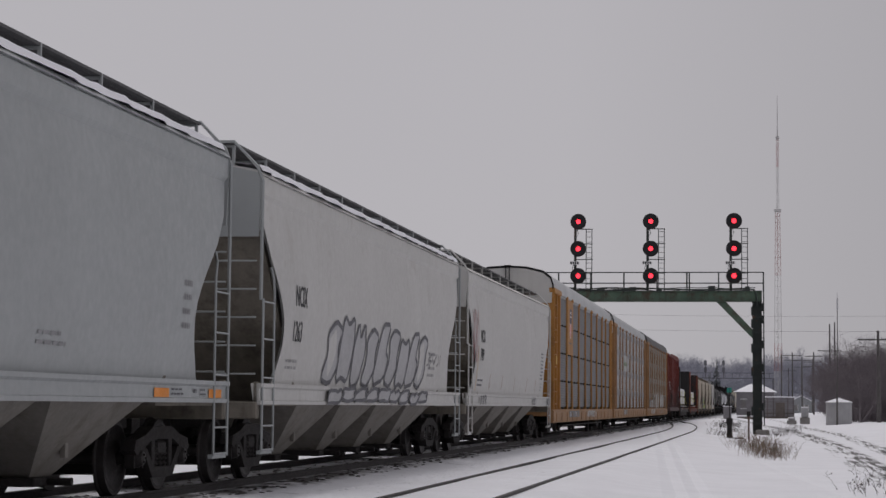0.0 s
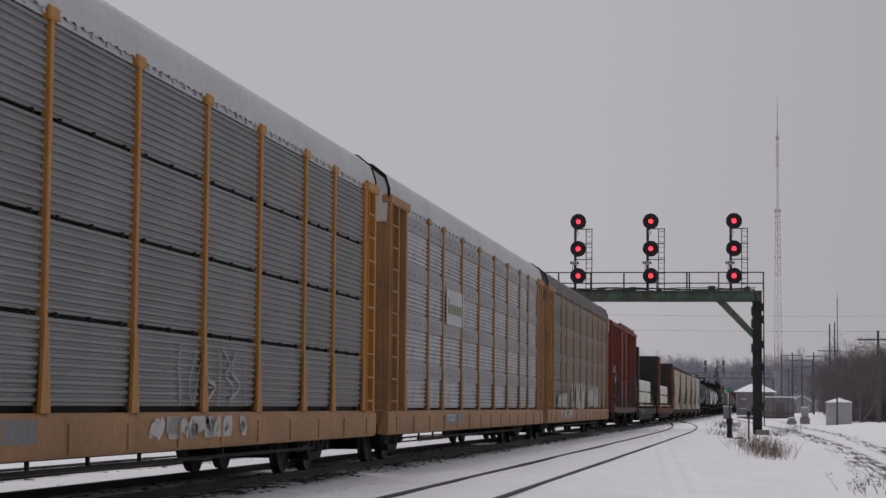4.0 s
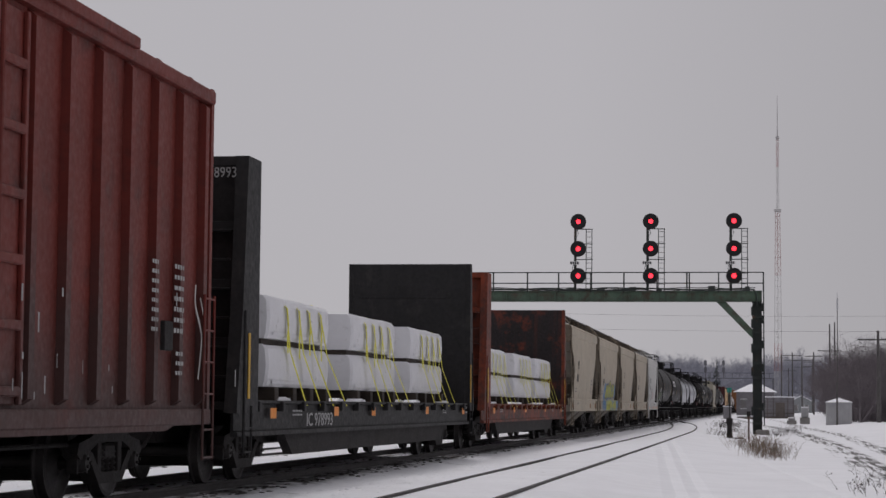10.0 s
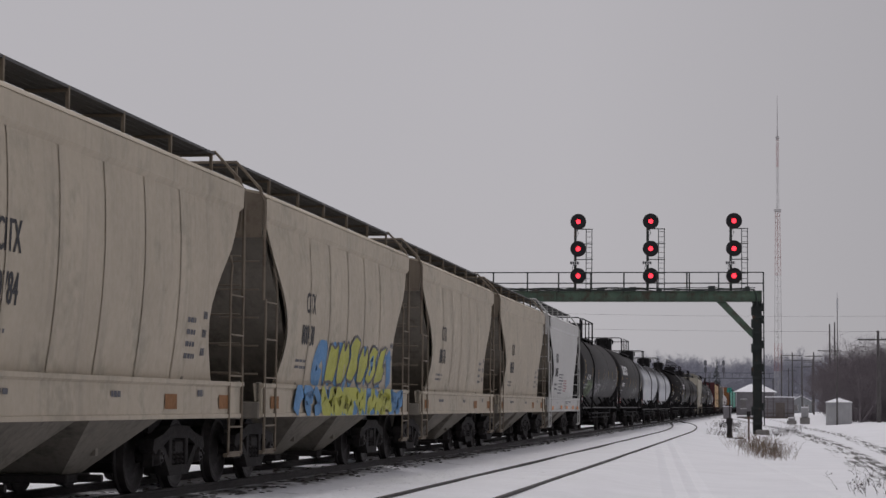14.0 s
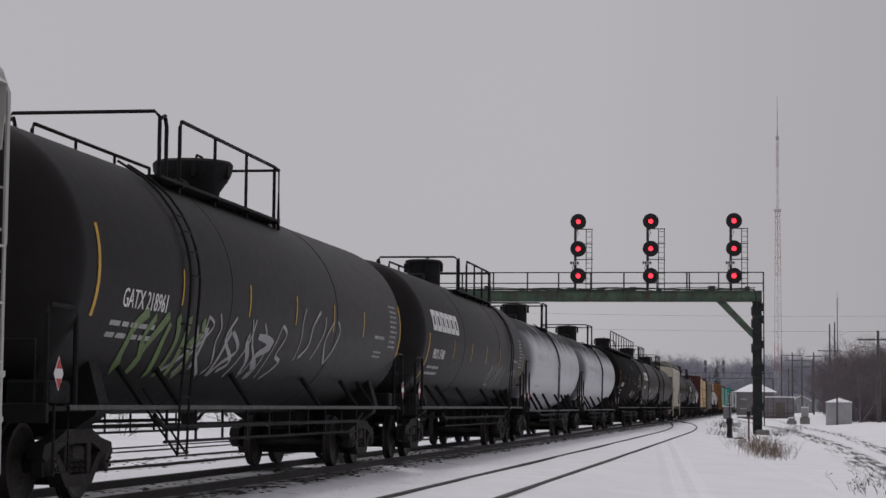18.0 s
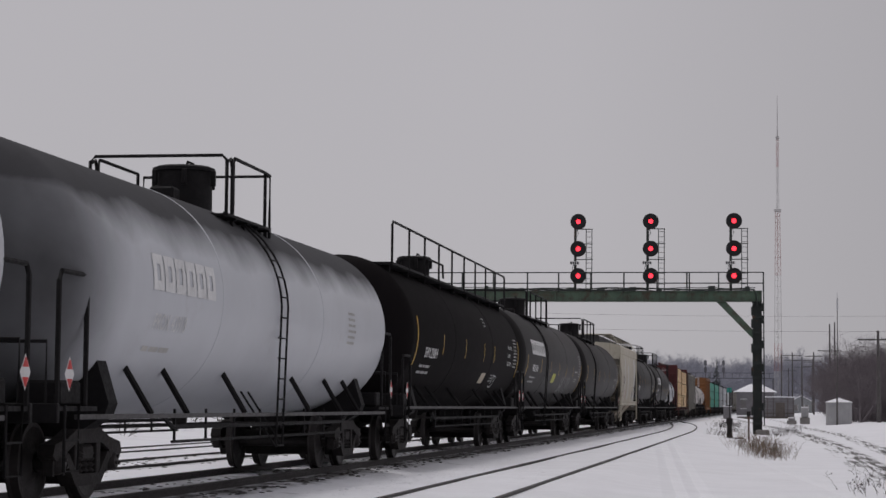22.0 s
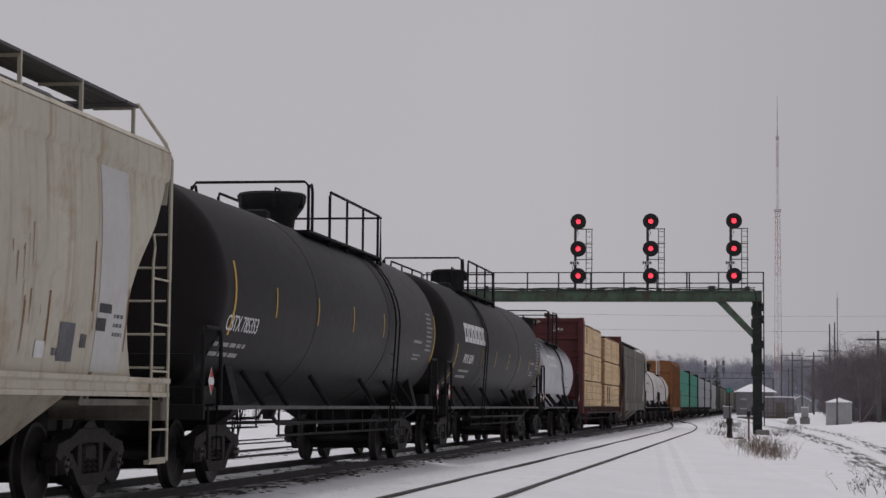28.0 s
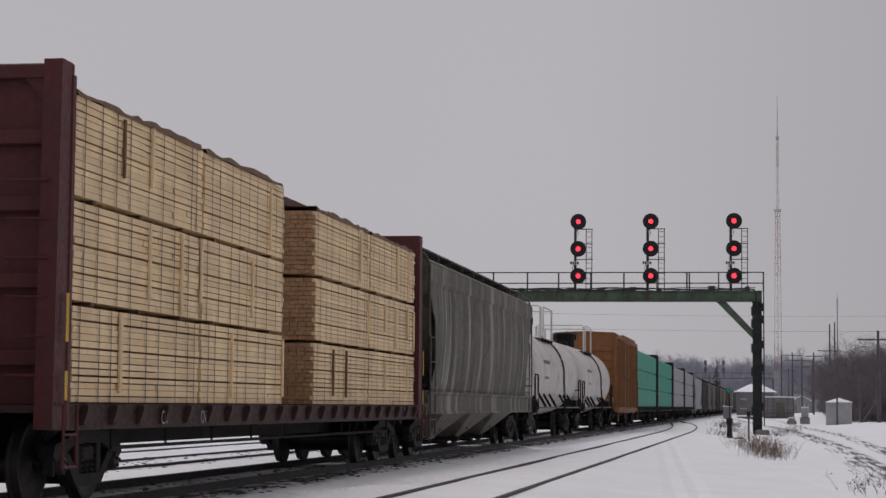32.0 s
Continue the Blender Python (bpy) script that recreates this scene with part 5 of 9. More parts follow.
def wrapped_load(s_from, s_to, z0, z1, label, rnd, step_y=1.22):
    """One wrapped block across the deck: sagging edges, creases."""
    half, s_at = (s_to - s_from) / 2, (s_from + s_to) / 2
    load = thing("wrapped_load", label, "wrapped load", "white wrapped loads on the flat cars")
    MOVING.append((load, s_at))
    g = Geo()
    ch = 0.07
    rows = []
    for x, grow in ((-half, -0.04), (-half + 0.05, 0.0), (-half * 0.4, 0.02), (0.0, 0.01), (half * 0.4, 0.02), (half - 0.05, 0.0), (half, -0.04)):
        w = step_y + grow
        dz = rnd.uniform(-0.015, 0.015)
        rows.append([(x, -w + ch * 0.4, z0), (x, -w, z0 + 0.08), (x, -w - 0.02, (z0 + z1) / 2), (x, -w, z1 - ch), (x, -w + ch * 0.8, z1 + dz), (x, 0, z1 + dz + 0.01),
                     (x, w - ch * 0.8, z1 + dz), (x, w, z1 - ch), (x, w + 0.02, (z0 + z1) / 2), (x, w, z0 + 0.08), (x, w - ch * 0.4, z0), (x, -w + ch * 0.4, z0)])
    g.grid(rows)
    n = len(rows[0]) - 1
    base = (len(rows) - 1) * (n + 1)
    g.f += [tuple(range(n))[::-1], tuple(base + k for k in range(n))]
    part("wrapping", g, WRAP, load)
    fold = Geo()
    for y in (-step_y * 0.55, step_y * 0.62):
        fold.add([(-half - 0.006, y - 0.16, z0 + 0.03), (-half - 0.006, y + 0.16, z0 + 0.03), (-half - 0.008, y + 0.02, z1 - 0.2), (-half - 0.008, y - 0.02, z1 - 0.2)], [(0, 3, 2, 1)])
    fold.add([(-half * 0.9, -step_y - 0.032, z0 + 0.05), (half * 0.9, -step_y - 0.034, z0 + 0.05), (half * 0.9, -step_y - 0.034, z0 + 0.10), (-half * 0.9, -step_y - 0.032, z0 + 0.10)], [(0, 1, 2, 3)])
    part("wrap_fold", fold, WRAP, load)
    mark = Geo().add([(-half - 0.012, -0.60, z0 + 0.22), (-half - 0.012, -0.48, z0 + 0.23), (-half - 0.012, -0.46, z0 + 0.28), (-half - 0.012, -0.58, z0 + 0.30)], [(0, 3, 2, 1)])
    part("spray_dab", mark, SPRAY_DAB, load, "small green spray mark")
    return load, half


def build_flats():
    rnd = random.Random(7)
    for s0, s1, label, mat, bulk, face, tiers in (
            (-62.8, -40.9, "black bulkhead flat car carrying white wrapped blocks", BULK_GREY, BULK_GREY, BULK_GREY, ((1.39, 2.03), (2.12, 2.77))),
            (-38.4, -17.4, "rusty red bulkhead flat car carrying white wrapped blocks", FLAT_RED, FLAT_RED, BULK_BLACK, ((1.38, 1.96), (2.06, 2.69)))):
        car, half, side = flat_car(s0, s1, label, mat, bulk, face)
        c = (s0 + s1) / 2
        spans = [(-35.6 - c, -31.3 - c), (-29.3 - c, -24.9 - c), (-23.4 - c, -19.0 - c)]
        if s0 < -50:
            spans = [(-59.9 - c, -55.6 - c), (-53.6 - c, -49.3 - c), (-47.3 - c, -43.2 - c)]
        edges = [spans[0][0], spans[-1][1]]
        for k, x in enumerate([a + (b - a) * f for a, b in spans for f in (0.08, 0.36, 0.64, 0.92)]):
            d = thing("dunnage_timber", "dark squared timber laid across the deck under the load", "timber", "dunnage timbers")
            MOVING.append((d, c + x))
            part("beam", shared("dunnage", lambda: Geo().box(-0.12, 0.12, -1.3, 1.3, 1.16, 1.385, 0.01), TIMBER), None, d)
        for (z0, z1) in tiers:
            for a, b in spans:
                load, lh = wrapped_load(c + a + rnd.uniform(0, 0.06), c + b - rnd.uniform(0, 0.06), z0, z1, "block wrapped in creased white plastic, strapped down in yellow", rnd)
        for (z0, z1), (y0, y1) in zip(tiers[:1], tiers[1:]):
            for a, b in spans:
                t = thing("bearer", "dark timber bearer between two wrapped blocks", "timber", "bearers between loads")
                MOVING.append((t, c + (a + b) / 2))
                part("beam", shared(("bearer", round(b - a, 2), z1), lambda a=a, b=b, z1=z1, y0=y0: Geo().box(-(b - a) / 2 + 0.1, (b - a) / 2 - 0.1, -1.1, 1.1, z1 - 0.005, y0 + 0.005), TIMBER), None, t)
        strap_set = thing("load_straps", "yellow webbing straps tied over wrapped blocks", "straps", "load straps")
        MOVING.append((strap_set, c))
        ztop = tiers[1][1]
        for a, b in spans:
            for k, f in enumerate((0.24, 0.43, 0.60, 0.80)):
                x = a + (b - a) * f
                lean = 0.30 + 0.22 * k
                g = Geo()
                yy = 1.27
                for dx, tilt in ((0.0, lean),):
                    pts = [(x + dx + tilt, -1.545, 1.10), (x + dx + tilt * 0.45, -yy - 0.03, 1.95), (x + dx, -yy, ztop - 0.15), (x + dx, -yy + 0.15, ztop + 0.012), (x + dx, yy - 0.15, ztop + 0.012), (x + dx, yy, ztop - 0.15), (x + dx + tilt, 1.545, 1.10)]
                    g.grid([[(p[0] - 0.048, p[1], p[2]), (p[0] + 0.048, p[1], p[2])] for p in pts])
                    tail = [(x - 0.02, -yy - 0.012, ztop - 0.15), (x + 0.05, -yy - 0.02, ztop - 0.4), (x + 0.0, -yy - 0.02, ztop - 0.62), (x + 0.04, -yy - 0.02, ztop - 0.85 - 0.08 * (k % 2))]
                    g.grid([[(p[0] - 0.045, p[1], p[2]), (p[0] + 0.045, p[1], p[2])] for p in tail])
                me = g.mesh("strap", STRAP, fix=False)
                part("strap", me, None, strap_set)
        for k in range(9):
            x = edges[0] + 0.6 + k * (edges[-1] - edges[0] - 0.9) / 8
            if k % 3 == 1:
                continue
            sn = thing("snow_lump", "lump of snow lying on the deck by the load", "snow", "snow lumps on the decks")
            MOVING.append((sn, c + x))
            part("lump", shared("snow_lump", lambda: Geo().prism_y([(-0.26, 1.155), (-0.2, 1.20), (-0.05, 1.235), (0.1, 1.21), (0.2, 1.22), (0.28, 1.155)], -1.40, -1.12), SNOW), None, sn)
        spots = [(-half + 1.8, 0.92), (-half + 6.2, 0.94), (-1.5, 0.93), (half - 6.5, 0.94), (half - 1.3, 0.92)]
        reflectors(car, spots, side, MARK_ORANGE, 0.36, 0.15)
        stencil(car, [(half - 0.75, 0.88, 0.28, 0.22, 2), (half - 4.2, 0.92, 0.6, 0.12, 2), (-half + 3.2, 0.92, 0.7, 0.12, 2)], MARK_GREY, side, 3)
        if s0 < -50:
            lettering(car, "IC 978993", -half + 4.1, 0.79, 0.215, MARK_GREY, FLAT(1.562), 1.55, 0.02)
            for body, y in (("97", -0.72), ("8993", -1.12)):
                end_words(car, -half + 0.14, body, y, 4.24, 0.15, MARK_GREY)


BULK_GREY = surface("faded_black_flat_car_paint", (0.0115, 0.0105, 0.0115), 0.65, vary=0.25, scale=0.8, grain=12, bump=0.1, dirt=(0.032, 0.03, 0.029), dirt_amt=0.25, streak=0.2, streak_col=(0.04, 0.034, 0.03))

# ---- centre-beam lumber cars ----
LUMBER = surface("sawn_softwood_edges", (0.90, 0.665, 0.40), 0.7, vary=0.18, scale=1.3, grain=20, bump=0.15, piece=0.28, streak=0.0)
END_GRAIN = surface("weathered_end_grain", (0.40, 0.235, 0.13), 0.75, vary=0.3, scale=5.0, grain=25, bump=0.2, piece=0.3)
LUMBER_GAP = surface("brown_sticker_wood", (0.17, 0.10, 0.055), 0.8, vary=0.3, scale=5, grain=25, bump=0.2)
BAND_DARK = surface("dark_steel_strap", (0.05, 0.045, 0.04), 0.5, metal=0.4, vary=0.2, scale=6)
GREEN_WRAP = surface("green_lumber_wrap", (0.012, 0.30, 0.20), 0.45, vary=0.15, scale=1.0, grain=8, bump=0.4, dirt=(0.03, 0.2, 0.15), dirt_amt=0.3)
GREY_WRAP = surface("grey_lumber_wrap", (0.38, 0.40, 0.42), 0.45, vary=0.15, scale=1.0, grain=8, bump=0.4, dirt=(0.28, 0.29, 0.3), dirt_amt=0.3)


def centre_beam_car(s0, s1, label, mat, name="centre_beam_car"):
    half, s_at = (s1 - s0) / 2, (s0 + s1) / 2
    car = thing(name, label, "lumber car", "centre-beam lumber cars")
    MOVING.append((car, s_at))
    top = 4.66
    low = CB_DECK if mat is CB_MAROON else mat
    part("deck", Geo().box(-half, half, -1.40, 1.40, 1.02, 1.10), low, car)
    for sgn in (-1, 1):
        y = sgn * 1.42
        part("side_sill", Geo().prism_x([(y, 0.84), (y + sgn * 0.09, 0.84), (y + sgn * 0.06, 0.9), (y + sgn * 0.06, 1.05), (y + sgn * 0.10, 1.12), (y, 1.12)], -half, half), low, car)
        me = shared("winch_bracket", lambda: Geo().prism_x([(0, -0.13), (-0.09, -0.10), (-0.14, 0.05), (-0.14, 0.10), (0, 0.10)], -0.07, 0.07), low)
        for k in range(22):
            x = -half + 0.9 + k * (2 * half - 1.8) / 21
            part("winch_bracket", me, None, car, at=pose(x, sgn * 1.44, 1.0, 0, 0, 0 if sgn < 0 else 180))
        x = sgn * half
        g = Geo()
        g.box(min(x - sgn * 0.34, x - sgn * 0.40), max(x - sgn * 0.34, x - sgn * 0.40), -1.5, 1.5, 1.1, top, 0.01)
        part("bulkhead_face", g, mat, car)
        for yy in (-1.46, 1.46):
            g = Geo()
            g.prism_y([(x + sgn * 0.05, 0.85), (x - sgn * 0.32, 0.85), (x - sgn * 0.32, top), (x - sgn * 0.02, top)], yy * 0.96 - 0.10, yy * 0.96 + 0.10)
            part("bulkhead_post", g, mat, car)
            g = Geo().box(min(x - sgn * 0.32, x - sgn * 0.42), max(x - sgn * 0.32, x - sgn * 0.42), yy - 0.06, yy + 0.06, 0.85, top - 0.12, 0.01)
            part("corner_strip", g, mat, car)
        for z in (1.5, 2.3, 3.1, 3.8, top - 0.17):
            part("bulkhead_rib", Geo().box(min(x - sgn * 0.36, x - sgn * 0.22), max(x - sgn * 0.36, x - sgn * 0.22), -1.4, 1.4, z, z + 0.16, 0.015), mat, car)
        g = Geo()
        g.prism_x([(-1.4, top - 0.1), (-1.4, top - 0.55), (-0.95, top - 0.1)], x - sgn * 0.30, x - sgn * 0.24)
        g.prism_x([(1.4, top - 0.1), (1.4, top - 0.55), (0.95, top - 0.1)], x - sgn * 0.30, x - sgn * 0.24)
        part("gusset", g, mat, car)
        iron = shared(("end_iron", mat.name), lambda: Geo().tube([(0, -1.4, 0), (0, -0.95, 0)], 0.016, 5), mat)
        for z in (1.4, 1.8, 2.2, 2.6, 3.0, 3.4):
            part("grab_iron", iron, None, car, at=pose(x + sgn * 0.03, 0, z))
        lad = Geo()
        for xx in (x - sgn * 0.02, x - sgn * 0.42):
            lad.tube([(xx, -1.60, 0.45), (xx, -1.60, 1.1)], 0.018, 5)
        rungs(lad, x - sgn * 0.02, x - sgn * 0.42, -1.6, (0.47, 0.8))
        part("ladder", lad, mat, car)
        st = Geo()
        for z0, z1 in ((1.15, 1.45), (1.75, 2.25)):
            st.box(min(x - sgn * 0.12, x - sgn * 0.2), max(x - sgn * 0.12, x - sgn * 0.2), -1.568, -1.562, z0, z1)
        part("reflective_stripe", st, MARK_YELLOW, car, "worn yellow reflective stripe")
    beam = Geo().box(-half + 0.3, half - 0.3, -0.10, 0.10, 4.70, 4.86, 0.01)
    for k in range(12):
        x = -half + 0.8 + k * (2 * half - 1.6) / 11
        beam.box(x - 0.06, x + 0.06, -0.08, 0.08, 1.1, 4.75)
        if k < 11:
            x2 = -half + 0.8 + (k + 1) * (2 * half - 1.6) / 11
            beam.tube([(x, 0, 1.2 if k % 2 else top - 0.2), (x2, 0, top - 0.2 if k % 2 else 1.2)], 0.05, 5)
    part("centre_beam", beam, mat, car)
    und = Geo().box(-half + 0.3, half - 0.3, -0.28, 0.28, 0.6, 1.02)
    und.tube([(-half + 2.6, -1.25, 0.62), (half - 2.6, -1.25, 0.62)], 0.022, 5)
    for k in range(9):
        x = -half + 2.6 + k * (2 * half - 5.2) / 8
        und.tube([(x, -1.25, 0.62), (x, -1.25, 1.0)], 0.016, 5)
        und.box(x - 0.05, x + 0.05, -1.35, 1.35, 0.82, 1.02)
    part("underframe", und, STEEL_DARK, car)
    gear(car, half, s_at, 2.2)
    return car, half, FLAT(1.5)


def build_lumber():
    rnd = random.Random(11)
    s0, s1 = 261.5, 283.7
    car, half, side = centre_beam_car(s0, s1, "maroon centre-beam flat car stacked with bare sawn lumber", CB_MAROON)
    c = (s0 + s1) / 2
    for x in (-half + 3.6, -half + 5.3):
        lettering(car, "CN", x, 0.88, 0.17, MARK_GREY, FLAT(1.53))
    for body, y, z, h in (("CAUTION", 0.85, 4.44, 0.12), ("CN", -0.25, 4.30, 0.13), ("623919", -0.25, 4.12, 0.13)):
        end_words(car, -half + 0.05, body, y, z, h, MARK_WHITE if body != "CN" else MARK_GREY)
    stencil(car, [(half - 2.0, 0.92, 0.25, 0.16, 1)], MARK_GREY, side, 5)
    # two blocks of packs a side, three tiers high
    plan = [(-10.45, -5.55), (-5.50, -1.0), (1.15, 5.7), (5.75, 10.6)]
    tiers = ((1.13, 2.16), (2.21, 3.26), (3.32, 4.39))
    for y in (-0.80, 0.80):
        for a, b in plan:
            for t, (z0, z1) in enumerate(tiers):
                low = 0.12 if a > -0.5 else 0.0
                z0_, z1_ = z0 - (0.04 * t if low else 0), z1 - (0.04 * (t + 1) if low else 0)
                ln = b - a - rnd.uniform(0.0, 0.22)
                pk = thing("lumber_pack", "strapped pack of pale sawn softwood boards on the lumber car", "lumber pack", "lumber packs on the centre-beam car")
                MOVING.append((pk, c + (a + b) / 2))
                shift = pose(0, y, 0)
                layers = 14
                for k in range(layers):
                    za, zb = z0_ + (z1_ - z0_) * k / layers, z0_ + (z1_ - z0_) * (k + 1) / layers
                    g = Geo()
                    x = -ln / 2
                    cut = rnd.choice((2.4, 3.0, 3.6, 4.2))
                    while x < ln / 2 - 0.02:
                        e = min(ln / 2, x + cut)
                        out = rnd.uniform(0, 0.022)
                        g.box(x + 0.0015, e - 0.0015, -0.62 - out, 0.62 + out, za + 0.002, zb - (0.022 if k % 4 == 3 else rnd.choice((0.004, 0.006, 0.012))))
                        x = e
                        cut = 3.6
                    part("board_layer", g, LUMBER, pk, at=shift)
                for f in (0.05, 0.16, 0.28, 0.40, 0.52, 0.64, 0.76, 0.88, 0.96):
                    x = -ln / 2 + ln * f + rnd.uniform(-0.12, 0.12)
                    st = Geo().grid([[(x - 0.014, -0.648, z), (x + 0.012 + rnd.uniform(-0.004, 0.004), -0.648, z)] for z in (z0_, (z0_ + z1_) / 2, z1_)])
                    st.box(x - 0.008, x + 0.008, -0.648, 0.65, z1_, z1_ + 0.004)
                    part("steel_strap", st, BAND_DARK, pk, at=shift)
                if abs(a + 10.45) < 0.1 or abs(a - 1.15) < 0.1:
                    for r in range(14):
                        gr = Geo()
                        for q in range(9):
                            ya, zz = -0.62 + q * 0.138 + (0.05 if r % 3 == 1 else 0.0), z0_ + (z1_ - z0_) * r / 14
                            d = rnd.uniform(0.0, 0.03)
                            gr.box(-ln / 2 - 0.01 - d, -ln / 2 + 0.1, ya + 0.004, ya + 0.132, zz + 0.003, zz + (z1_ - z0_) / 14 - 0.005)
                        part("end_grain", gr, END_GRAIN, pk, "brown end grain of the boards", at=shift)
                if t == 2:
                    cap = Geo()
                    rows = []
                    x = -ln / 2
                    while x < ln / 2:
                        r = rnd.uniform(0.02, 0.085)
                        rows.append([(x, -0.66, z1_ - rnd.uniform(0.0, 0.03)), (x, -0.64, z1_ + r), (x, 0.0, z1_ + 0.07), (x, 0.6, z1_ + 0.02)])
                        x += rnd.uniform(0.12, 0.4)
                    part("top_sheet", cap.grid(rows), LUMBER_GAP, pk, "ragged brown sheet over the top boards", at=shift)
                stick = Geo()
                for f in (0.15, 0.5, 0.85):
                    stick.box(-ln / 2 + ln * f - 0.05, -ln / 2 + ln * f + 0.05, -0.6, 0.6, z0_ - 0.04, z0_ + 0.004)
                # added brown core stands in for the shade in gaps between boards
                stick.box(-ln / 2 + 0.05, ln / 2 - 0.05, -0.5, 0.5, z0_ + 0.01, z1_ - 0.02)
                part("sticker", stick, LUMBER_GAP, pk, at=shift)
                for f in (0.31, 0.55, 0.80, 0.97):
                    if rnd.random() < 0.5:
                        x = -ln / 2 + ln * f + rnd.uniform(-0.1, 0.1)
                        z_a, z_b = z0_ + rnd.uniform(0.0, 0.35), z1_ - rnd.uniform(0, 0.15)
                        dark = rnd.random() < 0.25
                        part("edge_board", Geo().box(x, x + rnd.uniform(0.04, 0.09), -0.672, -0.645, z_a, z_b), LUMBER_GAP if dark else LUMBER, pk, at=shift)
    for s0, s1, wrap, label in ((357.7, 380.4, GREEN_WRAP, "centre-beam car of lumber packs wrapped in green plastic"), (381.6, 404.4, GREEN_WRAP, "centre-beam car of lumber packs wrapped in green plastic"),
                                (405.8, 428.4, GREY_WRAP, "centre-beam car of lumber packs wrapped in grey plastic"), (429.6, 452.2, GREY_WRAP, "centre-beam car of lumber packs wrapped in grey plastic")):
        car, half, side = centre_beam_car(s0, s1, label, BULK_GREY)
        c = (s0 + s1) / 2
        for y in (-0.80, 0.80):
            for k in range(4):
                a = -half + 0.5 + k * (2 * half - 1.0) / 4
                b = a + (2 * half - 1.0) / 4 - 0.08
                for z0, z1 in tiers:
                    pk = thing("wrapped_lumber_pack", "lumber pack wrapped in %s plastic sheet" % ("green" if wrap is GREEN_WRAP else "grey"), "lumber pack", "wrapped lumber packs")
                    MOVING.append((pk, c + (a + b) / 2))
                    part("wrapping", shared(("wrapping", round(b - a, 2), z0), lambda a=a, b=b, z0=z0, z1=z1: Geo().box(-(b - a) / 2, (b - a) / 2, -0.66, 0.66, z0, z1, 0.04), wrap), None, pk, at=pose(0, y, 0))
# ---- the train, from its head to its tail ----
SCREEN_GREY = surface("grey_galvanised_screen", (0.235, 0.235, 0.24), 0.6, metal=0.2, vary=0.15, scale=1.0, grain=30, bump=0.1, piece=0.2)
SCREEN_PALE = surface("pale_galvanised_screen", (0.50, 0.50, 0.51), 0.55, metal=0.2, vary=0.12, scale=0.8, grain=30, bump=0.1, piece=0.25, dirt=(0.22, 0.22, 0.23), dirt_amt=0.3)
SCREEN_BROWN = surface("dust_browned_screen", (0.25, 0.225, 0.19), 0.65, metal=0.1, vary=0.15, scale=0.8, grain=30, bump=0.1, piece=0.25, dirt=(0.15, 0.135, 0.12), dirt_amt=0.3)
BAND_GREY = surface("grey_panel_band", (0.205, 0.205, 0.21), 0.6, metal=0.2, vary=0.15, scale=1.0, grain=20, bump=0.08, piece=0.2)
BAND_PALE = surface("pale_panel_band", (0.28, 0.28, 0.287), 0.6, metal=0.2, vary=0.15, scale=1.0, grain=20, bump=0.08, dirt=(0.22, 0.22, 0.225), dirt_amt=0.4, streak=0.3, streak_col=(0.24, 0.24, 0.245))
BAND_BROWN = surface("brown_grey_panel_band", (0.185, 0.165, 0.14), 0.65, metal=0.1, vary=0.15, scale=1.0, grain=20, bump=0.08)
ROOF_PALE = surface("pale_zinc_roof", (0.50, 0.51, 0.52), 0.5, metal=0.2, vary=0.1, scale=0.6, grain=12, bump=0.06)
ROOF_GREY = surface("weathered_grey_roof", (0.115, 0.112, 0.115), 0.6, metal=0.2, vary=0.15, scale=0.6, grain=12, bump=0.08)
BOARD_PALE = surface("pale_grey_board", (0.45, 0.46, 0.46), 0.6, vary=0.1, scale=1.5, grain=12, bump=0.05, streak=0.2, streak_col=(0.3, 0.3, 0.3))
TEAL = surface("teal_green_paint", (0.03, 0.24, 0.20), 0.5, vary=0.1)
SHIELD_BLUE = surface("navy_shield_paint", (0.03, 0.035, 0.09), 0.5, vary=0.1)
SPRAY_SILVER = surface("silver_fill_spray", (0.40, 0.40, 0.41), 0.5, vary=0.1, scale=2)
SPRAY_GREY = surface("grey_spray_paint", (0.30, 0.30, 0.31), 0.55, vary=0.15, scale=2)
SPRAY_DARK = surface("dark_outline_spray", (0.10, 0.10, 0.115), 0.55, vary=0.2, scale=2)
SPRAY_BLUE = surface("blue_spray_paint", (0.08, 0.23, 0.45), 0.55, vary=0.2, scale=2)
SPRAY_LIME = surface("lime_spray_paint", (0.42, 0.43, 0.06), 0.55, vary=0.2, scale=2)
SPRAY_GREEN = surface("faded_green_spray", (0.12, 0.19, 0.06), 0.55, vary=0.25, scale=2)
SPRAY_RED = surface("faded_red_spray", (0.38, 0.11, 0.12), 0.55, vary=0.2, scale=2)
SPRAY_PALE = surface("pale_spray_paint", (0.46, 0.45, 0.43), 0.6, vary=0.2, scale=2)
RUST_STREAK = surface("rust_run", (0.26, 0.12, 0.045), 0.75, vary=0.3, scale=3, bump=0.1)
TANK_DUSTY = surface("dusty_white_tank_paint", (0.58, 0.55, 0.53), 0.5, vary=0.1, scale=0.5, grain=8, bump=0.05, dirt=(0.26, 0.23, 0.21), dirt_amt=0.4, streak=0.45, streak_col=(0.2, 0.17, 0.15))
BOX_BROWN = surface("faded_brown_boxcar_paint", (0.24, 0.10, 0.035), 0.65, vary=0.2, scale=0.7, grain=12, bump=0.1, dirt=(0.12, 0.06, 0.03), dirt_amt=0.4, streak=0.4)
FLAT_SIDE = FLAT(1.58)


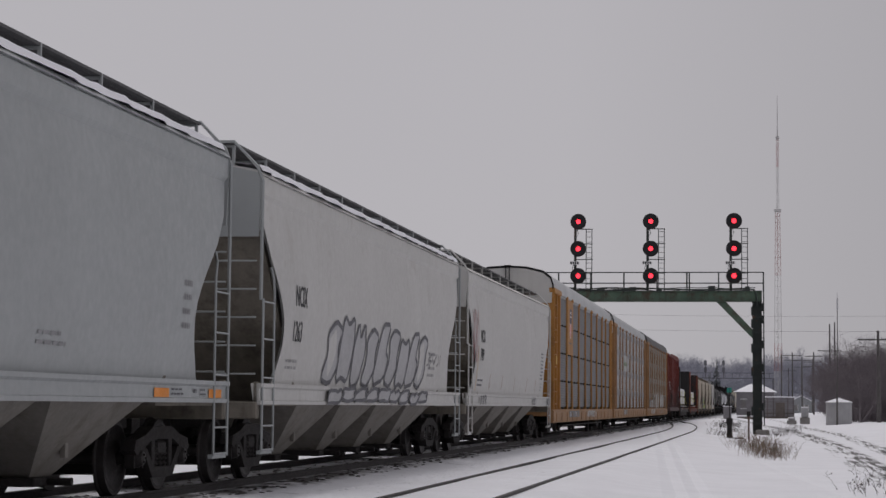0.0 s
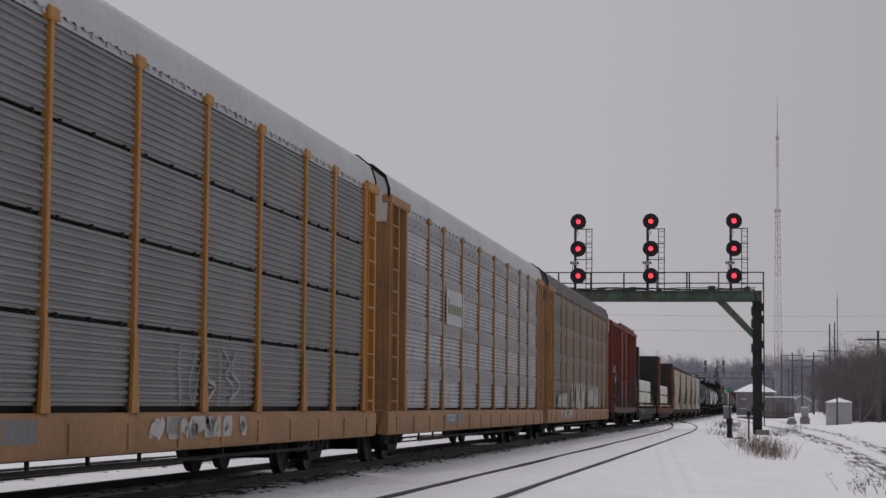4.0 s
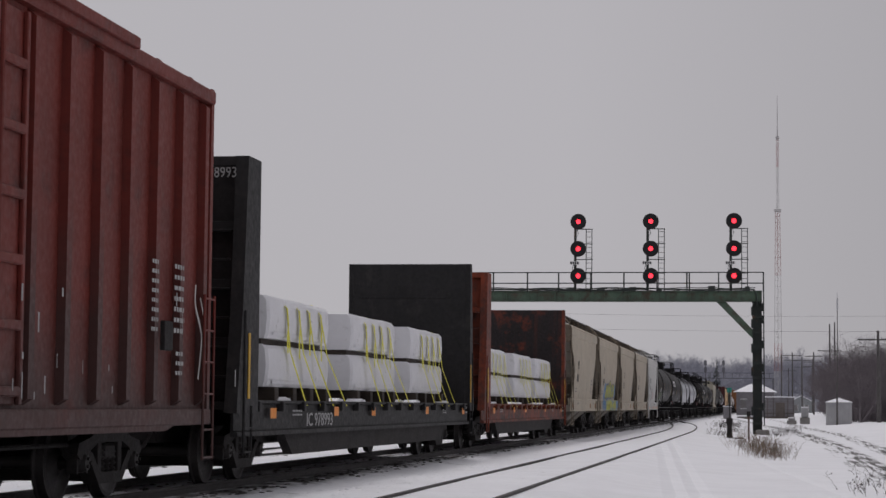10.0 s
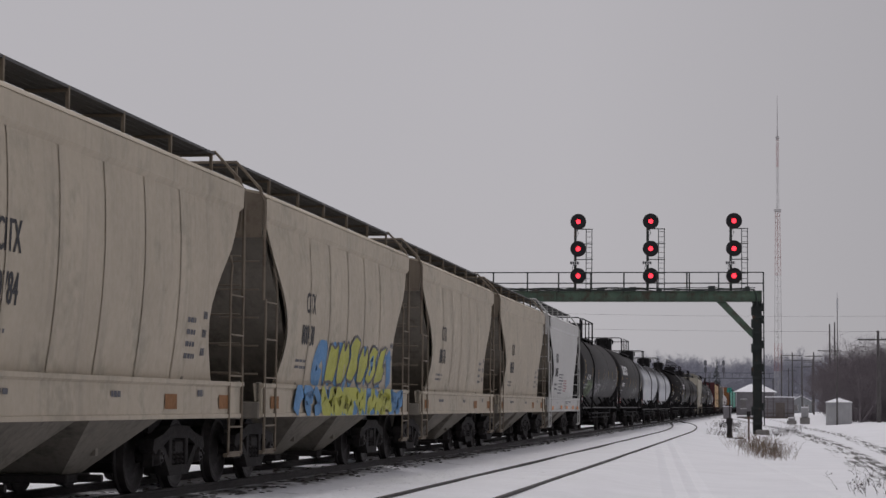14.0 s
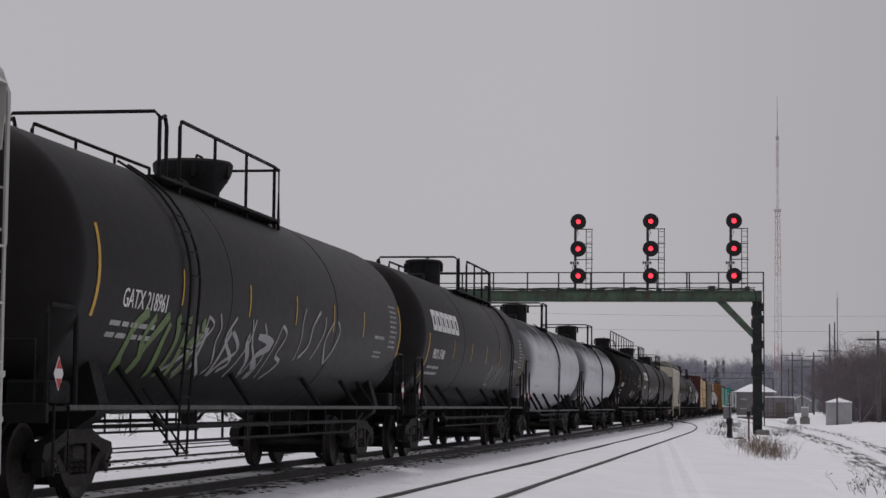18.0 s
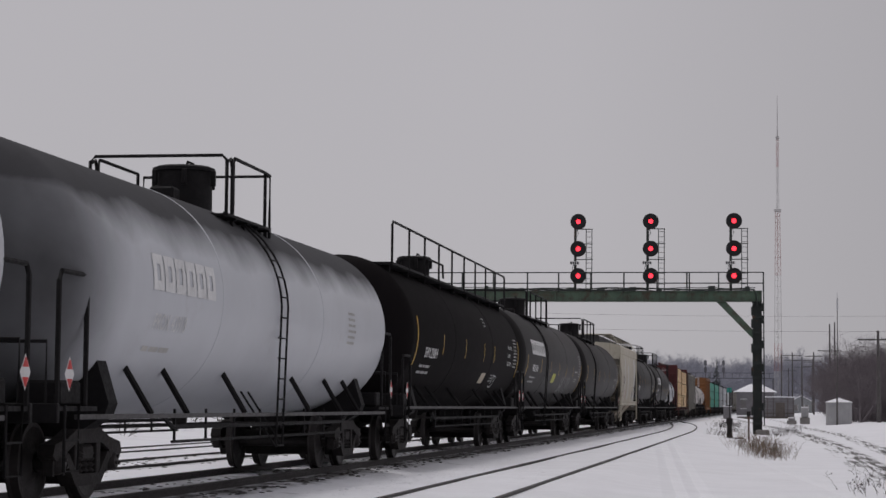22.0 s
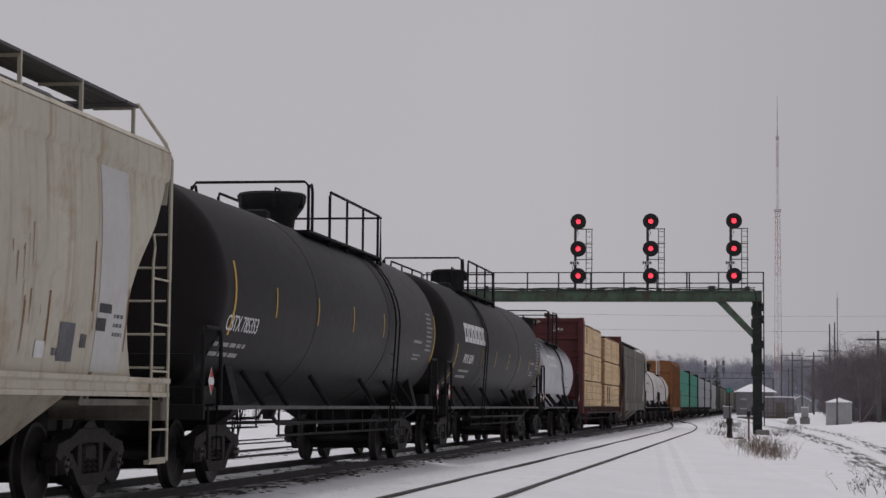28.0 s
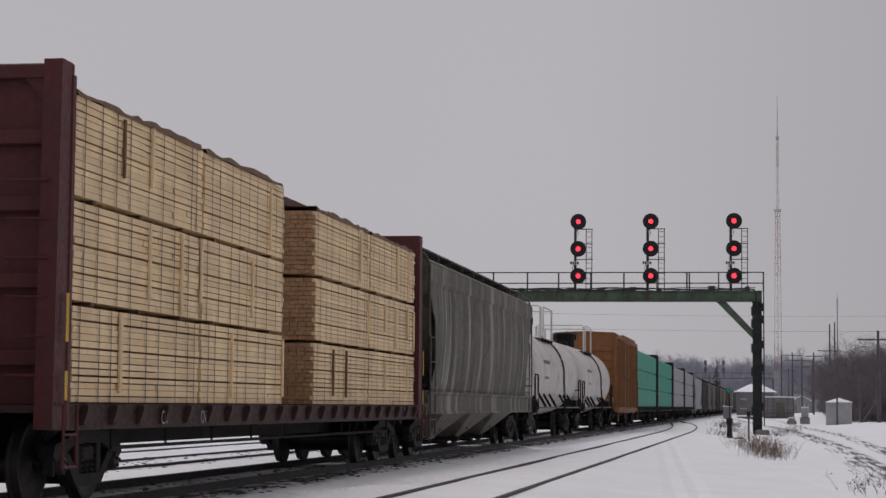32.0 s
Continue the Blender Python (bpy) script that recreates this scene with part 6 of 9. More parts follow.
def head_soot(tank_obj, half, crown):
    """Soot that has settled on the ends and the crown of a white tank: a second coat with ragged edges."""
    base = tank_obj.data.materials[0]
    m = base.copy()
    m.name = "sooted_white_tank_paint_%d" % int(half * 100)
    n, l = m.node_tree.nodes, m.node_tree.links
    bs = n["Principled BSDF"]
    src = bs.inputs["Base Color"].links[0].from_socket
    tc, sep, no = n.new("ShaderNodeTexCoord"), n.new("ShaderNodeSeparateXYZ"), n.new("ShaderNodeTexNoise")
    no.inputs["Scale"].default_value, no.inputs["Detail"].default_value = 0.9, 6.0
    l.new(tc.outputs["Object"], sep.inputs["Vector"])
    l.new(tc.outputs["Object"], no.inputs["Vector"])
    a = n.new("ShaderNodeMath")
    a.operation = "MULTIPLY_ADD"
    l.new(no.outputs["Fac"], a.inputs[0])
    a.inputs[1].default_value = -0.9
    l.new(sep.outputs["X"], a.inputs[2])
    r = n.new("ShaderNodeMapRange")
    r.inputs["From Min"].default_value, r.inputs["From Max"].default_value = -half - 0.5, -half + 1.7
    r.inputs["To Min"].default_value, r.inputs["To Max"].default_value = 0.93, 0.0
    l.new(a.outputs["Value"], r.inputs["Value"])
    b = n.new("ShaderNodeMath")
    b.operation = "MULTIPLY_ADD"
    l.new(no.outputs["Fac"], b.inputs[0])
    b.inputs[1].default_value = 0.5
    l.new(sep.outputs["Z"], b.inputs[2])
    r2 = n.new("ShaderNodeMapRange")
    r2.inputs["From Min"].default_value, r2.inputs["From Max"].default_value = crown - 0.85, crown - 0.30
    r2.inputs["To Min"].default_value, r2.inputs["To Max"].default_value = 0.0, 0.9
    l.new(b.outputs["Value"], r2.inputs["Value"])
    mx = n.new("ShaderNodeMath")
    mx.operation = "MAXIMUM"
    l.new(r.outputs["Result"], mx.inputs[0])
    l.new(r2.outputs["Result"], mx.inputs[1])
    x = n.new("ShaderNodeMix")
    x.data_type = "RGBA"
    x.inputs["B"].default_value = (0.030, 0.028, 0.030, 1)
    l.new(mx.outputs["Value"], x.inputs["Factor"])
    l.new(src, x.inputs["A"])
    l.new(x.outputs["Result"], bs.inputs["Base Color"])
    # soot is matt: it takes the paint's gloss away
    dull, matt = n.new("ShaderNodeMapRange"), n.new("ShaderNodeMapRange")
    dull.inputs["To Min"].default_value, dull.inputs["To Max"].default_value = 0.35, 0.02
    matt.inputs["To Min"].default_value, matt.inputs["To Max"].default_value = 0.4, 0.95
    l.new(mx.outputs["Value"], dull.inputs["Value"])
    l.new(mx.outputs["Value"], matt.inputs["Value"])
    l.new(dull.outputs["Result"], bs.inputs["Specular IOR Level"])
    l.new(matt.outputs["Result"], bs.inputs["Roughness"])
    tank_obj.data.materials[0] = m


def rust_edge(car, half, side, mat):
    """Rust that runs along the cut edge of a side sheet."""
    g = Geo()
    rows = []
    for k in range(13):
        z = 1.5 + k * 0.18
        e = float(np.interp(z, EDGE_Z, EDGE_X))
        rows.append([(-half + e + 0.02, side(0, z) - 0.008, z), (-half + e + 0.10 + 0.10 * math.sin(k * 1.7) ** 2, side(0, z) - 0.008, z)])
    part("rust_streak", g.grid(rows), mat, car, "rust along the sheet's edge")


def build_hoppers():
    g1 = "pale covered hoppers at the head"
    car, half, side = hopper(-231.2, -211.2, GREY_PAINT, "pale blue-grey covered hopper car with snow on its roof", g1, 4, snow=True, frame_mat=GREY_PAINT, slope=SLOPE_SHEET, sill_low=1.14, chute_mat=CHUTE_GREY, eave=4.42, chord=4.08, walk_z=4.89)
    reflectors(car, [(half - 3.3, 1.20), (half - 0.95, 1.20), (-half + 2, 1.20)], FLAT(1.582), None, 0.6, 0.11)
    stencil(car, [(half - 2.1, 1.95, 0.35, 0.7, 4), (half - 7, 1.65, 0.9, 0.2, 2)], SPRAY_GREY, side, 2)
    stencil(car, [(half - 2.6, 1.2, 0.6, 0.11, 2), (half - 1.65, 1.19, 0.2, 0.12, 1), (half - 1.35, 1.2, 0.3, 0.11, 2)], SPRAY_DARK, FLAT(1.582), 3)

    car, half, side = hopper(-209.5, -190.6, WHITE_PAINT, "white covered hopper car with outlined graffiti on its side", g1, 4, snow=True, frame_mat=GREY_PAINT, sill_low=1.12, chute_mat=CHUTE_GREY, eave=4.40, chord=4.06, walk_z=4.86)
    lettering(car, "NCIX", -half + 2.15, 2.62, 0.33, MARK_BLACK, side, 0.7, 0.02)
    lettering(car, "1263", -half + 2.05, 2.08, 0.33, MARK_BLACK, side, 0.7, 0.02)
    block_tag(car, -half + 4.3, half - 4.7, 1.43, 2.62, SPRAY_SILVER, SPRAY_DARK, side, 4, 9, 0.085, 0.3)
    block_tag(car, -half + 4.2, half - 4.9, 1.14, 1.40, SPRAY_SILVER, SPRAY_DARK, FLAT(1.618), 6, 9, 0.06, 0.3)
    graffiti(car, half - 4.4, half - 2.6, 1.95, 2.25, SPRAY_DARK, side, 5, 6, 0.03)
    stencil(car, [(-half + 1.8, 1.6, 0.9, 0.2, 2), (half - 4.2, 1.65, 1.1, 0.6, 4)], MARK_GREY, side, 7)

    car, half, side = hopper(-189.3, -170.3, WHITE_PAINT, "white covered hopper car with small tags along its sill", g1, 4, frame_mat=WHITE_PAINT, sill_low=1.12, chute_mat=CHUTE_GREY, eave=4.40, chord=4.06, walk_z=4.86)
    lettering(car, "NCIX", -half + 2.35, 2.72, 0.33, MARK_BLACK, side, 0.7, 0.02)
    lettering(car, "7499", -half + 2.35, 2.25, 0.33, MARK_BLACK, side, 0.7, 0.02)
    stencil(car, [(-half + 2.2, 1.55, 1.2, 0.24, 2), (half - 2.7, 1.9, 0.75, 0.9, 8), (half - 2.4, 1.55, 0.3, 0.3, 3)], SPRAY_DARK, side, 8)
    graffiti(car, -half + 0.9, -half + 2.0, 2.2, 3.5, SPRAY_RED, side, 9, 6, 0.04)
    for x in (-half + 1.6, half - 6.0, half - 1.8):
        graffiti(car, x + 0.4, x + 1.5, 1.15, 1.38, SPRAY_DARK, FLAT(1.614), int(x * 10), 6, 0.055)
    stripes(car, side, [-half + 4.5, -half + 7.0, -half + 9.8, half - 6.2, half - 3.8], 1.55, 1.95, RUST_STREAK, 0.045)
    stripes(car, side, [-half + 1.95], 1.5, 2.6, MARK_YELLOW, 0.06)

    g2 = "weathered tan hoppers"
    tans = [(-14.9, -3.1, "CITX", "800784"), (-2.0, 9.9, "CITX", "800438"), (11.4, 22.8, "CITX", "800576"), (24.0, 35.4, "CITX", "800584")]
    for k, (a, b, w, num) in enumerate(tans):
        label = "weathered tan-grey covered hopper car, streaked with dirt"
        if k == 1:
            label = "weathered tan-grey covered hopper with blue and lime graffiti"
        car, half, side = hopper(a, b, TAN_PAINT, label, g2, 2, frame_mat=TAN_FRAME_DARK, seams=5, walk_z=4.58, eave=4.10, cut=1.05)
        lettering(car, w, -half + 2.75, 2.55, 0.33, MARK_BLACK, side, 0.62, 0.02)
        lettering(car, num, -half + 2.55, 2.05, 0.33, MARK_BLACK, side, 0.62, 0.02)
        stencil(car, [(-half + 2.3, 1.62, 0.9, 0.2, 2), (half - 2.6, 1.6, 0.5, 0.6, 4), (half - 1.9, 1.6, 0.25, 0.7, 3)], SPRAY_DARK, side, 20 + k)
        reflectors(car, [(-half + 0.5, 1.06), (half - 1.2, 1.06), (half - 3.6, 1.06)], FLAT_SIDE, RUST_STREAK, 0.5, 0.18)
        stencil(car, [(-half + 2.4, 1.12, 0.9, 0.14, 1), (0.3, 1.1, 0.4, 0.16, 1), (half - 2.2, 1.1, 0.3, 0.2, 1)], SPRAY_DARK, FLAT_SIDE, 30 + k)
        end_words(car, -half + 0.005, num[-3:], 0.2, 3.85, 0.16, MARK_BLACK)
        if k == 1:
            graffiti(car, -half + 3.6, half - 1.6, 1.45, 2.15, SPRAY_BLUE, side, 41, 12, 0.16, True)
            block_tag(car, -half + 4.4, half - 2.4, 1.45, 2.3, SPRAY_LIME, SPRAY_DARK, side, 42, 6, 0.05, 0.25, 0.006)
            graffiti(car, -half + 2.0, half - 1.0, 0.97, 1.40, SPRAY_BLUE, FLAT(1.612), 44, 16, 0.14, True)
            graffiti(car, -half + 4.0, half - 2.2, 0.97, 1.40, SPRAY_LIME, FLAT(1.614), 45, 14, 0.14, True)

    car, half, side = hopper(36.6, 48.0, WHITE_PAINT, "clean white covered hopper car with orange reflectors", "white hoppers", 2, walk_z=4.66, eave=4.14, cut=1.0, inset=0.42)
    lettering(car, "CBFX", -half + 2.5, 2.62, 0.32, MARK_BLACK, side, 0.78, 0.025)
    lettering(car, "308975", -half + 2.42, 2.13, 0.32, MARK_BLACK, side, 0.78, 0.025)
    stencil(car, [(-half + 2.5, 1.6, 1.0, 0.3, 2), (-half + 3.86, 1.5, 1.5, 0.75, 7)], SPRAY_DARK, side, 50)
    stencil(car, [(-half + 5.6, 1.6, 1.2, 0.45, 5)], SPRAY_RED, side, 51)
    reflectors(car, [(-half + 0.9, 1.0), (-half + 3.9, 1.02), (-half + 5.9, 1.02), (half - 3.2, 1.02), (half - 1.3, 1.0)], FLAT(1.612), None, 0.5, 0.12)
    stencil(car, [(-half + 5.6, 1.18, 1.2, 0.12, 2), (half - 4.4, 1.18, 0.6, 0.12, 1), (-half + 2.6, 1.15, 0.4, 0.1, 1)], SPRAY_DARK, FLAT(1.612), 52)

    car, half, side = hopper(190.9, 204.3, CREAM_PAINT, "stained cream covered hopper car with rust runs", "white hoppers", 2, walk_z=4.72, eave=4.14, sill_low=1.2, chute_mat=CHUTE_CREAM)
    lettering(car, "CSLX", -half + 2.7, 2.30, 0.40, MARK_BLACK, side, 0.62, 0.03)
    lettering(car, "215", -half + 2.45, 1.86, 0.40, MARK_BLACK, side, 0.62, 0.03)
    rust_edge(car, half, side, RUST_STREAK)
    g = Geo()
    patch(g, half - 2.55, half - 1.6, 1.46, 3.7, side, 0.005, 8)
    part("repainted_patch", g, WHITE_PAINT, car, "paler repainted strip")
    for x, z0, z1, w in ((half - 2.75, 2.1, 2.85, 0.03), (half - 2.68, 1.9, 2.3, 0.015), (half - 1.55, 1.7, 2.4, 0.025), (half - 4.05, 1.7, 2.25, 0.04), (half - 6.4, 1.6, 2.0, 0.02), (-half + 5.2, 1.7, 2.3, 0.02)):
        stripes(car, side, [x], z0, z1, RUST_STREAK, w)
    for x, z0, z1, w in ((-half + 3.9, 1.5, 3.6, 0.5), (-half + 6.1, 1.5, 3.3, 0.75)):
        g = Geo()
        patch(g, x, x + w, z0, z1, side, 0.005, 8)
        part("repainted_patch", g, WHITE_PAINT, car, "paler repainted strip")
    rnd = random.Random(64)
    for k in range(34):
        x, z = rnd.choice((-half + 3.4, -half + 5.4, half - 4.6)) + rnd.gauss(0, 0.35), rnd.uniform(1.9, 3.0)
        run = Geo()
        ln, wd = rnd.uniform(0.10, 0.6), rnd.uniform(0.004, 0.014)
        run.grid([[(x + o * (1 - 0.7 * f), side(0, z - ln * f) - 0.007, z - ln * f) for o in (-wd, wd)] for f in (0, 0.35, 0.7, 1)])
        part("rust_run", run.mesh("rust_run", RUST_STREAK, fix=False), None, car)
    for x, z, w, h, m in ((half - 3.65, 1.55, 0.45, 0.4, SPRAY_DARK), (half - 4.3, 1.57, 0.26, 0.17, MARK_WHITE), (half - 2.55, 1.9, 0.3, 0.14, MARK_BLACK), (half - 2.5, 2.1, 0.4, 0.1, MARK_BLACK)):
        g = Geo()
        patch(g, x, x + w, z, z + h, side, 0.009)
        part("data_panel", g, m, car)
    stencil(car, [(-half + 4.0, 1.55, 0.9, 0.4, 5)], SPRAY_RED, side, 63)
    stencil(car, [(-half + 1.6, 1.5, 1.0, 0.22, 2), (-half + 2.9, 1.5, 0.25, 0.25, 1), (half - 3.8, 1.5, 0.35, 0.18, 1), (half - 3.0, 1.5, 0.25, 0.35, 1), (half - 2.0, 1.8, 0.4, 0.3, 3)], SPRAY_DARK, side, 64)
    end_words(car, -half + 0.005, "CSLX", 0.1, 3.85, 0.17, MARK_BLACK)
    end_words(car, -half + 0.005, "215", 0.1, 3.62, 0.17, MARK_BLACK)

    car, half, side = hopper(284.2, 303.4, DARK_HOPPER, "sooty grey-brown covered hopper car streaked with pale runs", "dark hoppers", 3, walk_z=4.62, eave=4.2, seams=8, cut=0.7)
    stripes(car, side, [-half + 2.2, -half + 2.9, half - 2.2], 1.6, 3.7, SPRAY_GREY, 0.10)
    for k in range(12):
        a = 478.5 + k * 19.8
        hopper(a, a + 18.4, DARK_HOPPER if k % 3 else STEEL_DARK, "dark sooty covered hopper car far down the train", "dark hoppers", 3, walk_z=4.55, eave=4.1)
    hopper(455.0, 476.0, GREY_PAINT, "grey covered hopper car behind the lumber cars", "dark hoppers", 3, walk_z=4.62, eave=4.15)


def tank_marks(car, side, half, zc, name_x, name_z, num, num_x, num_z, stripe_xs, stripe_z, head_top, seed, mat=None):
    """Owner's mark, number, small print and reflective stripes of a black tank car, at heights over the rail."""
    for x in (-half + 0.95, half - 0.75):
        g = Geo()
        patch(g, x, x + 0.09, head_top - 1.0, head_top, side, 0.007, 8)
        part("reflective_stripe", g, MARK_YELLOW, car, "yellow reflective stripe")
    stripes(car, side, [-half + x for x in stripe_xs], stripe_z, stripe_z + 0.44, w=0.06)
    if name_x:
        owner_mark(car, side, -half + name_x, name_z, 3.75, 0.45, MARK_WHITE)
    if num:
        lettering(car, num, -half + num_x, num_z, 0.22, MARK_WHITE, side, 0.95, 0.012)
        stencil(car, [(-half + num_x - 0.2, num_z - 0.42, 1.7, 0.26, 2)], MARK_GREY, side, seed)
    stencil(car, [(half - 1.75, zc - 0.45, 0.75, 0.85, 9)], MARK_GREY, side, seed + 1)
    if mat:
        return
    stencil(car, [(half - 3.2, zc - 0.35, 1.1, 0.14, 1), (half - 3.0, zc - 0.65, 0.9, 0.16, 2)], MARK_GREY, side, seed + 2)


def build_tanks():
    gb, gw = "black tank cars", "white tank cars"
    car, half, side, zc = tank_car(49.6, 68.9, TANK_BLACK, "black tank car with pale graffiti along its flank", 1.62, 4.22, gb, fit=(5.0, 5.9, 11.4, 10.4, 4.5), dome_r=0.58)
    tank_marks(car, side, half, zc, 0, 0, "GATX 218961", 1.9, 2.20, (4.15, 7.4, 10.2, 12.9, 15.4), 2.32, 3.05, 74)
    graffiti(car, -half + 2.6, -half + 5.4, 1.45, 2.2, SPRAY_GREEN, side, 71, 7, 0.07, True)
    graffiti(car, -half + 5.0, -half + 10.0, 1.5, 2.3, MARK_GREY, side, 72, 9, 0.05)
    graffiti(car, -half + 10.6, -half + 13.6, 1.8, 2.6, MARK_GREY, side, 73, 5, 0.06)
    graffiti(car, -half + 4.6, -half + 9.0, 1.5, 2.1, SPRAY_GREY, side, 79, 6, 0.10)

    plan = [(71.3, 89.6, 4.22, "PROX 37480", (8.6, 10.2, 14.8, 9.54, 14.9), 1.5, 2.74, 1.7, 2.14, (4.5, 7.35, 10.0, 12.6), 2.19, 2.66, 75),
            (149.7, 169.0, 4.24, "PROX 34741", (5.3, 6.5, 11.7, 10.7, 6.1), 2.2, 2.72, 2.53, 2.20, (4.9, 7.8, 10.6, 13.2, 15.8), 2.18, 2.66, 76),
            (170.9, 189.6, 4.22, "", (4.7, 5.5, 10.9, 9.2, 4.3), 0, 0, 0, 0, (3.9, 6.9, 9.8, 12.6), 2.25, 2.8, 77),
            (206.3, 224.2, 4.26, "CBTX 785353", (7.8, 9.5, 14.3, 8.64, 12.9), 0, 0, 0.75, 2.11, (3.3, 6.1, 8.9, 11.7), 2.38, 3.05, 86),
            (226.3, 245.0, 4.25, "PROX 36584", (5.3, 6.45, 11.6, 10.6, 5.6), 2.1, 2.64, 2.25, 2.14, (5.2, 7.9, 10.6, 13.2, 15.6), 2.13, 2.56, 78)]
    for a, b, top, num, fit, nx, nz, ux, uz, sx, sz, ht, sd in plan:
        label = "black tank car with white owner's mark and yellow stripes" if nx else ("black tank car with white reporting marks" if num else "black tank car dulled by dust, with faint markings")
        car, half, side, zc = tank_car(a, b, TANK_BLACK, label, 1.60, top, gb, fit=fit, dome_r=0.58 if 200 < a < 220 else 0.5)
        tank_marks(car, side, half, zc, nx, nz, num, ux, uz, sx, sz, ht, sd)
        if a < 160:
            graffiti(car, half - 7.5, half - 4.5, 1.6, 2.2, MARK_GREY, side, sd + 5, 8, 0.045)
        if 140 < a < 160:
            g = Geo()
            patch(g, -half + 8.8, -half + 9.75, 1.92, 2.22, side, 0.008, 2)
            part("paper_notice", g, SPRAY_LIME, car, "pasted pale yellow notice")
        if 170 < a < 200 or a > 200:
            g = Geo()
            rnd = random.Random(int(a))
            x = -half + 5.0
            rows = []
            while x < half - 0.8:
                y = -rnd.uniform(0.0, 0.25)
                rows.append([(x, y - 0.25 - rnd.uniform(0, 0.08), zc + math.sqrt(1.6 ** 2 - (y - 0.3) ** 2) - 0.01), (x, y, top + 0.02 + rnd.uniform(0, 0.02)), (x, 0.35, top - 0.04)])
                x += 0.4
            part("snow_crust", g.grid(rows), SNOW, car, "thin strip of snow along the crown")

    car, half, side, zc = tank_car(130.0, 148.4, TANK_JET, "large black tank car with a long railed roof walk", 1.60, 4.20, gb, long_walk=True, fit=(5, 6, 12, 9.4, 10.5), dome_r=0.45)
    tank_marks(car, side, half, zc, 0, 0, "SHPX 220814", 2.1, 2.14, (4.4, 7.8, 11.0, 12.95), 2.25, 2.95, 85, TANK_JET)
    for k, word in enumerate(("NON ODORIZED", "LIQUEFIED", "PETROLEUM GAS")):
        lettering(car, word, -half + 15.75, 2.68 - k * 0.22, 0.10, MARK_WHITE, side, 0.85)
    stencil(car, [(-half + 11.5, 3.1, 0.5, 0.26, 3), (-half + 13.2, 1.72, 0.9, 0.22, 3)], MARK_GREY, side, 87)
    g = Geo()
    patch(g, -half + 11.45, -half + 12.2, 1.70, 1.96, side, 0.008, 2)
    part("paper_notice", g, TAN_PAINT, car, "pasted tan paper notice")
    g = Geo()
    for za, zb, xa, xb in ((1.62, 1.64, 13.9, 14.35), (1.9, 1.92, 13.9, 14.35), (1.62, 1.92, 13.9, 13.94), (1.62, 1.92, 14.31, 14.35)):
        patch(g, -half + xa, -half + xb, za, zb, side, 0.008, 2)
    part("stencil_box", g, MARK_WHITE, car, "white outlined test-date box")

    for a, b, num, fit in ((91.0, 108.4, "PROX 43900", (8.4, 8.7, 10.2, 9.7, 9.0)), (110.1, 127.8, "PROX 43918", (7.95, 8.3, 10.5, 9.5, 9.2))):
        car, half, side, zc = tank_car(a, b, TANK_WHITE, "white tank car with sooted black end and crown", 1.55, 4.06, gw, fit=fit, dome_r=0.50, hand_top=2.48, sill_z=0.95)
        head_soot([o for o in car.children if o.name.split(".")[0] == "tank"][0], half, 4.06)
        owner_mark(car, side, -half + 2.85, 2.46, 2.75, 0.43, MARK_WHITE)
        lettering(car, num, -half + 3.05, 2.0, 0.20, MARK_WHITE, side, 0.9)
        stencil(car, [(half - 4.0, zc - 0.4, 0.7, 0.6, 6), (-half + 3.0, zc - 0.85, 1.4, 0.14, 1)], SPRAY_PALE, side, 90 + int(a))
    car, half, side, zc = tank_car(246.3, 258.7, TANK_GREYED, "short soiled white tank car with a pale owner's mark", 1.38, 3.66, gw, fit=(6.3, 7.9, 9.5, 7.7, 7.5), dome_r=0.56, rail_up=0.86, hand_top=2.42)
    head_soot([o for o in car.children if o.name.split(".")[0] == "tank"][0], half, 3.75)
    owner_mark(car, side, -half + 3.6, 2.48, 2.6, 0.40, MARK_WHITE)
    lettering(car, "PROX 77281", -half + 3.55, 2.12, 0.18, MARK_WHITE, side, 0.85)
    for a, b in ((305.4, 320.6), (322.4, 337.6)):
        car, half, side, zc = tank_car(a, b, TANK_DUSTY, "dusty white tank car with dark runs down its flanks", 1.46, 3.72, gw, fit=(5.5, 6.5, 9.5, 7.0, 9.0), rail_up=0.85, rail_mat=TANK_DUSTY)
        stencil(car, [(-half + 3.0, zc + 0.1, 2.2, 0.3, 1), (-half + 3.2, zc - 0.35, 1.6, 0.2, 1)], SPRAY_DARK, side, 95)


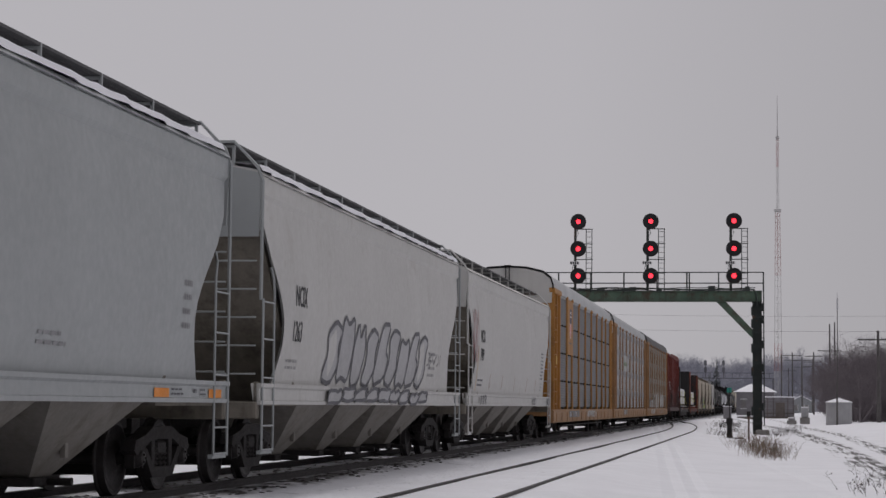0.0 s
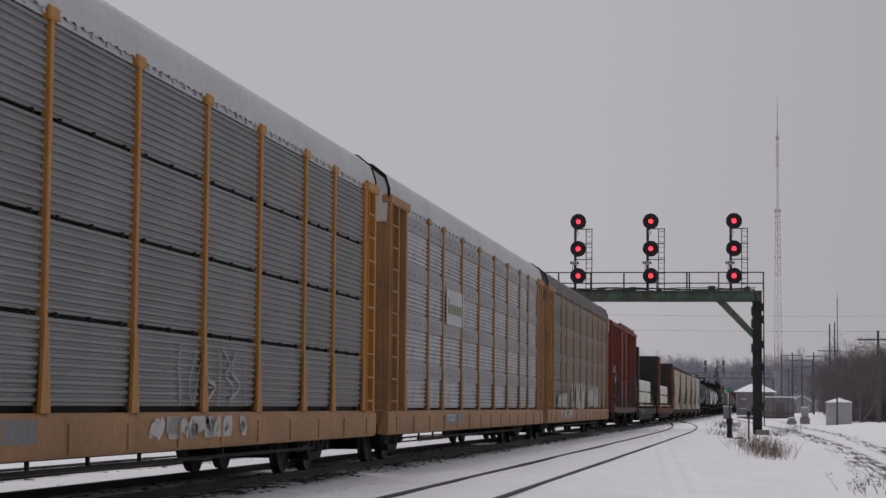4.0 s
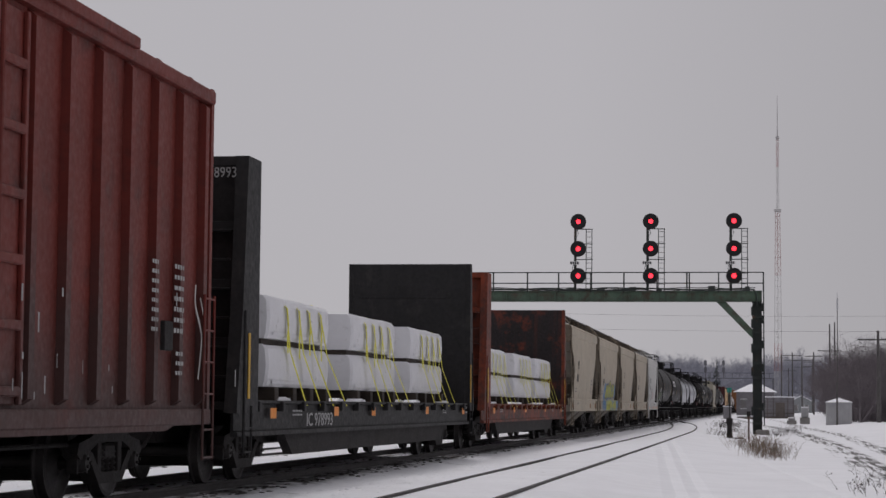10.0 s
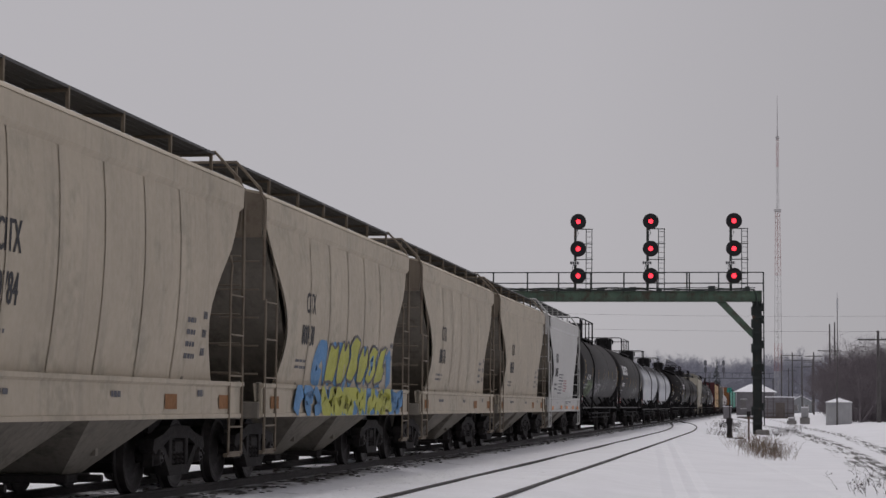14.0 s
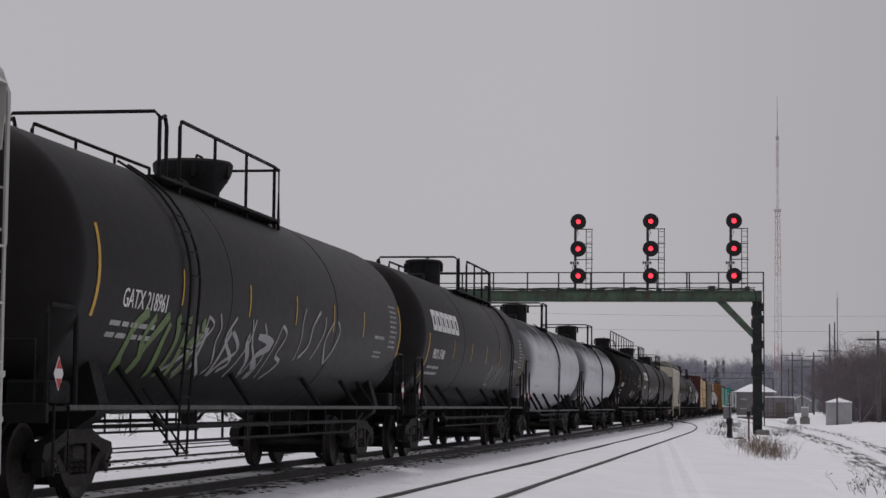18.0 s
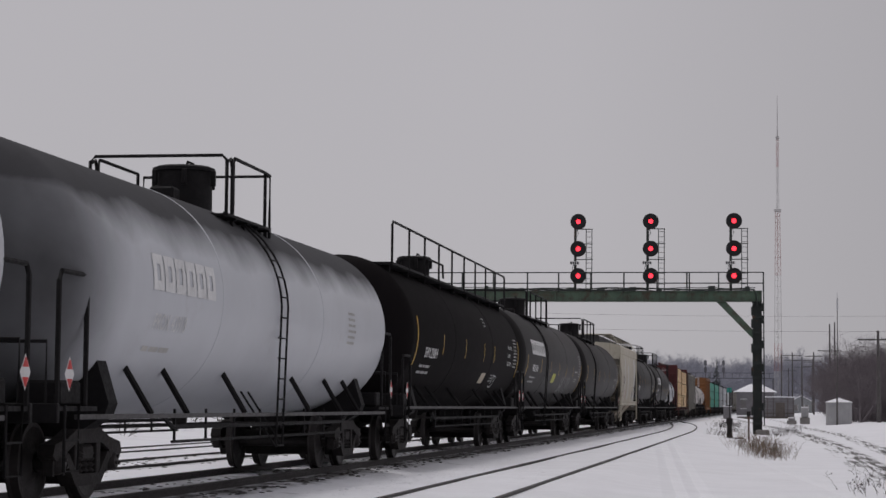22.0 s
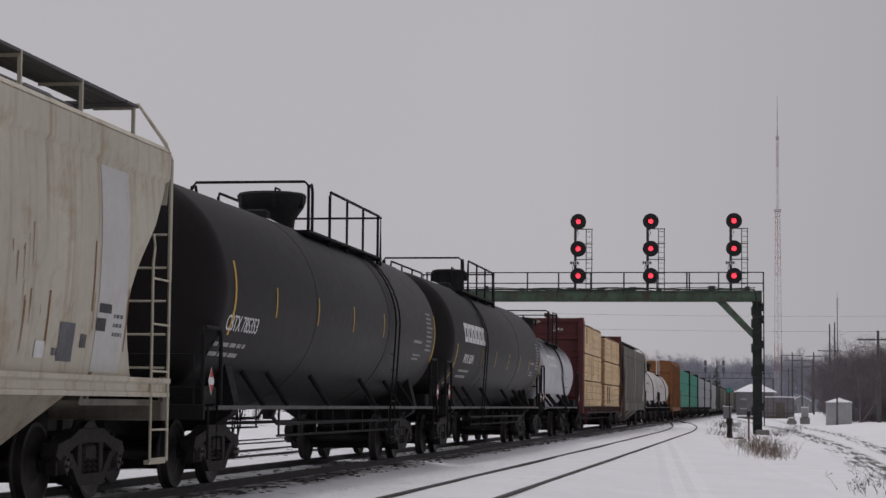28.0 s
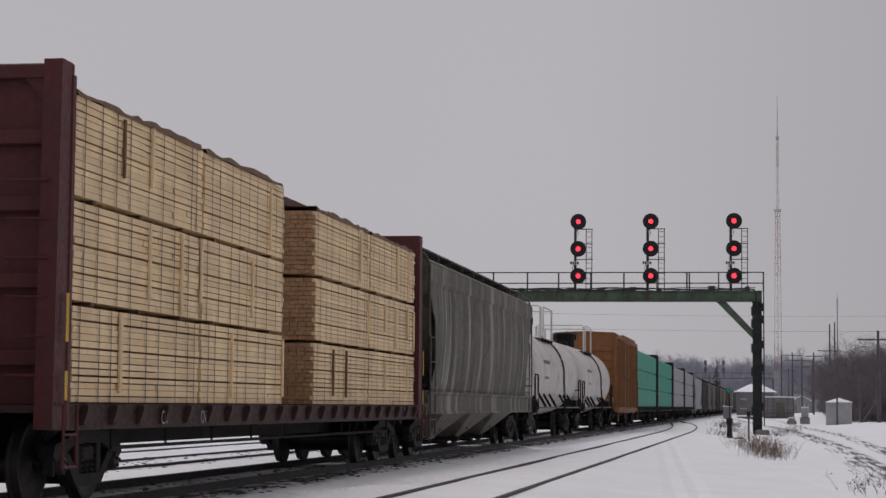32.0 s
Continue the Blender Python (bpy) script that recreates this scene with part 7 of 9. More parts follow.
def pierced(mat, pitch_x, pitch_z, depth):
    """Rows of short slots in a screen sheet, their dark insides put into the colour."""
    n, l = mat.node_tree.nodes, mat.node_tree.links
    bs = n["Principled BSDF"]
    src = bs.inputs["Base Color"].links[0].from_socket
    tc, sep = n.new("ShaderNodeTexCoord"), n.new("ShaderNodeSeparateXYZ")
    l.new(tc.outputs["Object"], sep.inputs["Vector"])

    def calc(op, a, b):
        x = n.new("ShaderNodeMath")
        x.operation = op
        for i, v in enumerate((a, b)):
            if isinstance(v, (int, float)):
                x.inputs[i].default_value = v
            else:
                l.new(v, x.inputs[i])
        return x.outputs["Value"]

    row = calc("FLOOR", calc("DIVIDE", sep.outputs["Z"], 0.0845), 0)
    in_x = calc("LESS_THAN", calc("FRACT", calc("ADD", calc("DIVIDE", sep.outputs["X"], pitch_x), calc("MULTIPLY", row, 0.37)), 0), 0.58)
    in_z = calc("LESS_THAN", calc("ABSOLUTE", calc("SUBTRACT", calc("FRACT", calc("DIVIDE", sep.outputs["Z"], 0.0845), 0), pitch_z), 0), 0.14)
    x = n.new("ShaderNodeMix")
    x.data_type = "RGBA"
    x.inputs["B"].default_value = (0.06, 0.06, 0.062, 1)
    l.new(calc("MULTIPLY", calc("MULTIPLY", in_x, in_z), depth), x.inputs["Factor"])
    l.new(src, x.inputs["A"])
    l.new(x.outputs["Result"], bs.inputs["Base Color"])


def build_racks():
    car, half, side = autorack(-169.2, -142.0, "ochre-framed car carrier with dark grey corrugated screens", YELLOW_FRAME, SCREEN_GREY, BAND_GREY, ROOF_PALE, SILL_OCHRE, WHITE_PAINT)
    g = Geo().box(-8.42, -6.48, -1.585, -1.575, 3.0, 5.0)
    board = part("emblem_board", g, YELLOW_FRAME, car, "ochre board with a striped shield")
    cx = -7.45
    g = Geo().add([(cx - 0.33, -1.59, 4.15), (cx + 0.33, -1.59, 4.15), (cx + 0.36, -1.59, 4.62), (cx + 0.2, -1.59, 4.72), (cx, -1.59, 4.66), (cx - 0.2, -1.59, 4.72), (cx - 0.36, -1.59, 4.62)], [(0, 1, 2, 3, 4, 5, 6)])
    part("shield_top", g, SHIELD_BLUE, board)
    g = Geo()
    for k in range(7):
        x = cx - 0.30 + k * 0.10
        low = 3.66 + 0.16 * (abs(k - 3) / 3) ** 2
        g.add([(x - 0.028, -1.589, low), (x + 0.028, -1.589, low), (x + 0.028, -1.589, 4.14), (x - 0.028, -1.589, 4.14)], [(0, 1, 2, 3)])
    part("shield_stripe", g, MARK_RED, board)
    g = Geo().add([(cx - 0.36, -1.587, 3.86), (cx - 0.28, -1.587, 3.72), (cx - 0.12, -1.587, 3.65), (cx, -1.587, 3.58), (cx + 0.12, -1.587, 3.65), (cx + 0.28, -1.587, 3.72), (cx + 0.36, -1.587, 3.86), (cx + 0.34, -1.587, 4.15), (cx - 0.34, -1.587, 4.15)], [tuple(range(9))])
    part("shield_field", g, MARK_WHITE, board)
    stencil(board, [(cx - 0.28, 4.28, 0.56, 0.3, 2)], MARK_WHITE, FLAT(1.588), 5)
    stencil(board, [(cx - 0.7, 3.35, 1.4, 0.1, 1)], SPRAY_DARK, FLAT(1.586), 6)
    g = Geo().box(-8.0, -3.9, -1.612, -1.604, 0.72, 0.96)
    plate = part("number_panel", g, BAND_GREY, car, "dark grey panel on the sill")
    lettering(plate, "ETTX", -7.85, 0.77, 0.16, MARK_WHITE, FLAT(1.612), 0.95)
    lettering(plate, "70031", -5.6, 0.77, 0.16, MARK_WHITE, FLAT(1.612), 0.95)
    graffiti(car, 1.0, 4.5, 1.1, 1.85, SPRAY_GREY, FLAT(1.535), 12, 8, 0.05)
    graffiti(car, -0.5, 4.0, 0.72, 0.95, SPRAY_PALE, FLAT(1.605), 13, 9, 0.12, True)
    end_words(car, -half + 0.03, "FREIGHT CAR", 0.9, 4.95, 0.13, MARK_BLACK)
    g = Geo().box(-half + 0.75, -half + 1.15, -1.60, -1.59, 2.55, 2.85)
    part("notice_plate", g, MARK_YELLOW, car, "small yellow notice plate")

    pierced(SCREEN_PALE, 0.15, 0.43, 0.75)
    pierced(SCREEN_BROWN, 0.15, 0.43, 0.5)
    car, half, side = autorack(-140.8, -113.6, "tan-framed car carrier with pale pierced screens", TAN_FRAME, SCREEN_PALE, BAND_PALE, ROOF_PALE, SILL_OCHRE, WHITE_PAINT, True, shift=-0.4)
    g = Geo()
    g.box(-6.35, -3.75, -1.565, -1.555, 2.95, 3.75)
    board = part("name_board", g, BOARD_PALE, car, "pale owner's name board")
    g = Geo()
    for k in range(9):
        x = -6.15 + k * 0.26
        g.add([(x, -1.57, 3.2), (x + 0.17, -1.57, 3.2), (x + 0.17, -1.57, 3.55 if k == 0 else 3.42), (x, -1.57, 3.55 if k == 0 else 3.42)], [(0, 1, 2, 3)])
    part("name_bar", g, SPRAY_GREEN, board)
    g = Geo().box(-6.6, -4.1, -1.612, -1.604, 0.72, 0.96)
    plate = part("number_panel", g, BAND_GREY, car, "dark grey panel on the sill")
    lettering(plate, "ETTX 705274", -6.5, 0.77, 0.16, MARK_WHITE, FLAT(1.612), 0.95)

    car, half, side = autorack(-112.1, -85.5, "tan-framed car carrier with browned screens and pale graffiti", TAN_FRAME, SCREEN_BROWN, BAND_BROWN, ROOF_GREY, SILL_OCHRE, ROOF_GREY, True)
    graffiti(car, -9.9, -7.2, 1.55, 2.35, SPRAY_RED, FLAT(1.560), 26, 6, 0.03)
    graffiti(car, -9.2, -6.2, 1.45, 2.2, SPRAY_GREEN, FLAT(1.563), 27, 7, 0.04)
    block_tag(car, -9.8, -6.4, 1.05, 1.6, SPRAY_PALE, SPRAY_GREY, FLAT(1.570), 22, 6, 0.04)
    disc = part("round_badge", Geo().lathe([(-0.004, 0.001), (-0.004, 0.27), (0.004, 0.27)], 28, "y", (-12.05, -1.428, 4.35), cap=False), MARK_WHITE, car, "round white and green badge")
    part("badge_ring", Geo().lathe([(-0.008, 0.27), (-0.008, 0.19), (-0.006, 0.19)], 28, "y", (-12.05, -1.428, 4.35), cap=False), TEAL, disc)
    graffiti(car, -4.6, 1.0, 1.02, 2.05, SPRAY_PALE, FLAT(1.568), 23, 9, 0.16, True)
    block_tag(car, 2.4, 7.4, 1.05, 2.1, SPRAY_PALE, SPRAY_GREY, FLAT(1.568), 24, 8, 0.04)
    graffiti(car, -9.4, -4.8, 0.68, 0.97, SPRAY_PALE, FLAT(1.606), 25, 6, 0.12, True)
    graffiti(car, 1.0, 7.0, 0.70, 0.95, SPRAY_GREY, FLAT(1.606), 28, 9, 0.06)


def build_boxcars():
    car, half, side = boxcar(-83.3, -64.4, "oxide-red ribbed boxcar, soiled along its lower side", BOX_RED, 5.2)
    for body, x, z, h in (("GA", -half + 0.62, 2.74, 0.34), ("CX", -half + 1.50, 2.74, 0.34), ("143", -half + 0.62, 2.22, 0.34), ("64", -half + 1.62, 2.22, 0.34)):
        lettering(car, body, x, z, h, MARK_WHITE, FLAT(1.61), 0.72, 0.02)
    stencil(car, [(-half + 0.7, 1.55, 0.5, 0.1, 1), (-half + 1.7, 1.55, 0.5, 0.1, 1), (-half + 0.7, 1.35, 0.45, 0.1, 1)], MARK_WHITE, FLAT(1.61), 31)
    stencil(car, [(-2.2, 3.55, 0.95, 0.4, 4), (0.5, 3.4, 1.0, 0.45, 4), (-2.7, 1.5, 0.12, 0.9, 2), (0.4, 1.4, 0.12, 0.8, 2)], MARK_GREY, FLAT(1.625), 32)
    g = Geo()
    g.lathe([(-0.002, 0.15), (0.002, 0.15), (0.002, 0.125), (-0.002, 0.125)], 20, "y", (-half + 2.35, -1.612, 2.55), cap=False)
    part("round_mark", g, MARK_WHITE, car)
    reflectors(car, [(-half + 1.0, 1.07)], FLAT(1.625), MARK_YELLOW, 0.35, 0.2)
    end_words(car, -half - 0.09, "14364", -0.62, 4.86, 0.17, MARK_BLACK)
    end_words(car, -half - 0.09, "GACX", 0.25, 4.86, 0.17, MARK_BLACK)
    end_words(car, -half - 0.09, "LBS", -0.98, 4.45, 0.17, MARK_WHITE)
    stencil(car, [(half - 2.6, 1.9, 0.3, 0.9, 8), (half - 1.7, 1.9, 0.5, 0.9, 7), (half - 1.6, 1.4, 0.4, 0.35, 3)], MARK_GREY, FLAT(1.612), 33)
    graffiti(car, half - 0.75, half - 0.35, 1.4, 2.6, SPRAY_PALE, FLAT(1.612), 34, 2, 0.05)
    rnd = random.Random(35)
    scuff = Geo()
    for k in range(70):
        x, z = rnd.gauss(-0.5, 3.0), rnd.uniform(1.15, 2.3)
        patch(scuff, x, x + rnd.uniform(0.01, 0.05), z, z + rnd.uniform(0.03, 0.3), FLAT(1.628), 0.0)
    tagged(part("scuff_marks", scuff, MARK_GREY, car), "pale scuffs along the lower side", kind="stuff")
    for x in (-half + 3.9, half - 2.2):
        part("card_board", Geo().box(x, x + 0.34, -1.66, -1.60, 1.75, 2.1, 0.01), STEEL_DARK, car, "dark routing-card board")
    boxcar(340.0, 356.2, "faded orange-brown boxcar behind the tank cars", BOX_BROWN, 4.68, end_band=False, ribs=17, door=(0, 2.0))


build_hoppers()
build_racks()
build_boxcars()
build_flats()
build_tanks()
build_lumber()
# ---- the signal bridge ----
TURN = -math.degrees(PHI)


def across(u, w, z=0.0):
    """A pose whose x runs across the track to the right, whose y runs along it."""
    p = tw(u, w, z)
    return pose(p.x, p.y, p.z, 0, 0, TURN)


CONCRETE = surface("stained_concrete", (0.24, 0.23, 0.22), 0.8, vary=0.15, scale=2, grain=20, bump=0.2, dirt=(0.13, 0.12, 0.11), dirt_amt=0.3)
LENS_BACK = surface("signal_target_black", (0.012, 0.012, 0.014), 0.55, vary=0.1, bump=0.03)


def signal_mast(bridge, x):
    """Three round targets, one above another, on a pole with a ladder."""
    pole = Geo().tube([(x - 0.19, 0.1, 7.6), (x - 0.19, 0.1, 11.5)], 0.075, 8)
    for z in (8.54, 10.09, 11.65):
        pole.box(x - 0.24, x + 0.05, -0.02, 0.16, z - 0.09, z + 0.09, 0.01)
    pole.tube([(x - 0.26, 0.0, 8.6), (x - 0.34, 0.05, 9.0), (x - 0.24, 0.1, 9.4)], 0.02, 5)
    pole.tube([(x - 0.1, 0.0, 11.3), (x - 0.02, 0.05, 11.0), (x - 0.15, 0.1, 10.7)], 0.018, 5)
    mast = part("signal_mast", pole, BRIDGE_DARK, bridge)
    for z in (8.54, 10.09, 11.65):
        g = Geo().lathe([(-0.06, 0.001), (-0.06, 0.42), (-0.075, 0.44), (-0.05, 0.455), (0.0, 0.455), (0.0, 0.001)], 32, "y", (x, -0.12, z), cap=False)
        g.lathe([(0.0, 0.24), (0.34, 0.2), (0.36, 0.02)], 16, "y", (x, -0.12, z), cap=False)
        head = part("signal_head", g, LENS_BACK, bridge, "black round target with a lit red lens")
        lens = Geo().lathe([(-0.105, 0.001), (-0.10, 0.06), (-0.085, 0.105), (-0.06, 0.135)], 20, "y", (x, -0.12, z), cap=False)
        part("red_lens", lens, LAMP_RED, head, "glowing red lens")
        hood = Geo()
        pts = [(a, 0.165) for a in [math.pi * k / 10 for k in range(11)]]
        hood.grid([[(x + r * math.cos(a), -0.18 - d, z + r * math.sin(a)) for a, r in pts] for d in (0.0, 0.22)])
        part("lens_hood", hood, LENS_BACK, head)
    lad = Geo()
    for xx in (x + 0.42, x + 0.75):
        lad.tube([(xx, 0.25, 7.6), (xx, 0.25, 11.28)], 0.025, 5)
    for k in range(12):
        z = 7.8 + k * 0.3
        lad.tube([(x + 0.42, 0.25, z), (x + 0.75, 0.25, z)], 0.014, 5)
    for z in (8.75, 9.5, 10.4, 11.25):
        lad.tube([(x - 0.19, 0.15, z), (x + 0.80, 0.25, z)], 0.028, 5)
    part("ladder", lad, BRIDGE_DARK, bridge)
    g = Geo().box(x - 0.48, x + 0.06, -0.06, -0.03, 9.20, 9.38)
    plate = part("number_plate", g, MARK_WHITE, bridge, "small white number plate")
    g = Geo()
    for k in range(4):
        g.box(x - 0.45 + k * 0.125, x - 0.37 + k * 0.125, -0.066, -0.060, 9.22, 9.36)
    part("plate_bar", g, MARK_BLACK, plate)


def build_bridge():
    b = thing("signal_bridge", "weathered green steel signal bridge with nine red signal lamps", "signal bridge", at=across(115, 0, 0))
    base = -0.52
    for y in (-0.30, 0.27):
        part("girder_web", Geo().box(-19.4, -0.25, y, y + 0.03, 7.11, 7.62), BRIDGE_GREEN, b)
    for z in (7.08, 7.62):
        part("girder_flange", Geo().box(-19.4, -0.22, -0.40, 0.40, z, z + 0.03), BRIDGE_GREEN, b)
    rnd = random.Random(31)
    for k in range(3):
        pts = [(-19.0 + i * 0.8, -0.42 - 0.03 * k, 7.70 + 0.06 * k + rnd.uniform(-0.05, 0.05)) for i in range(24)]
        part("cable", Geo().tube(pts, 0.022, 5), BRIDGE_DARK, b)
    for k in range(9):
        x = -17.5 + k * 2.0 + rnd.uniform(-0.6, 0.6)
        part("junction_box", Geo().box(x, x + rnd.uniform(0.2, 0.5), -0.46, -0.36, 7.66, 7.66 + rnd.uniform(0.12, 0.3), 0.02), BRIDGE_DARK, b)
    stiff = Geo()
    for k in range(14):
        x = -18.9 + k * 1.4
        stiff.box(x - 0.03, x + 0.03, -0.37, -0.29, 7.11, 7.62)
    part("girder_rib", stiff, BRIDGE_GREEN, b)
    pipe = Geo().tube([(-19.2, -0.36, 7.72), (-14, -0.36, 7.76), (-8.8, -0.36, 7.70), (-6.6, -0.36, 7.82), (-4.0, -0.36, 7.74), (-1.2, -0.36, 7.80), (-0.7, -0.36, 7.74), (-0.55, -0.36, 7.5), (-0.5, -0.36, 6.9)], 0.045, 6)
    pipe.tube([(-10.6, -0.3, 7.75), (-9.0, -0.38, 7.86), (-6.6, -0.36, 7.74)], 0.03, 5)
    part("cable_pipe", pipe, BRIDGE_DARK, b)
    for x in (-19.2, -0.5):
        post = Geo()
        for dx in (-0.26, 0.22):
            post.box(x + dx, x + dx + 0.04, -0.28, 0.28, base, 7.62)
        post.box(x - 0.24, x + 0.24, -0.03, 0.03, base, 7.62)
        for k in range(9):
            z = 0.2 + k * 0.85
            post.box(x - 0.28, x + 0.28, -0.30, -0.27, z, z + 0.12)
        for z in (0.7, 2.9, 4.2, 5.6, 6.3):
            post.box(x - 0.34, x - 0.26, -0.2, 0.1, z, z + 0.5, 0.02)
            post.box(x + 0.26, x + 0.34, -0.2, 0.1, z + 0.25, z + 0.7, 0.02)
        part("column", post, BRIDGE_DARK, b)
        s = -1 if x > -5 else 1
        br = Geo().prism_y([(x + s * 0.25, 5.0), (x + s * 2.25, 7.05), (x + s * 1.75, 7.08), (x + s * 0.25, 5.5)], -0.16, 0.16)
        part("knee_brace", br, BRIDGE_GREEN, b, "pale green knee brace")
        foot = Geo().box(x - 0.1, x + 0.66, -0.55, 0.5, base - 0.25, base + 0.42, 0.04)
        part("footing", foot, CONCRETE, b, "concrete footing")
    rail = Geo()
    for z in (8.11, 8.72):
        rail.box(-19.4, -0.12, -0.42, -0.37, z - 0.03, z + 0.03)
    part("handrail", rail, BRIDGE_DARK, b)
    for x in (-19.3, -17.25, -15.44, -13.48, -11.69, -9.85, -7.97, -6.1, -4.42, -4.28, -2.64, -0.15):
        part("rail_post", shared("rail_post", lambda: Geo().box(-0.04, 0.04, -0.04, 0.04, 7.6, 8.74), BRIDGE_DARK), None, b, at=pose(x, -0.39, 0))
    pipe = Geo().tube([(-0.14, -0.38, 8.72), (-0.12, -0.38, 0.1)], 0.035, 6)
    for z in (1.0, 3.0, 5.0):
        pipe.box(-0.4, -0.1, -0.4, -0.34, z, z + 0.05)
    part("down_pipe", pipe, BRIDGE_DARK, b)
    walk_g = Geo().box(-19.4, -0.25, -0.42, 0.6, 7.66, 7.69)
    part("walkway", walk_g, GRATING, b)
    for x in (-10.6, -6.47, -1.78):
        signal_mast(b, x)


# ---- lineside things ----
BALLAST_STONE = surface("dark_wet_ballast", (0.055, 0.05, 0.048), 0.8, vary=0.3, scale=3, grain=20, bump=0.2)
# weathered pole wood, its base lightened to carry distance haze
POLE_WOOD = surface("weathered_hazed_pole", (0.10, 0.093, 0.092), 0.8, vary=0.25, scale=3, grain=20, bump=0.25)
TWIG = surface("bare_brown_twigs", (0.065, 0.052, 0.048), 0.85, vary=0.3, scale=3, bump=0.0)
THICKET = surface("thicket_bark", (0.17, 0.148, 0.16), 0.85, vary=0.3, scale=1, bump=0.0)
# far twigs: distance haze is put into this pale bluish base colour
HAZED_TWIG = surface("haze_paled_twigs", (0.34, 0.345, 0.40), 0.9, vary=0.2, scale=0.2, bump=0.0)
STRAW = surface("dry_straw_stalks", (0.19, 0.145, 0.11), 0.85, vary=0.3, scale=8, bump=0.0)
# needle colour lightened so the far spruces stay faint on the skyline
CONIFER = surface("pale_conifer_needles", (0.11, 0.125, 0.13), 0.85, vary=0.3, scale=2, bump=0.0)
BIN_METAL = surface("pale_bin_sheet", (0.36, 0.36, 0.37), 0.6, metal=0.1, vary=0.12, scale=1.5, grain=14, bump=0.1, streak=0.3, streak_col=(0.2, 0.19, 0.18))
# brown boards, lightened slightly because haze pales the far walls
SHED_BROWN = surface("brown_shed_boards", (0.15, 0.13, 0.12), 0.8, vary=0.2, scale=1.5, grain=14, bump=0.15, streak=0.4)
# boards of the far buildings, their base colour paled to carry haze
HAZED_SIDING = surface("haze_paled_boards", (0.23, 0.22, 0.235), 0.8, vary=0.15, scale=1.5, grain=14, bump=0.15, streak=0.35, streak_col=(0.13, 0.12, 0.13))
SHED_GREY = surface("grey_hut_boards", (0.21, 0.20, 0.20), 0.8, vary=0.15, scale=1.5, grain=14, bump=0.15, streak=0.3)
# bridge steel with distance haze mixed into its grey
HAZED_STEEL = surface("haze_paled_bridge_steel", (0.13, 0.13, 0.15), 0.7, vary=0.15, scale=1.0, grain=10, bump=0.05)
HOUSE_WALL = surface("grey_house_siding", (0.26, 0.27, 0.28), 0.75, vary=0.1, scale=1.0, grain=10, bump=0.1)
MAST_WHITE = surface("white_mast_paint", (0.45, 0.44, 0.44), 0.6, vary=0.1, scale=0.5)
MAST_RED = surface("faded_red_mast_paint", (0.30, 0.13, 0.12), 0.6, vary=0.1, scale=0.5)


def build_switch_stand():
    t = thing("switch_stand", "cast switch stand with a teal target and long throw rods", "switch stand", at=across(93.5, -1.67, -0.33))
    g = Geo().lathe([(-0.05, 0.20), (0.05, 0.19), (0.10, 0.14), (0.62, 0.10), (0.72, 0.15), (0.94, 0.15), (1.0, 0.08)], 14, "z")
    part("base", g, STEEL_DARK, t)
    part("mast", Geo().tube([(0, 0, 0.9), (0, 0, 2.36)], 0.024, 6), STEEL_DARK, t)
    part("target", Geo().box(-0.12, 0.10, -0.02, 0.02, 2.14, 2.36, 0.015), TEAL, t, "teal target plate")
    part("lamp_bracket", Geo().tube([(-0.16, 0, 1.55), (0.12, 0, 1.55)], 0.022, 5), STEEL_DARK, t)
    part("throw_rod", Geo().tube([(-0.1, 0, 0.06), (-1.0, 0.1, 0.09), (-2.3, 0.2, 0.10)], 0.04, 6).tube([(0.1, 0, 0.06), (0.6, -0.3, 0.06)], 0.035, 6), STEEL_DARK, t)
    part("hand_lever", Geo().tube([(-0.12, 0, 0.8), (-0.36, 0, 0.72), (-0.42, 0, 0.45)], 0.02, 6), STEEL_DARK, t)
    t = thing("marker_post", "short rusty marker post in dry weeds", "post", at=across(94.4, -0.81, -0.34))
    part("stake", Geo().box(-0.04, 0.04, -0.04, 0.04, -0.1, 1.25, 0.01), surface("rusty_post", (0.09, 0.045, 0.035), 0.8, vary=0.3, scale=4), t)
    part("cap_plate", Geo().box(-0.09, 0.09, -0.05, 0.05, 1.05, 1.30, 0.02), STEEL_DARK, t)


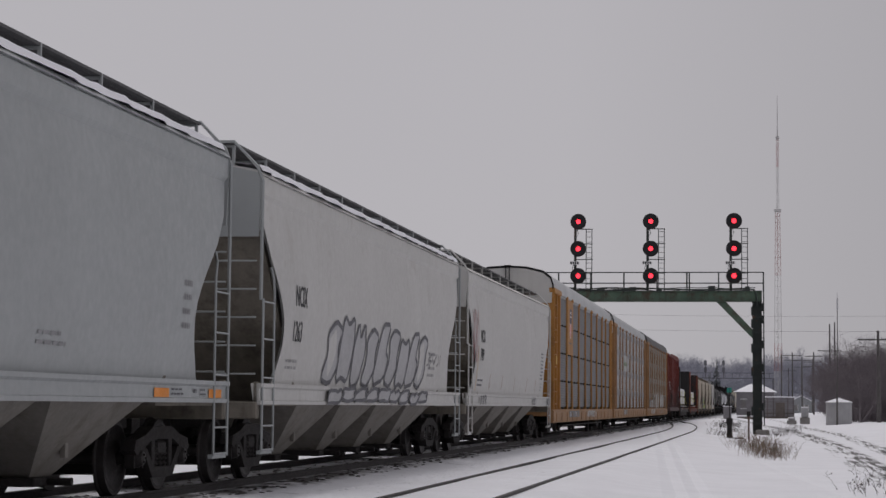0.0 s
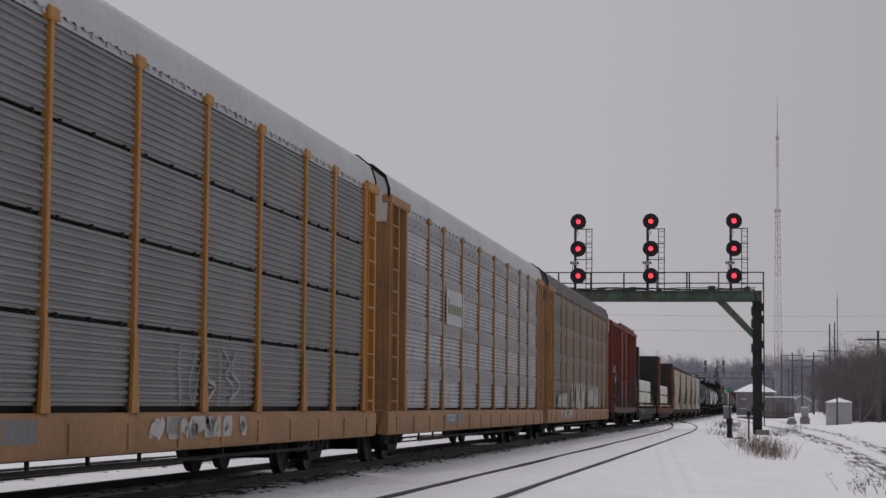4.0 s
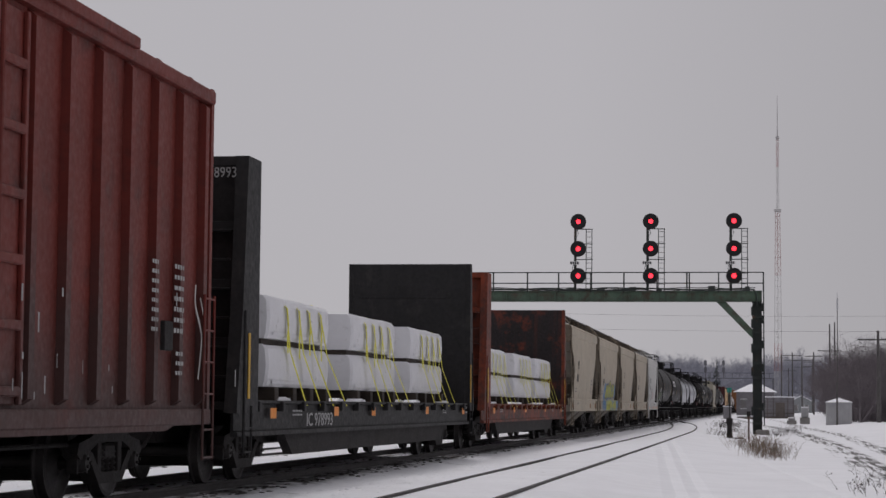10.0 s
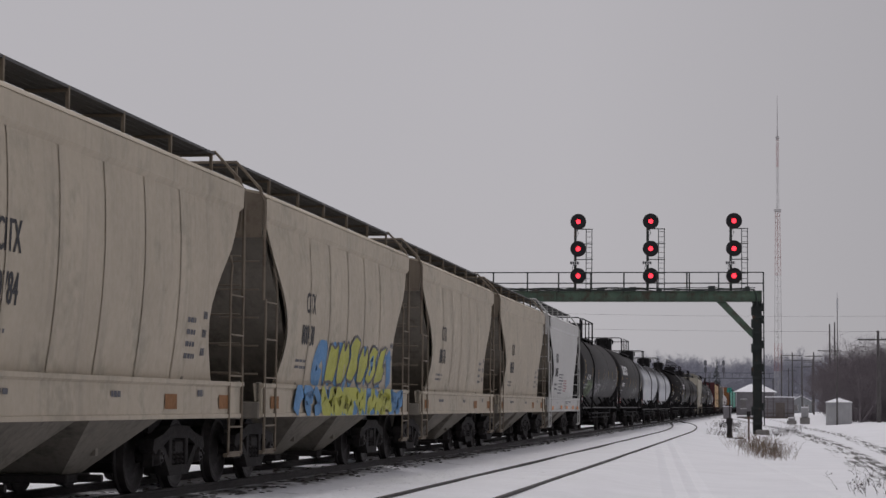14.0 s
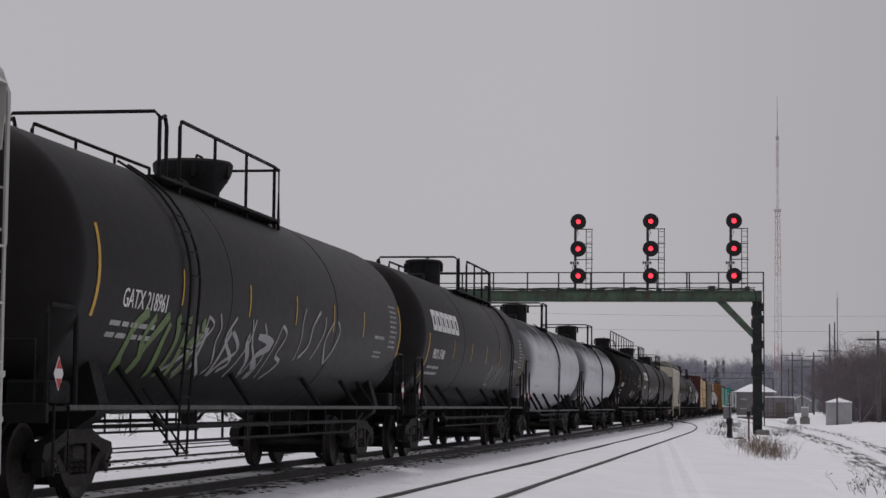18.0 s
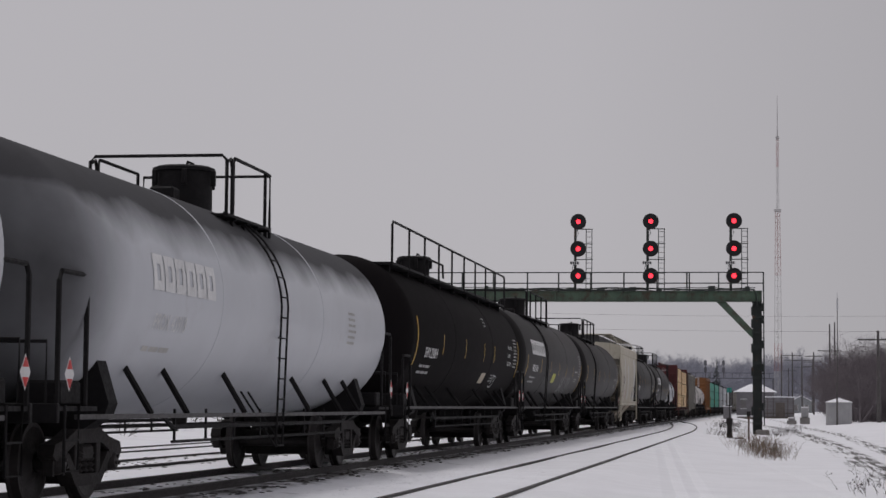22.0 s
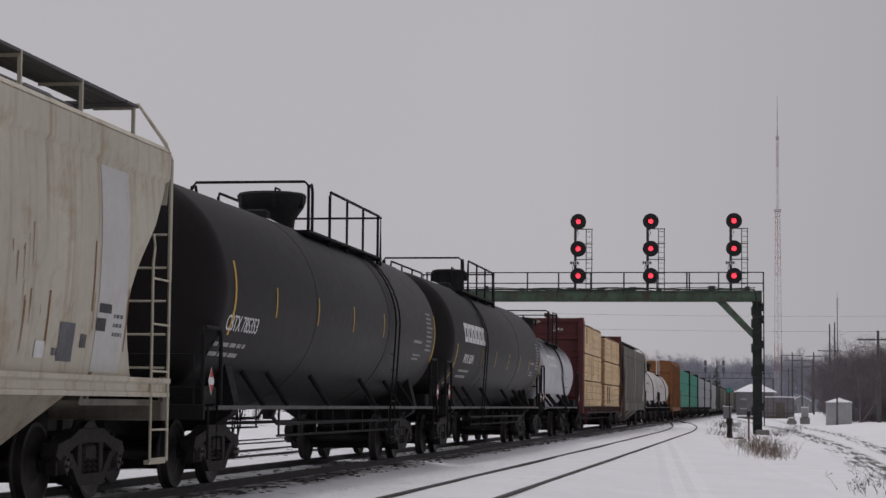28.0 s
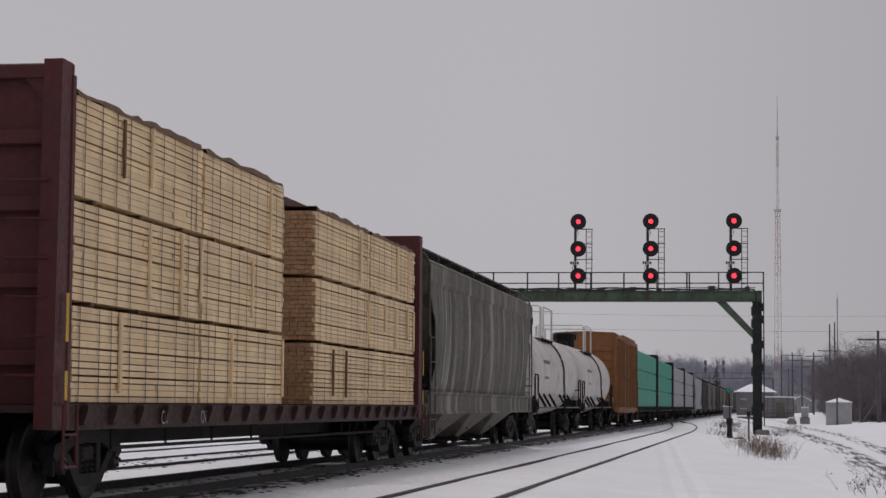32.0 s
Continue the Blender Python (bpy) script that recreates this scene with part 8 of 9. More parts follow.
def build_bin():
    t = thing("storage_bin", "pale sheet-metal bin with a snowy conical roof", "storage bin", at=across(166, 5.75, -0.25))
    r = 1.02
    g = Geo()
    rows = []
    for k in range(17):
        z = k * 0.115
        rows.append([((r + (0.012 if k % 2 else 0)) * math.cos(a), (r + (0.012 if k % 2 else 0)) * math.sin(a), z) for a in [2 * math.pi * i / 28 for i in range(29)]])
    part("wall", g.grid(rows), BIN_METAL, t)
    roof = part("roof", Geo().lathe([(1.80, r + 0.10), (1.84, r + 0.10), (2.12, 0.2), (2.16, 0.12), (2.26, 0.12), (2.28, 0.01)], 28, "z", cap=False), BIN_METAL, t)
    part("snow_cap", Geo().lathe([(1.855, r + 0.08), (1.90, r + 0.03), (2.16, 0.22), (2.19, 0.14)], 28, "z", cap=False), SNOW, roof, "snow on the roof")
    part("hatch", Geo().box(-0.35, 0.30, -r - 0.05, -r + 0.1, 0.1, 1.2, 0.02), BIN_METAL, t)
    t = thing("antenna_mast", "slim grey pole mast beside the bin", "mast", at=across(164, 5.55, -0.25))
    part("pole", Geo().tube([(0, 0, -0.2), (0, 0, 3.4), (0.03, 0, 3.5), (0.06, 0, 10.2)], [0.075, 0.065, 0.04, 0.028], 8), POLE_WOOD, t)
    part("antenna", Geo().box(0.0, 0.12, -0.05, 0.05, 9.2, 10.1, 0.02).tube([(0.06, 0, 10.1), (0.06, 0, 10.6)], 0.02, 5), GALV, t)
    for u, w, h, wd, label in ((185, 3.40, 1.35, 0.36, "pale electrical cabinet standing in the snow"), (182, 2.2, 0.42, 0.34, "low grey cable box in the snow")):
        t = thing("electrical_cabinet", label, "cabinet", "lineside cabinets", at=across(u, w, -0.2))
        part("plinth", Geo().box(-wd - 0.08, wd + 0.08, -0.45, 0.45, -0.1, 0.1 + h * 0.28, 0.03), CONCRETE, t)
        part("housing", Geo().box(-wd * 0.9, wd * 0.9, -0.35, 0.35, 0.1 + h * 0.28, h, 0.06), BIN_METAL, t)
        part("snow_cap", Geo().box(-wd * 0.9, wd * 0.9, -0.35, 0.35, h, h + 0.09, 0.04), SNOW, t)


def utility_pole(u, w, top, arms, base=-0.6, r=0.14):
    t = thing("utility_pole", "dark wooden utility pole with crossarms", "utility pole", "utility poles", at=across(u, w, 0))
    part("pole", Geo().tube([(0, 0, base), (0.02, 0, top * 0.5), (0.0, 0, top)], [r * 1.25, r, r * 0.75], 8), POLE_WOOD, t)
    for z, half in arms:
        part("crossarm", Geo().box(-half, half, -0.06, 0.06, z - 0.06, z + 0.06, 0.01), POLE_WOOD, t)
        g = Geo()
        for k in range(6):
            x = -half + 0.15 + k * (2 * half - 0.3) / 5
            g.lathe([(z + 0.06, 0.03), (z + 0.10, 0.06), (z + 0.20, 0.045), (z + 0.22, 0.01)], 8, "z", (x, 0, 0))
        part("insulator", g, GALV, t)


def build_poles():
    for u, w, top, arms in ((365, 8.3, 11.0, ((10.3, 1.5),)), (170, 9.1, 7.55, ((6.8, 1.65),)), (330, 10.05, 14.6, ((10.3, 1.9),)), (338, 11.1, 15.2, ()),
                            (400, 5.0, 11.9, ((11.3, 1.8), (10.4, 1.6))), (420, 7.2, 11.5, ((10.8, 1.9),)), (470, 10.4, 12.4, ((11.6, 2.1), (10.6, 2.0))), (440, 3.2, 12.6, ((11.8, 1.5),)),
                            (520, 8.8, 12.2, ((11.4, 2.0),)), (560, 6.0, 12.0, ((11.2, 2.0),))):
        utility_pole(u, w, top, arms)
    wires = thing("overhead_wires", "thin dark wires strung between the utility poles", "wires", at=across(0, 0, 0))
    for dz, dw in ((10.4, -1.6), (10.4, -0.4), (10.4, 0.8), (10.4, 1.6)):
        g = Geo()
        pts = []
        for (u0, w0, h0), (u1, w1, h1) in (((100, 12.0, 6.5), (170, 9.1, 6.85)), ((170, 9.1, 6.85), (330, 10.05, 10.4)), ((330, 10.05, 10.4), (470, 10.4, 11.7))):
            for k in range(9):
                f = k / 8
                pts.append((w0 + (w1 - w0) * f + dw, u0 + (u1 - u0) * f, h0 + (h1 - h0) * f - 4 * f * (1 - f) * 0.7))
        g.tube(pts, 0.010, 4)
        part("wire", g, STEEL_DARK, wires)
    for k, z in enumerate((15.6, 13.2)):
        g = Geo()
        g.tube([(-60 + i * 8, 330 - i * 0.6, z + 0.0011 * (i * 8 - 70) ** 2 * 0.25) for i in range(18)], 0.012, 4)
        part("wire", g, STEEL_DARK, wires)


def build_tower():
    t = thing("radio_tower", "tall lattice radio tower in faded red and white sections", "radio tower", at=across(600, 3.42, 0))
    spans = [(0, 12, 1.35, 1.30), (12, 20, 1.30, 1.2), (20, 40, 1.2, 1.0), (40, 59, 1.0, 0.75), (59, 72, 0.45, 0.42), (72, 80.5, 0.42, 0.40)]
    for k, (z0, z1, r0, r1) in enumerate(spans):
        g = Geo()
        n = max(3, int((z1 - z0) / 1.6))
        ring = lambda f: [((r0 + (r1 - r0) * f) * math.cos(a), (r0 + (r1 - r0) * f) * math.sin(a), z0 + (z1 - z0) * f) for a in (0.5, 0.5 + 2.094, 0.5 + 4.189)]
        for i in range(3):
            g.tube([ring(0)[i], ring(1)[i]], 0.075 if k < 4 else 0.05, 4)
        for j in range(n):
            a, b = ring(j / n), ring((j + 1) / n)
            for i in range(3):
                g.tube([a[i], a[(i + 1) % 3]], 0.035, 3)
                g.tube([a[i], b[(i + 1) % 3]] if j % 2 else [a[(i + 1) % 3], b[i]], 0.03, 3)
        part("lattice_section", g, MAST_RED if k in (1, 3, 5) else MAST_WHITE, t)
    g = Geo().tube([(0, 0, 80), (0, 0, 84.5), (0, 0, 93.2)], [0.2, 0.13, 0.07], 6)
    g.lathe([(58.6, 1.0), (59.1, 1.1), (59.4, 1.0)], 10, "z")
    g.lathe([(80.3, 0.5), (81.0, 0.5)], 10, "z")
    part("antenna", g, MAST_WHITE, t)
    hut = Geo().box(-2.6, 2.6, -2, 2, -0.5, 2.6, 0.05)
    part("base_hut", hut, SHED_BROWN, t)


def branch(g, rnd, p, d, length, r, depth, twigs):
    """A limb that forks; the last forks are single slivers."""
    q = p + d * length
    if depth >= 2:
        g.tube([p, q], [r, r * 0.6], 4)
    else:
        side = d.cross(Vector((rnd.uniform(-1, 1), rnd.uniform(-1, 1), rnd.uniform(-0.3, 0.3)))).normalized() * r
        g.add([p - side, p + side, q], [(0, 1, 2)])
    if depth == 0:
        return
    for k in range(twigs):
        f = rnd.uniform(0.35, 1.0)
        turn = Vector((rnd.gauss(0, 0.55), rnd.gauss(0, 0.55), rnd.gauss(0.15, 0.35)))
        branch(g, rnd, p + d * length * f, (d + turn).normalized(), length * rnd.uniform(0.45, 0.7), r * 0.5, depth - 1, twigs)


def bare_crown(seed, height, depth=4, twigs=4, spread=0.5, r=0.09):
    rnd = random.Random(seed)
    g = Geo()
    for k in range(3 if spread > 0.6 else 1):
        d = Vector((rnd.gauss(0, 0.12 + spread * 0.3), rnd.gauss(0, 0.12 + spread * 0.3), 1)).normalized()
        branch(g, rnd, Vector((rnd.uniform(-0.2, 0.2) * spread, rnd.uniform(-0.2, 0.2) * spread, -0.3)), d, height * 0.48, r, depth, twigs)
    return g


def scatter(name, kinds, places, mat):
    """Copies of a few grown kinds, scattered as one mesh."""
    tris = []
    for k in kinds:
        tris.append((np.array(k.v, dtype=float), np.array([t for f in k.f for t in [(f[0], f[i], f[i + 1]) for i in range(1, len(f) - 1)]], dtype=np.int64)))
    vs, fs, base = [], [], 0
    for idx, m in places:
        v, f = tris[idx]
        a = np.array(m)
        vs.append(v @ a[:3, :3].T + a[:3, 3])
        fs.append(f + base)
        base += len(v)
    v, f = np.concatenate(vs), np.concatenate(fs)
    me = bpy.data.meshes.new(name)
    me.vertices.add(len(v))
    me.vertices.foreach_set("co", v.astype(np.float32).ravel())
    me.loops.add(len(f) * 3)
    me.loops.foreach_set("vertex_index", f.astype(np.int32).ravel())
    me.polygons.add(len(f))
    me.polygons.foreach_set("loop_start", np.arange(0, len(f) * 3, 3, dtype=np.int32))
    me.update(calc_edges=True)
    me.materials.append(mat)
    return me


def build_brush():
    """Bare thicket to the right, far woods on the skyline."""
    kinds = [bare_crown(300 + k, 7.5, 5, 4, 0.9, 0.07) for k in range(5)]
    rnd = random.Random(5)
    places = []
    for i in range(620):
        u = rnd.uniform(172, 350)
        first = 0.0245 * u + 2.1
        w = rnd.uniform(0.0, 30.0) + first
        if w > 0.075 * u + 5:
            continue
        edge = min(1.0, 0.68 + (w - first) / 9)
        sc = rnd.uniform(0.8, 1.08) * edge * (0.62 + u / 330)
        places.append((rnd.randrange(5), Matrix.Translation(tw(u, w, -0.15)) @ Matrix.Rotation(rnd.uniform(0, 6.28), 4, "Z") @ Matrix.Diagonal((sc, sc, sc, 1))))
    tagged(new("thicket", scatter("thicket", kinds, places, THICKET)), "dense thicket of bare brown shrubs and saplings", "thicket", kind="stuff")
    kinds = [bare_crown(320 + k, 3.2, 4, 5, 1.0, 0.03) for k in range(4)]
    places = []
    for i in range(900):
        u = rnd.uniform(176, 330)
        w = 0.0245 * u + 1.9 + abs(rnd.gauss(0, 6.0))
        if w > 0.075 * u + 5:
            continue
        sc = rnd.uniform(0.7, 1.3)
        places.append((rnd.randrange(4), Matrix.Translation(tw(u, w, -0.15)) @ Matrix.Rotation(rnd.uniform(0, 6.28), 4, "Z") @ Matrix.Scale(sc, 4)))
    tagged(new("undergrowth", scatter("undergrowth", kinds, places, THICKET)), "tangled leafless undergrowth at the foot of the thicket", "undergrowth", kind="stuff")
    kinds = [bare_crown(400 + k, 15.0, 5, 4, 0.55, 0.20) for k in range(6)]
    places = []
    for i in range(1050):
        u = rnd.uniform(620, 980)
        w = rnd.uniform(-90, 60) * u / 800
        sc = rnd.uniform(0.75, 1.2) * (1.0 + 0.25 * noise.noise(Vector((w * 0.03, 0, 0))))
        places.append((rnd.randrange(6), Matrix.Translation(tw(u, w, (u - 620) * 0.04)) @ Matrix.Rotation(rnd.uniform(0, 6.28), 4, "Z") @ Matrix.Diagonal((sc * 1.2, sc * 1.2, sc * 0.8, 1))))
    tagged(new("far_woods", scatter("far_woods", kinds, places, HAZED_TWIG)), "leafless woods along the far skyline, paled by haze", "woods", kind="stuff")
    rows = [[tuple(tw(u, w, z)) for w in np.linspace(-900, 700, 60)] for u, z in ((600, -0.6), (660, 3.0), (800, 12.0), (1000, 19.0), (1250, 14.0), (1500, -1))]
    rows = [[(x, y, z + 1.5 * noise.noise(Vector((x * 0.01, y * 0.01, 0)))) for x, y, z in r] for r in rows]
    # the hill's pale blue-grey carries the haze of distance in its colour
    hill = new("hillside", Geo().grid(rows).mesh("hillside", surface("haze_paled_wooded_hillside", (0.33, 0.335, 0.39), 0.9, vary=0.3, scale=0.05, grain=0.6, bump=0.0)))
    tagged(hill, "low snowy hillside under bare woods, paled by haze", "hill", kind="structure")
    # a conifer that stands over the skyline
    for u, w, h in ((560, -13.5, 15.5), (575, -16.0, 11.5)):
        t = thing("conifer", "dark spruce on the far skyline", "tree", "far conifers", at=across(u, w, -0.3))
        part("trunk", Geo().tube([(0, 0, -0.3), (0, 0, h * 0.9)], [0.3, 0.05], 6), POLE_WOOD, t)
        g = Geo()
        r2 = random.Random(int(u))
        for k in range(260):
            f = r2.uniform(0.08, 1.0)
            a = r2.uniform(0, 6.283)
            rr = (1 - f) * h * 0.20 + 0.15
            z = h * f
            tip = Vector((math.cos(a) * rr, math.sin(a) * rr, z - rr * 0.35))
            sd = Vector((-math.sin(a), math.cos(a), 0)) * rr * 0.28
            g.add([Vector((0, 0, z)), tip * 0.7 + Vector((0, 0, z * 0.3)) + sd, tip, tip * 0.7 + Vector((0, 0, z * 0.3)) - sd], [(0, 1, 2, 3)])
        part("crown", g, CONIFER, t)


def stalks(name, label, spots, mat, seed, count, h, spread, kind=""):
    rnd = random.Random(seed)
    for u, w, n in spots:
        g = Geo()
        for i in range(n):
            x, y = rnd.gauss(0, spread), rnd.gauss(0, spread * 2.2)
            hh = h * rnd.uniform(0.4, 1.1)
            lean = Vector((rnd.gauss(0, 0.48), rnd.gauss(0, 0.4), 1)).normalized()
            p = Vector((x, y, -0.05))
            q = p + lean * hh
            mid = p + lean * hh * 0.55 + Vector((rnd.uniform(-0.02, 0.02), 0, 0))
            g.tube([p, mid, q], [0.0055, 0.004, 0.002], 3)
            for k in range(count):
                f = rnd.uniform(0.35, 0.98)
                s = p.lerp(q, f)
                d = Vector((rnd.uniform(-1, 1), rnd.uniform(-1, 1), rnd.uniform(0.1, 1.0))).normalized()
                g.tube([s, s + d * hh * 0.25], [0.0032, 0.0015], 3)
                if k == 0:
                    e = s + d * hh * 0.25
                    g.box(e.x - 0.010, e.x + 0.010, e.y - 0.010, e.y + 0.010, e.z - 0.01, e.z + 0.014)
        t = tagged(new(name, g.mesh(name, mat, fix=False)), label, "weeds", kind="stuff")
        t.matrix_basis = across(u, w, ground_z(u, w))


def gable_house(u, w, wide, deep, eave, ridge, label, wall, base=-0.5, turn=0.0):
    t = thing("house", label, "house", "far houses", at=across(u, w, base) @ pose(0, 0, 0, 0, 0, turn))
    g = Geo().prism_y([(-wide, 0), (wide, 0), (wide, eave), (0, ridge - 0.1), (-wide, eave)], -deep, deep)
    part("wall", g, wall, t)
    roof = Geo()
    for s in (-1, 1):
        roof.add([(s * (wide + 0.4), -deep - 0.4, eave - 0.15), (0, -deep - 0.4, ridge), (0, deep + 0.4, ridge), (s * (wide + 0.4), deep + 0.4, eave - 0.15),
                  (s * (wide + 0.4), -deep - 0.4, eave), (0, -deep - 0.4, ridge + 0.2), (0, deep + 0.4, ridge + 0.2), (s * (wide + 0.4), deep + 0.4, eave)],
                 [(0, 1, 2, 3), (4, 7, 6, 5), (0, 4, 5, 1), (3, 2, 6, 7), (0, 3, 7, 4)])
    part("roof", roof, SNOW, t, "snow-covered roof")
    for x in (-wide * 0.5, wide * 0.45):
        # panes take pale grey in place of dark glass, to carry haze
        win = part("window", Geo().box(x - 0.45, x + 0.45, -deep - 0.04, -deep + 0.05, eave * 0.35, eave * 0.75), SHED_GREY, t)
        part("window_frame", Geo().box(x - 0.55, x - 0.45, -deep - 0.06, -deep + 0.05, eave * 0.33, eave * 0.77).box(x + 0.45, x + 0.55, -deep - 0.06, -deep + 0.05, eave * 0.33, eave * 0.77), MARK_WHITE, win)


def hip_house(u, w, label, wall):
    """A low house whose four roof slopes meet in a short ridge."""
    t = thing("house", label, "house", "far houses", at=across(u, w, -0.5))
    part("wall", Geo().box(-3.0, 3.0, -2.6, 2.6, 0, 4.2), wall, t)
    low, ridge = [(-3.5, -3.1, 4.1), (3.5, -3.1, 4.1), (3.5, 3.1, 4.1), (-3.5, 3.1, 4.1)], [(-0.8, 0, 5.4), (0.9, 0, 5.4)]
    part("roof", Geo().add(low + ridge, [(0, 1, 5, 4), (1, 2, 5), (2, 3, 4, 5), (3, 0, 4), (0, 3, 2, 1)]), SNOW, t, "snow-covered roof")
    for x in (-1.9, 0.1, 1.9):
        # haze is put into these panes too: pale grey, not dark glass
        win = part("window", Geo().box(x - 0.4, x + 0.4, -2.64, -2.55, 1.5, 2.9), SHED_GREY, t)
        part("window_frame", Geo().box(x - 0.5, x + 0.5, -2.66, -2.56, 1.38, 1.5).box(x - 0.5, x + 0.5, -2.66, -2.56, 2.9, 3.02), MARK_WHITE, win)
    part("chimney", Geo().box(0.3, 0.8, -0.3, 0.3, 5.0, 6.0, 0.02), SHED_BROWN, t)


def build_far_side():
    hip_house(330, -1.75, "small house paled by haze, with a snowy hipped roof", HAZED_SIDING)
    gable_house(480, 8.0, 2.6, 3.0, 3.0, 4.4, "small pale house with a snowy roof among the poles", HOUSE_WALL)
    t = thing("lineside_shed", "long low brown shed with snow on its flat roof", "shed", at=across(290, 1.85, -0.45))
    part("wall", Geo().box(-2.0, 2.0, -2, 2, 0, 3.0, 0.03), HAZED_SIDING, t)
    for z in (0.75, 1.35, 1.95, 2.45):
        part("wall_board", Geo().box(-2.02, 2.02, -2.06, -2.0, z, z + 0.14, 0.02), SHED_BROWN if z < 1 else HAZED_SIDING, t)
    for x in (-1.7, -0.9, 1.1, 1.85):
        part("wall_batten", Geo().box(x - 0.05, x + 0.05, -2.09, -2.02, 0.1, 2.95), SHED_BROWN, t)
    part("roof", Geo().box(-2.15, 2.15, -2.2, 2.2, 3.0, 3.16, 0.04), SNOW, t)
    part("door", Geo().box(-0.6, 0.7, -2.06, -1.98, 0.1, 2.3, 0.02), SHED_BROWN, t)
    part("skirt", Geo().box(-2.1, 2.1, -2.1, -2.0, 0.0, 0.35, 0.02), SHED_BROWN, t)
    # a second signal bridge, far down the line
    b = thing("far_signal_bridge", "thin dark signal bridge far down the line", "signal bridge", at=across(420, 0, 0))
    for z0, z1 in ((7.0, 7.16), (8.1, 8.2)):
        part("girder", Geo().box(-18.0, 1.5, -0.3, 0.3, z0, z1), HAZED_STEEL, b)
    for x in (-18.0, 1.4):
        part("column", Geo().box(x - 0.2, x + 0.2, -0.2, 0.2, -0.5, 7.1), HAZED_STEEL, b)
    for x in (-12.4, -8.7):
        part("signal_mast", Geo().tube([(x, 0, 7.1), (x, 0, 10.8)], 0.09, 6).box(x - 0.28, x + 0.28, -0.2, -0.1, 9.7, 10.7, 0.1).box(x - 0.28, x + 0.28, -0.2, -0.1, 8.3, 9.3, 0.1), HAZED_STEEL, b)
    for k in range(13):
        x = -17.4 + k * 1.5
        part("rail_post", Geo().box(x - 0.05, x + 0.05, -0.06, 0.06, 7.16, 8.1), HAZED_STEEL, b)
    # posts, boards and scrap along the right of way
    for u, w, dx, h, mat, lab in ((217, -4.1, 0.42, 1.55, HAZED_SIDING, "pale metal hut standing beside the line"), (240, -2.4, 1.0, 0.40, SHED_BROWN, "low timber relay box under snow")):
        t = thing("relay_box", lab, "relay box", "relay boxes", at=across(u, w, -0.35))
        part("body", Geo().box(-dx, dx, -0.6, 0.6, 0, h, 0.04), mat, t)
        part("lid", Geo().box(-dx - 0.08, dx + 0.08, -0.68, 0.68, h, h + 0.10, 0.03), SNOW, t)
    # wall, shed and brush on the bank behind the train
    w_ob = thing("retaining_wall", "long grey-brown wall beyond the snowy bank", "wall", at=across(0, 0, 0))
    part("face", Geo().box(-42, -41.4, 15, 330, -0.4, 2.3), SHED_BROWN, w_ob)
    part("coping", Geo().box(-42.1, -41.3, 15, 330, 2.3, 2.45), SNOW, w_ob)
    for k in range(26):
        u = 20 + k * 12.0
        part("buttress", shared("wall_buttress", lambda: Geo().box(0, 0.25, -0.25, 0.25, -0.4, 2.2, 0.02), SHED_BROWN), None, w_ob, at=pose(-41.4, u, 0))
    t = thing("lineside_hut", "low grey boarded hut at the foot of the bank", "hut", at=across(50, -27.2, -0.3))
    part("wall", Geo().box(-2.2, 2.2, -9.0, 11.0, 0, 2.3), SHED_GREY, t)
    part("roof", Geo().box(-2.5, 2.5, -9.3, 11.3, 2.3, 2.45, 0.03), SNOW, t)
    for k in range(9):
        part("wall_batten", shared("hut_batten", lambda: Geo().box(0, 0.04, -0.05, 0.05, 0, 2.28), SHED_GREY), None, t, at=pose(2.2, -8.4 + k * 2.35, 0))
    kinds = [bare_crown(500 + k, 2.2, 3, 5, 1.0, 0.035) for k in range(3)]
    g = Geo()
    rnd = random.Random(9)
    for i in range(230):
        pu, pw = rnd.uniform(25, 220), rnd.triangular(-38, -22, -24.5)
        m = Matrix.Translation(tw(pu, pw, ground_z(pu, pw) - 0.05)) @ Matrix.Rotation(rnd.uniform(0, 6.28), 4, "Z") @ Matrix.Scale(rnd.uniform(0.25, 0.6), 4)
        k = rnd.choice(kinds)
        g.add([m @ Vector(v) for v in k.v], k.f)
    tagged(new("back_brush", g.mesh("back_brush", TWIG, fix=False)), "low bare brush in the snow behind the fence", "brush", kind="stuff")


def clod(seed):
    rnd = random.Random(seed)
    g = Geo()
    rings = [(-0.3, 1.0), (0.25, 0.95), (0.62, 0.6), (0.8, 0.05)]
    rows = [[(r * math.cos(a) * k, r * math.sin(a) * k, z) for a, k in [(2 * math.pi * i / 6, kk[i % 6]) for i in range(7)]] for z, r in rings for kk in [[rnd.uniform(0.75, 1.25) for i in range(6)]]]
    return g.grid(rows)


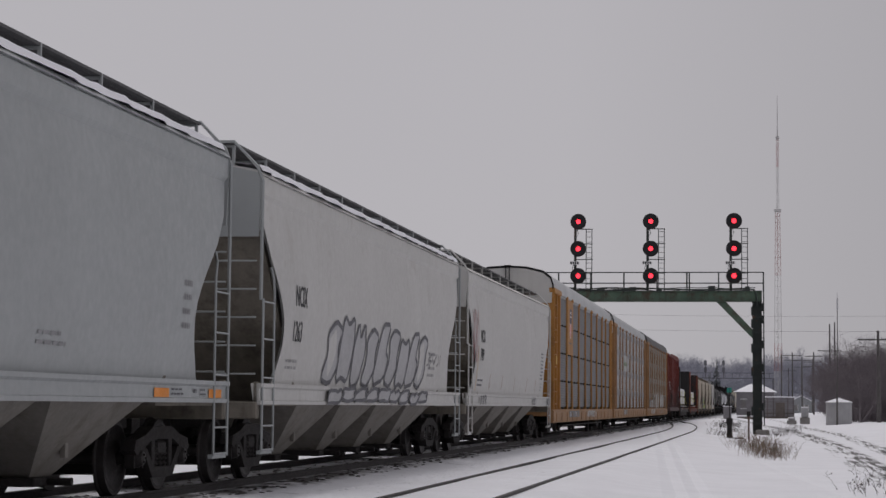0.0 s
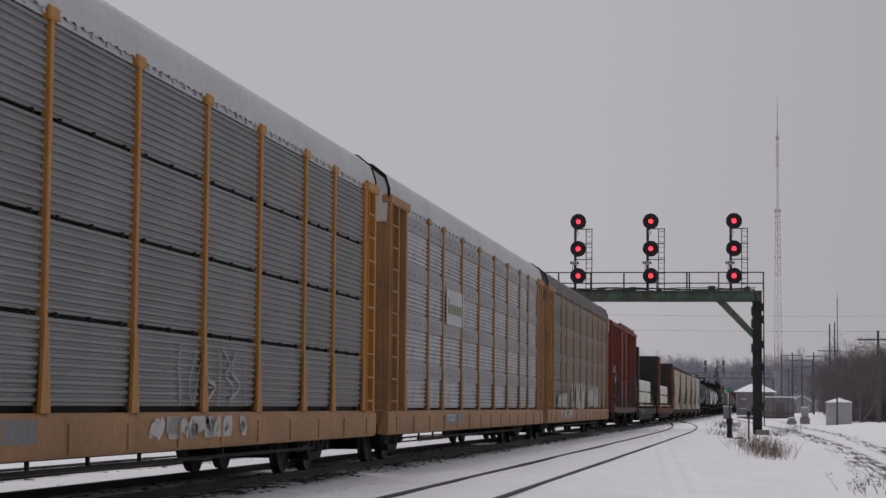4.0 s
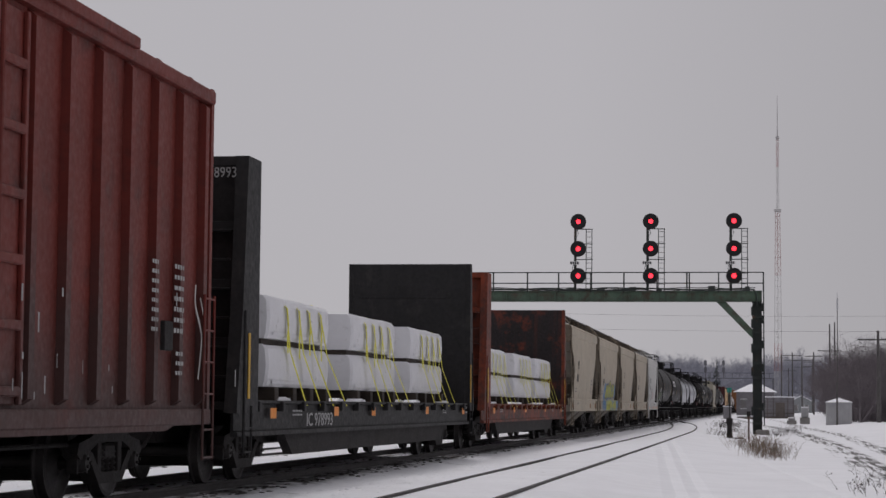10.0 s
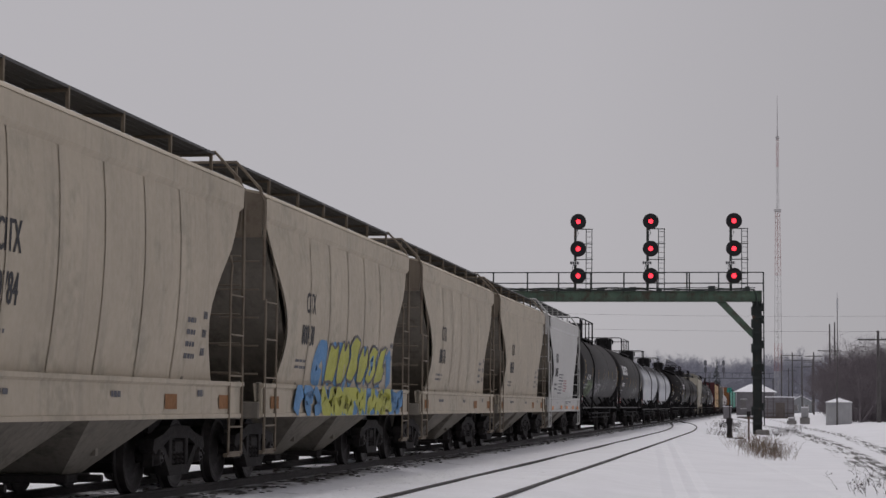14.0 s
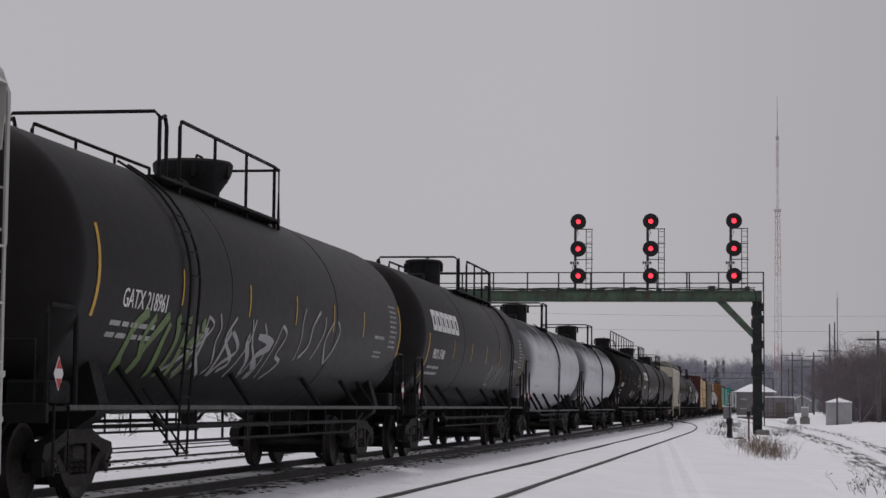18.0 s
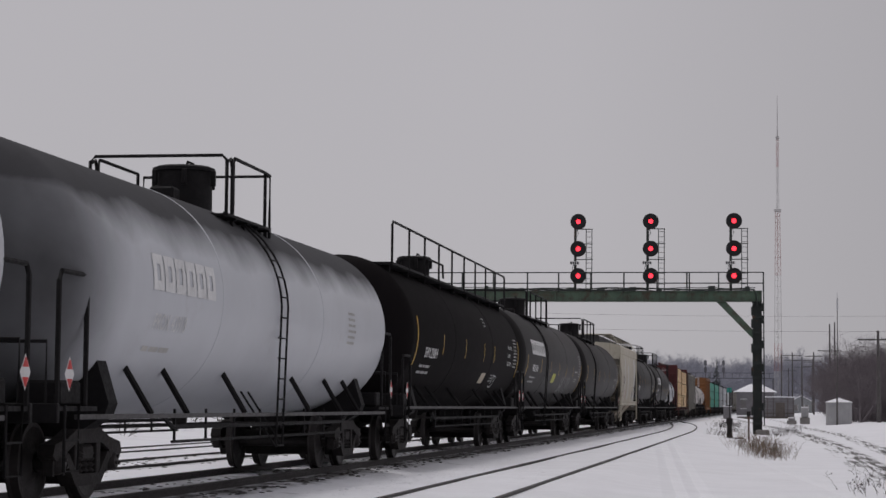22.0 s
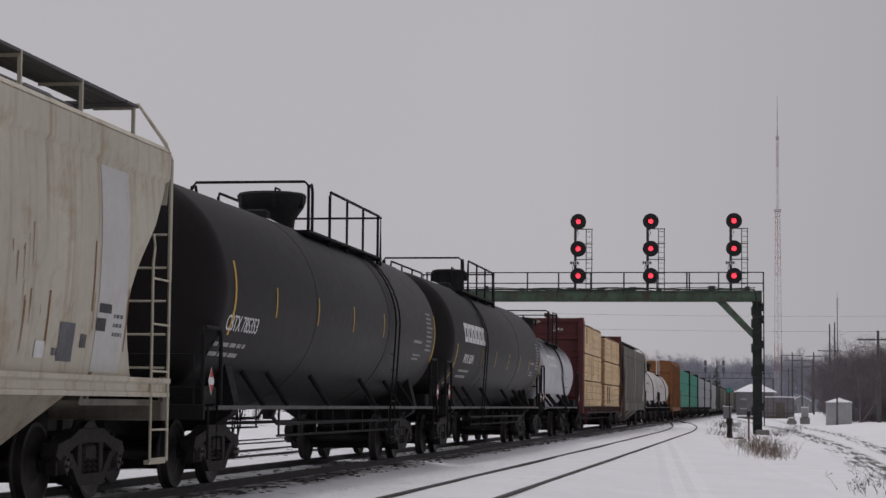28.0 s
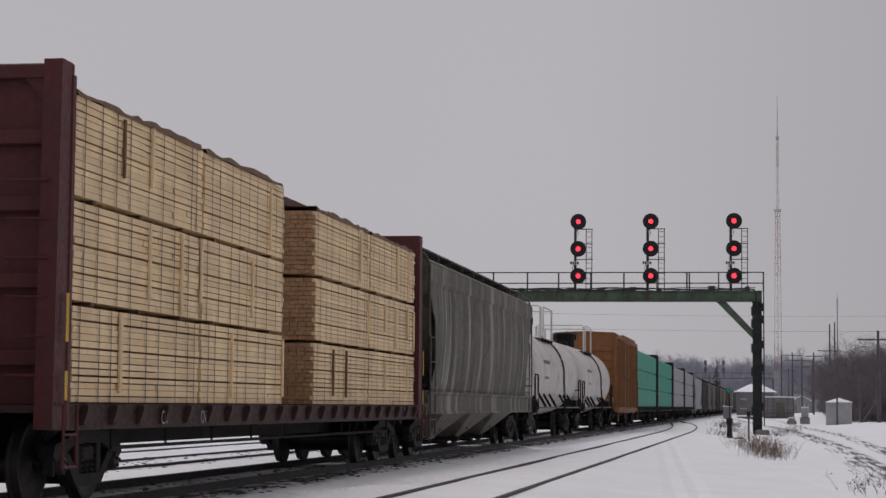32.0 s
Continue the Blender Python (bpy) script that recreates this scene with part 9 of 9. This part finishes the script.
def ground_clods():
    """Crusted snow thrown up beside the rails, and ballast that pokes through it."""
    kinds = [clod(700 + k) for k in range(5)]
    rnd = random.Random(77)
    for name, label, mat, count, bands, size in (
            ("snow_clods", "small clods of crusted snow beside the rails", SNOW, 2600, ((-7.3, -5.6), (-7.0, -6.2), (-11.8, -10.2), (-6.6, -5.4)), (0.012, 0.032)),
            ("loose_ballast", "dark ballast stones poking through the snow", BALLAST_STONE, 3400, ((-8.6, -7.3), (-9.9, -8.6), (-8.3, -7.0), (-14.4, -12.0)), (0.02, 0.05))):
        places = []
        for i in range(count):
            u = 14 + 150 * rnd.random() ** 1.8
            lo, hi = bands[i % len(bands)]
            w = rnd.uniform(lo, hi)
            if abs(w + 7.881) < 0.12 or abs(w + 9.36) < 0.12:
                continue
            s = rnd.uniform(*size)
            z = ground_z(u, w)
            places.append((rnd.randrange(5), Matrix.Translation(tw(u, w, z)) @ Matrix.Rotation(rnd.uniform(0, 6.28), 4, "Z") @ Matrix.Diagonal((s, s * rnd.uniform(0.8, 1.6), s * rnd.uniform(0.3, 0.6), 1))))
        tagged(new(name, scatter(name, kinds, places, mat)), label, "clods" if "snow" in name else "ballast", kind="stuff")


def build_weeds():
    stalks("dry_weeds", "dry straw-coloured weeds standing in the snow", [(84, -1.05, 30), (76, -0.75, 36), (70, -0.35, 44), (66, -0.1, 56), (62, 0.05, 60), (72, -0.2, 40), (59.5, 0.2, 36)], STRAW, 3, 4, 0.66, 0.34)
    ground_clods()
    stalks("dark_weeds", "dark leafless weeds standing in the snow", [(63, 0.1, 30), (67, -0.05, 24), (73, -0.5, 20), (110, 0.6, 60), (118, -1.8, 60), (125, 1.4, 60), (98, -2.2, 40), (130, -2.8, 70), (145, -2.2, 70)], TWIG, 4, 4, 0.55, 0.30)
    stalks("seed_head_weeds", "sparse weeds with seed heads poking through the snow", [(37.0, 1.6, 10), (35.5, 1.8, 9), (46.5, 2.35, 8), (39.5, 1.95, 6)], TWIG, 6, 3, 0.42, 0.2)


build_bridge()
build_switch_stand()
build_bin()
build_poles()
build_tower()
build_brush()
build_far_side()
build_weeds()


def motions():
    """The train rolls past at some 15 m/s; each wheelset turns while its car is near enough to show it."""
    for ob, s_at in MOVING:
        walk(ob, [(float(t), car_pose(s_at, float(t))) for t in range(0, 33)])
    for ws, s_at, a in WHEELS:
        spot = Matrix.Translation(ws.location)
        gone = [(t, s_at - travelled(t)) for t in (i / FPS for i in range(0, 32 * FPS + 1))]
        near = [t for t, s in gone if 6.0 < s < 75.0]
        if not near:
            continue
        t0, t1 = near[0], near[-1]
        rows = [] if t0 < 0.01 else [(0.0, spot)]
        for i in range(round(t0 * FPS), round(t1 * FPS) + 1):
            t = i / FPS
            rows.append((t, spot @ Matrix.Rotation(-(travelled(t) - travelled(t0)) / WHEEL_R, 4, "Y")))
        if t1 < 31.99:
            rows.append((32.0, rows[-1][1]))
        if len(rows) > 1:
            walk(ws, rows)


motions()
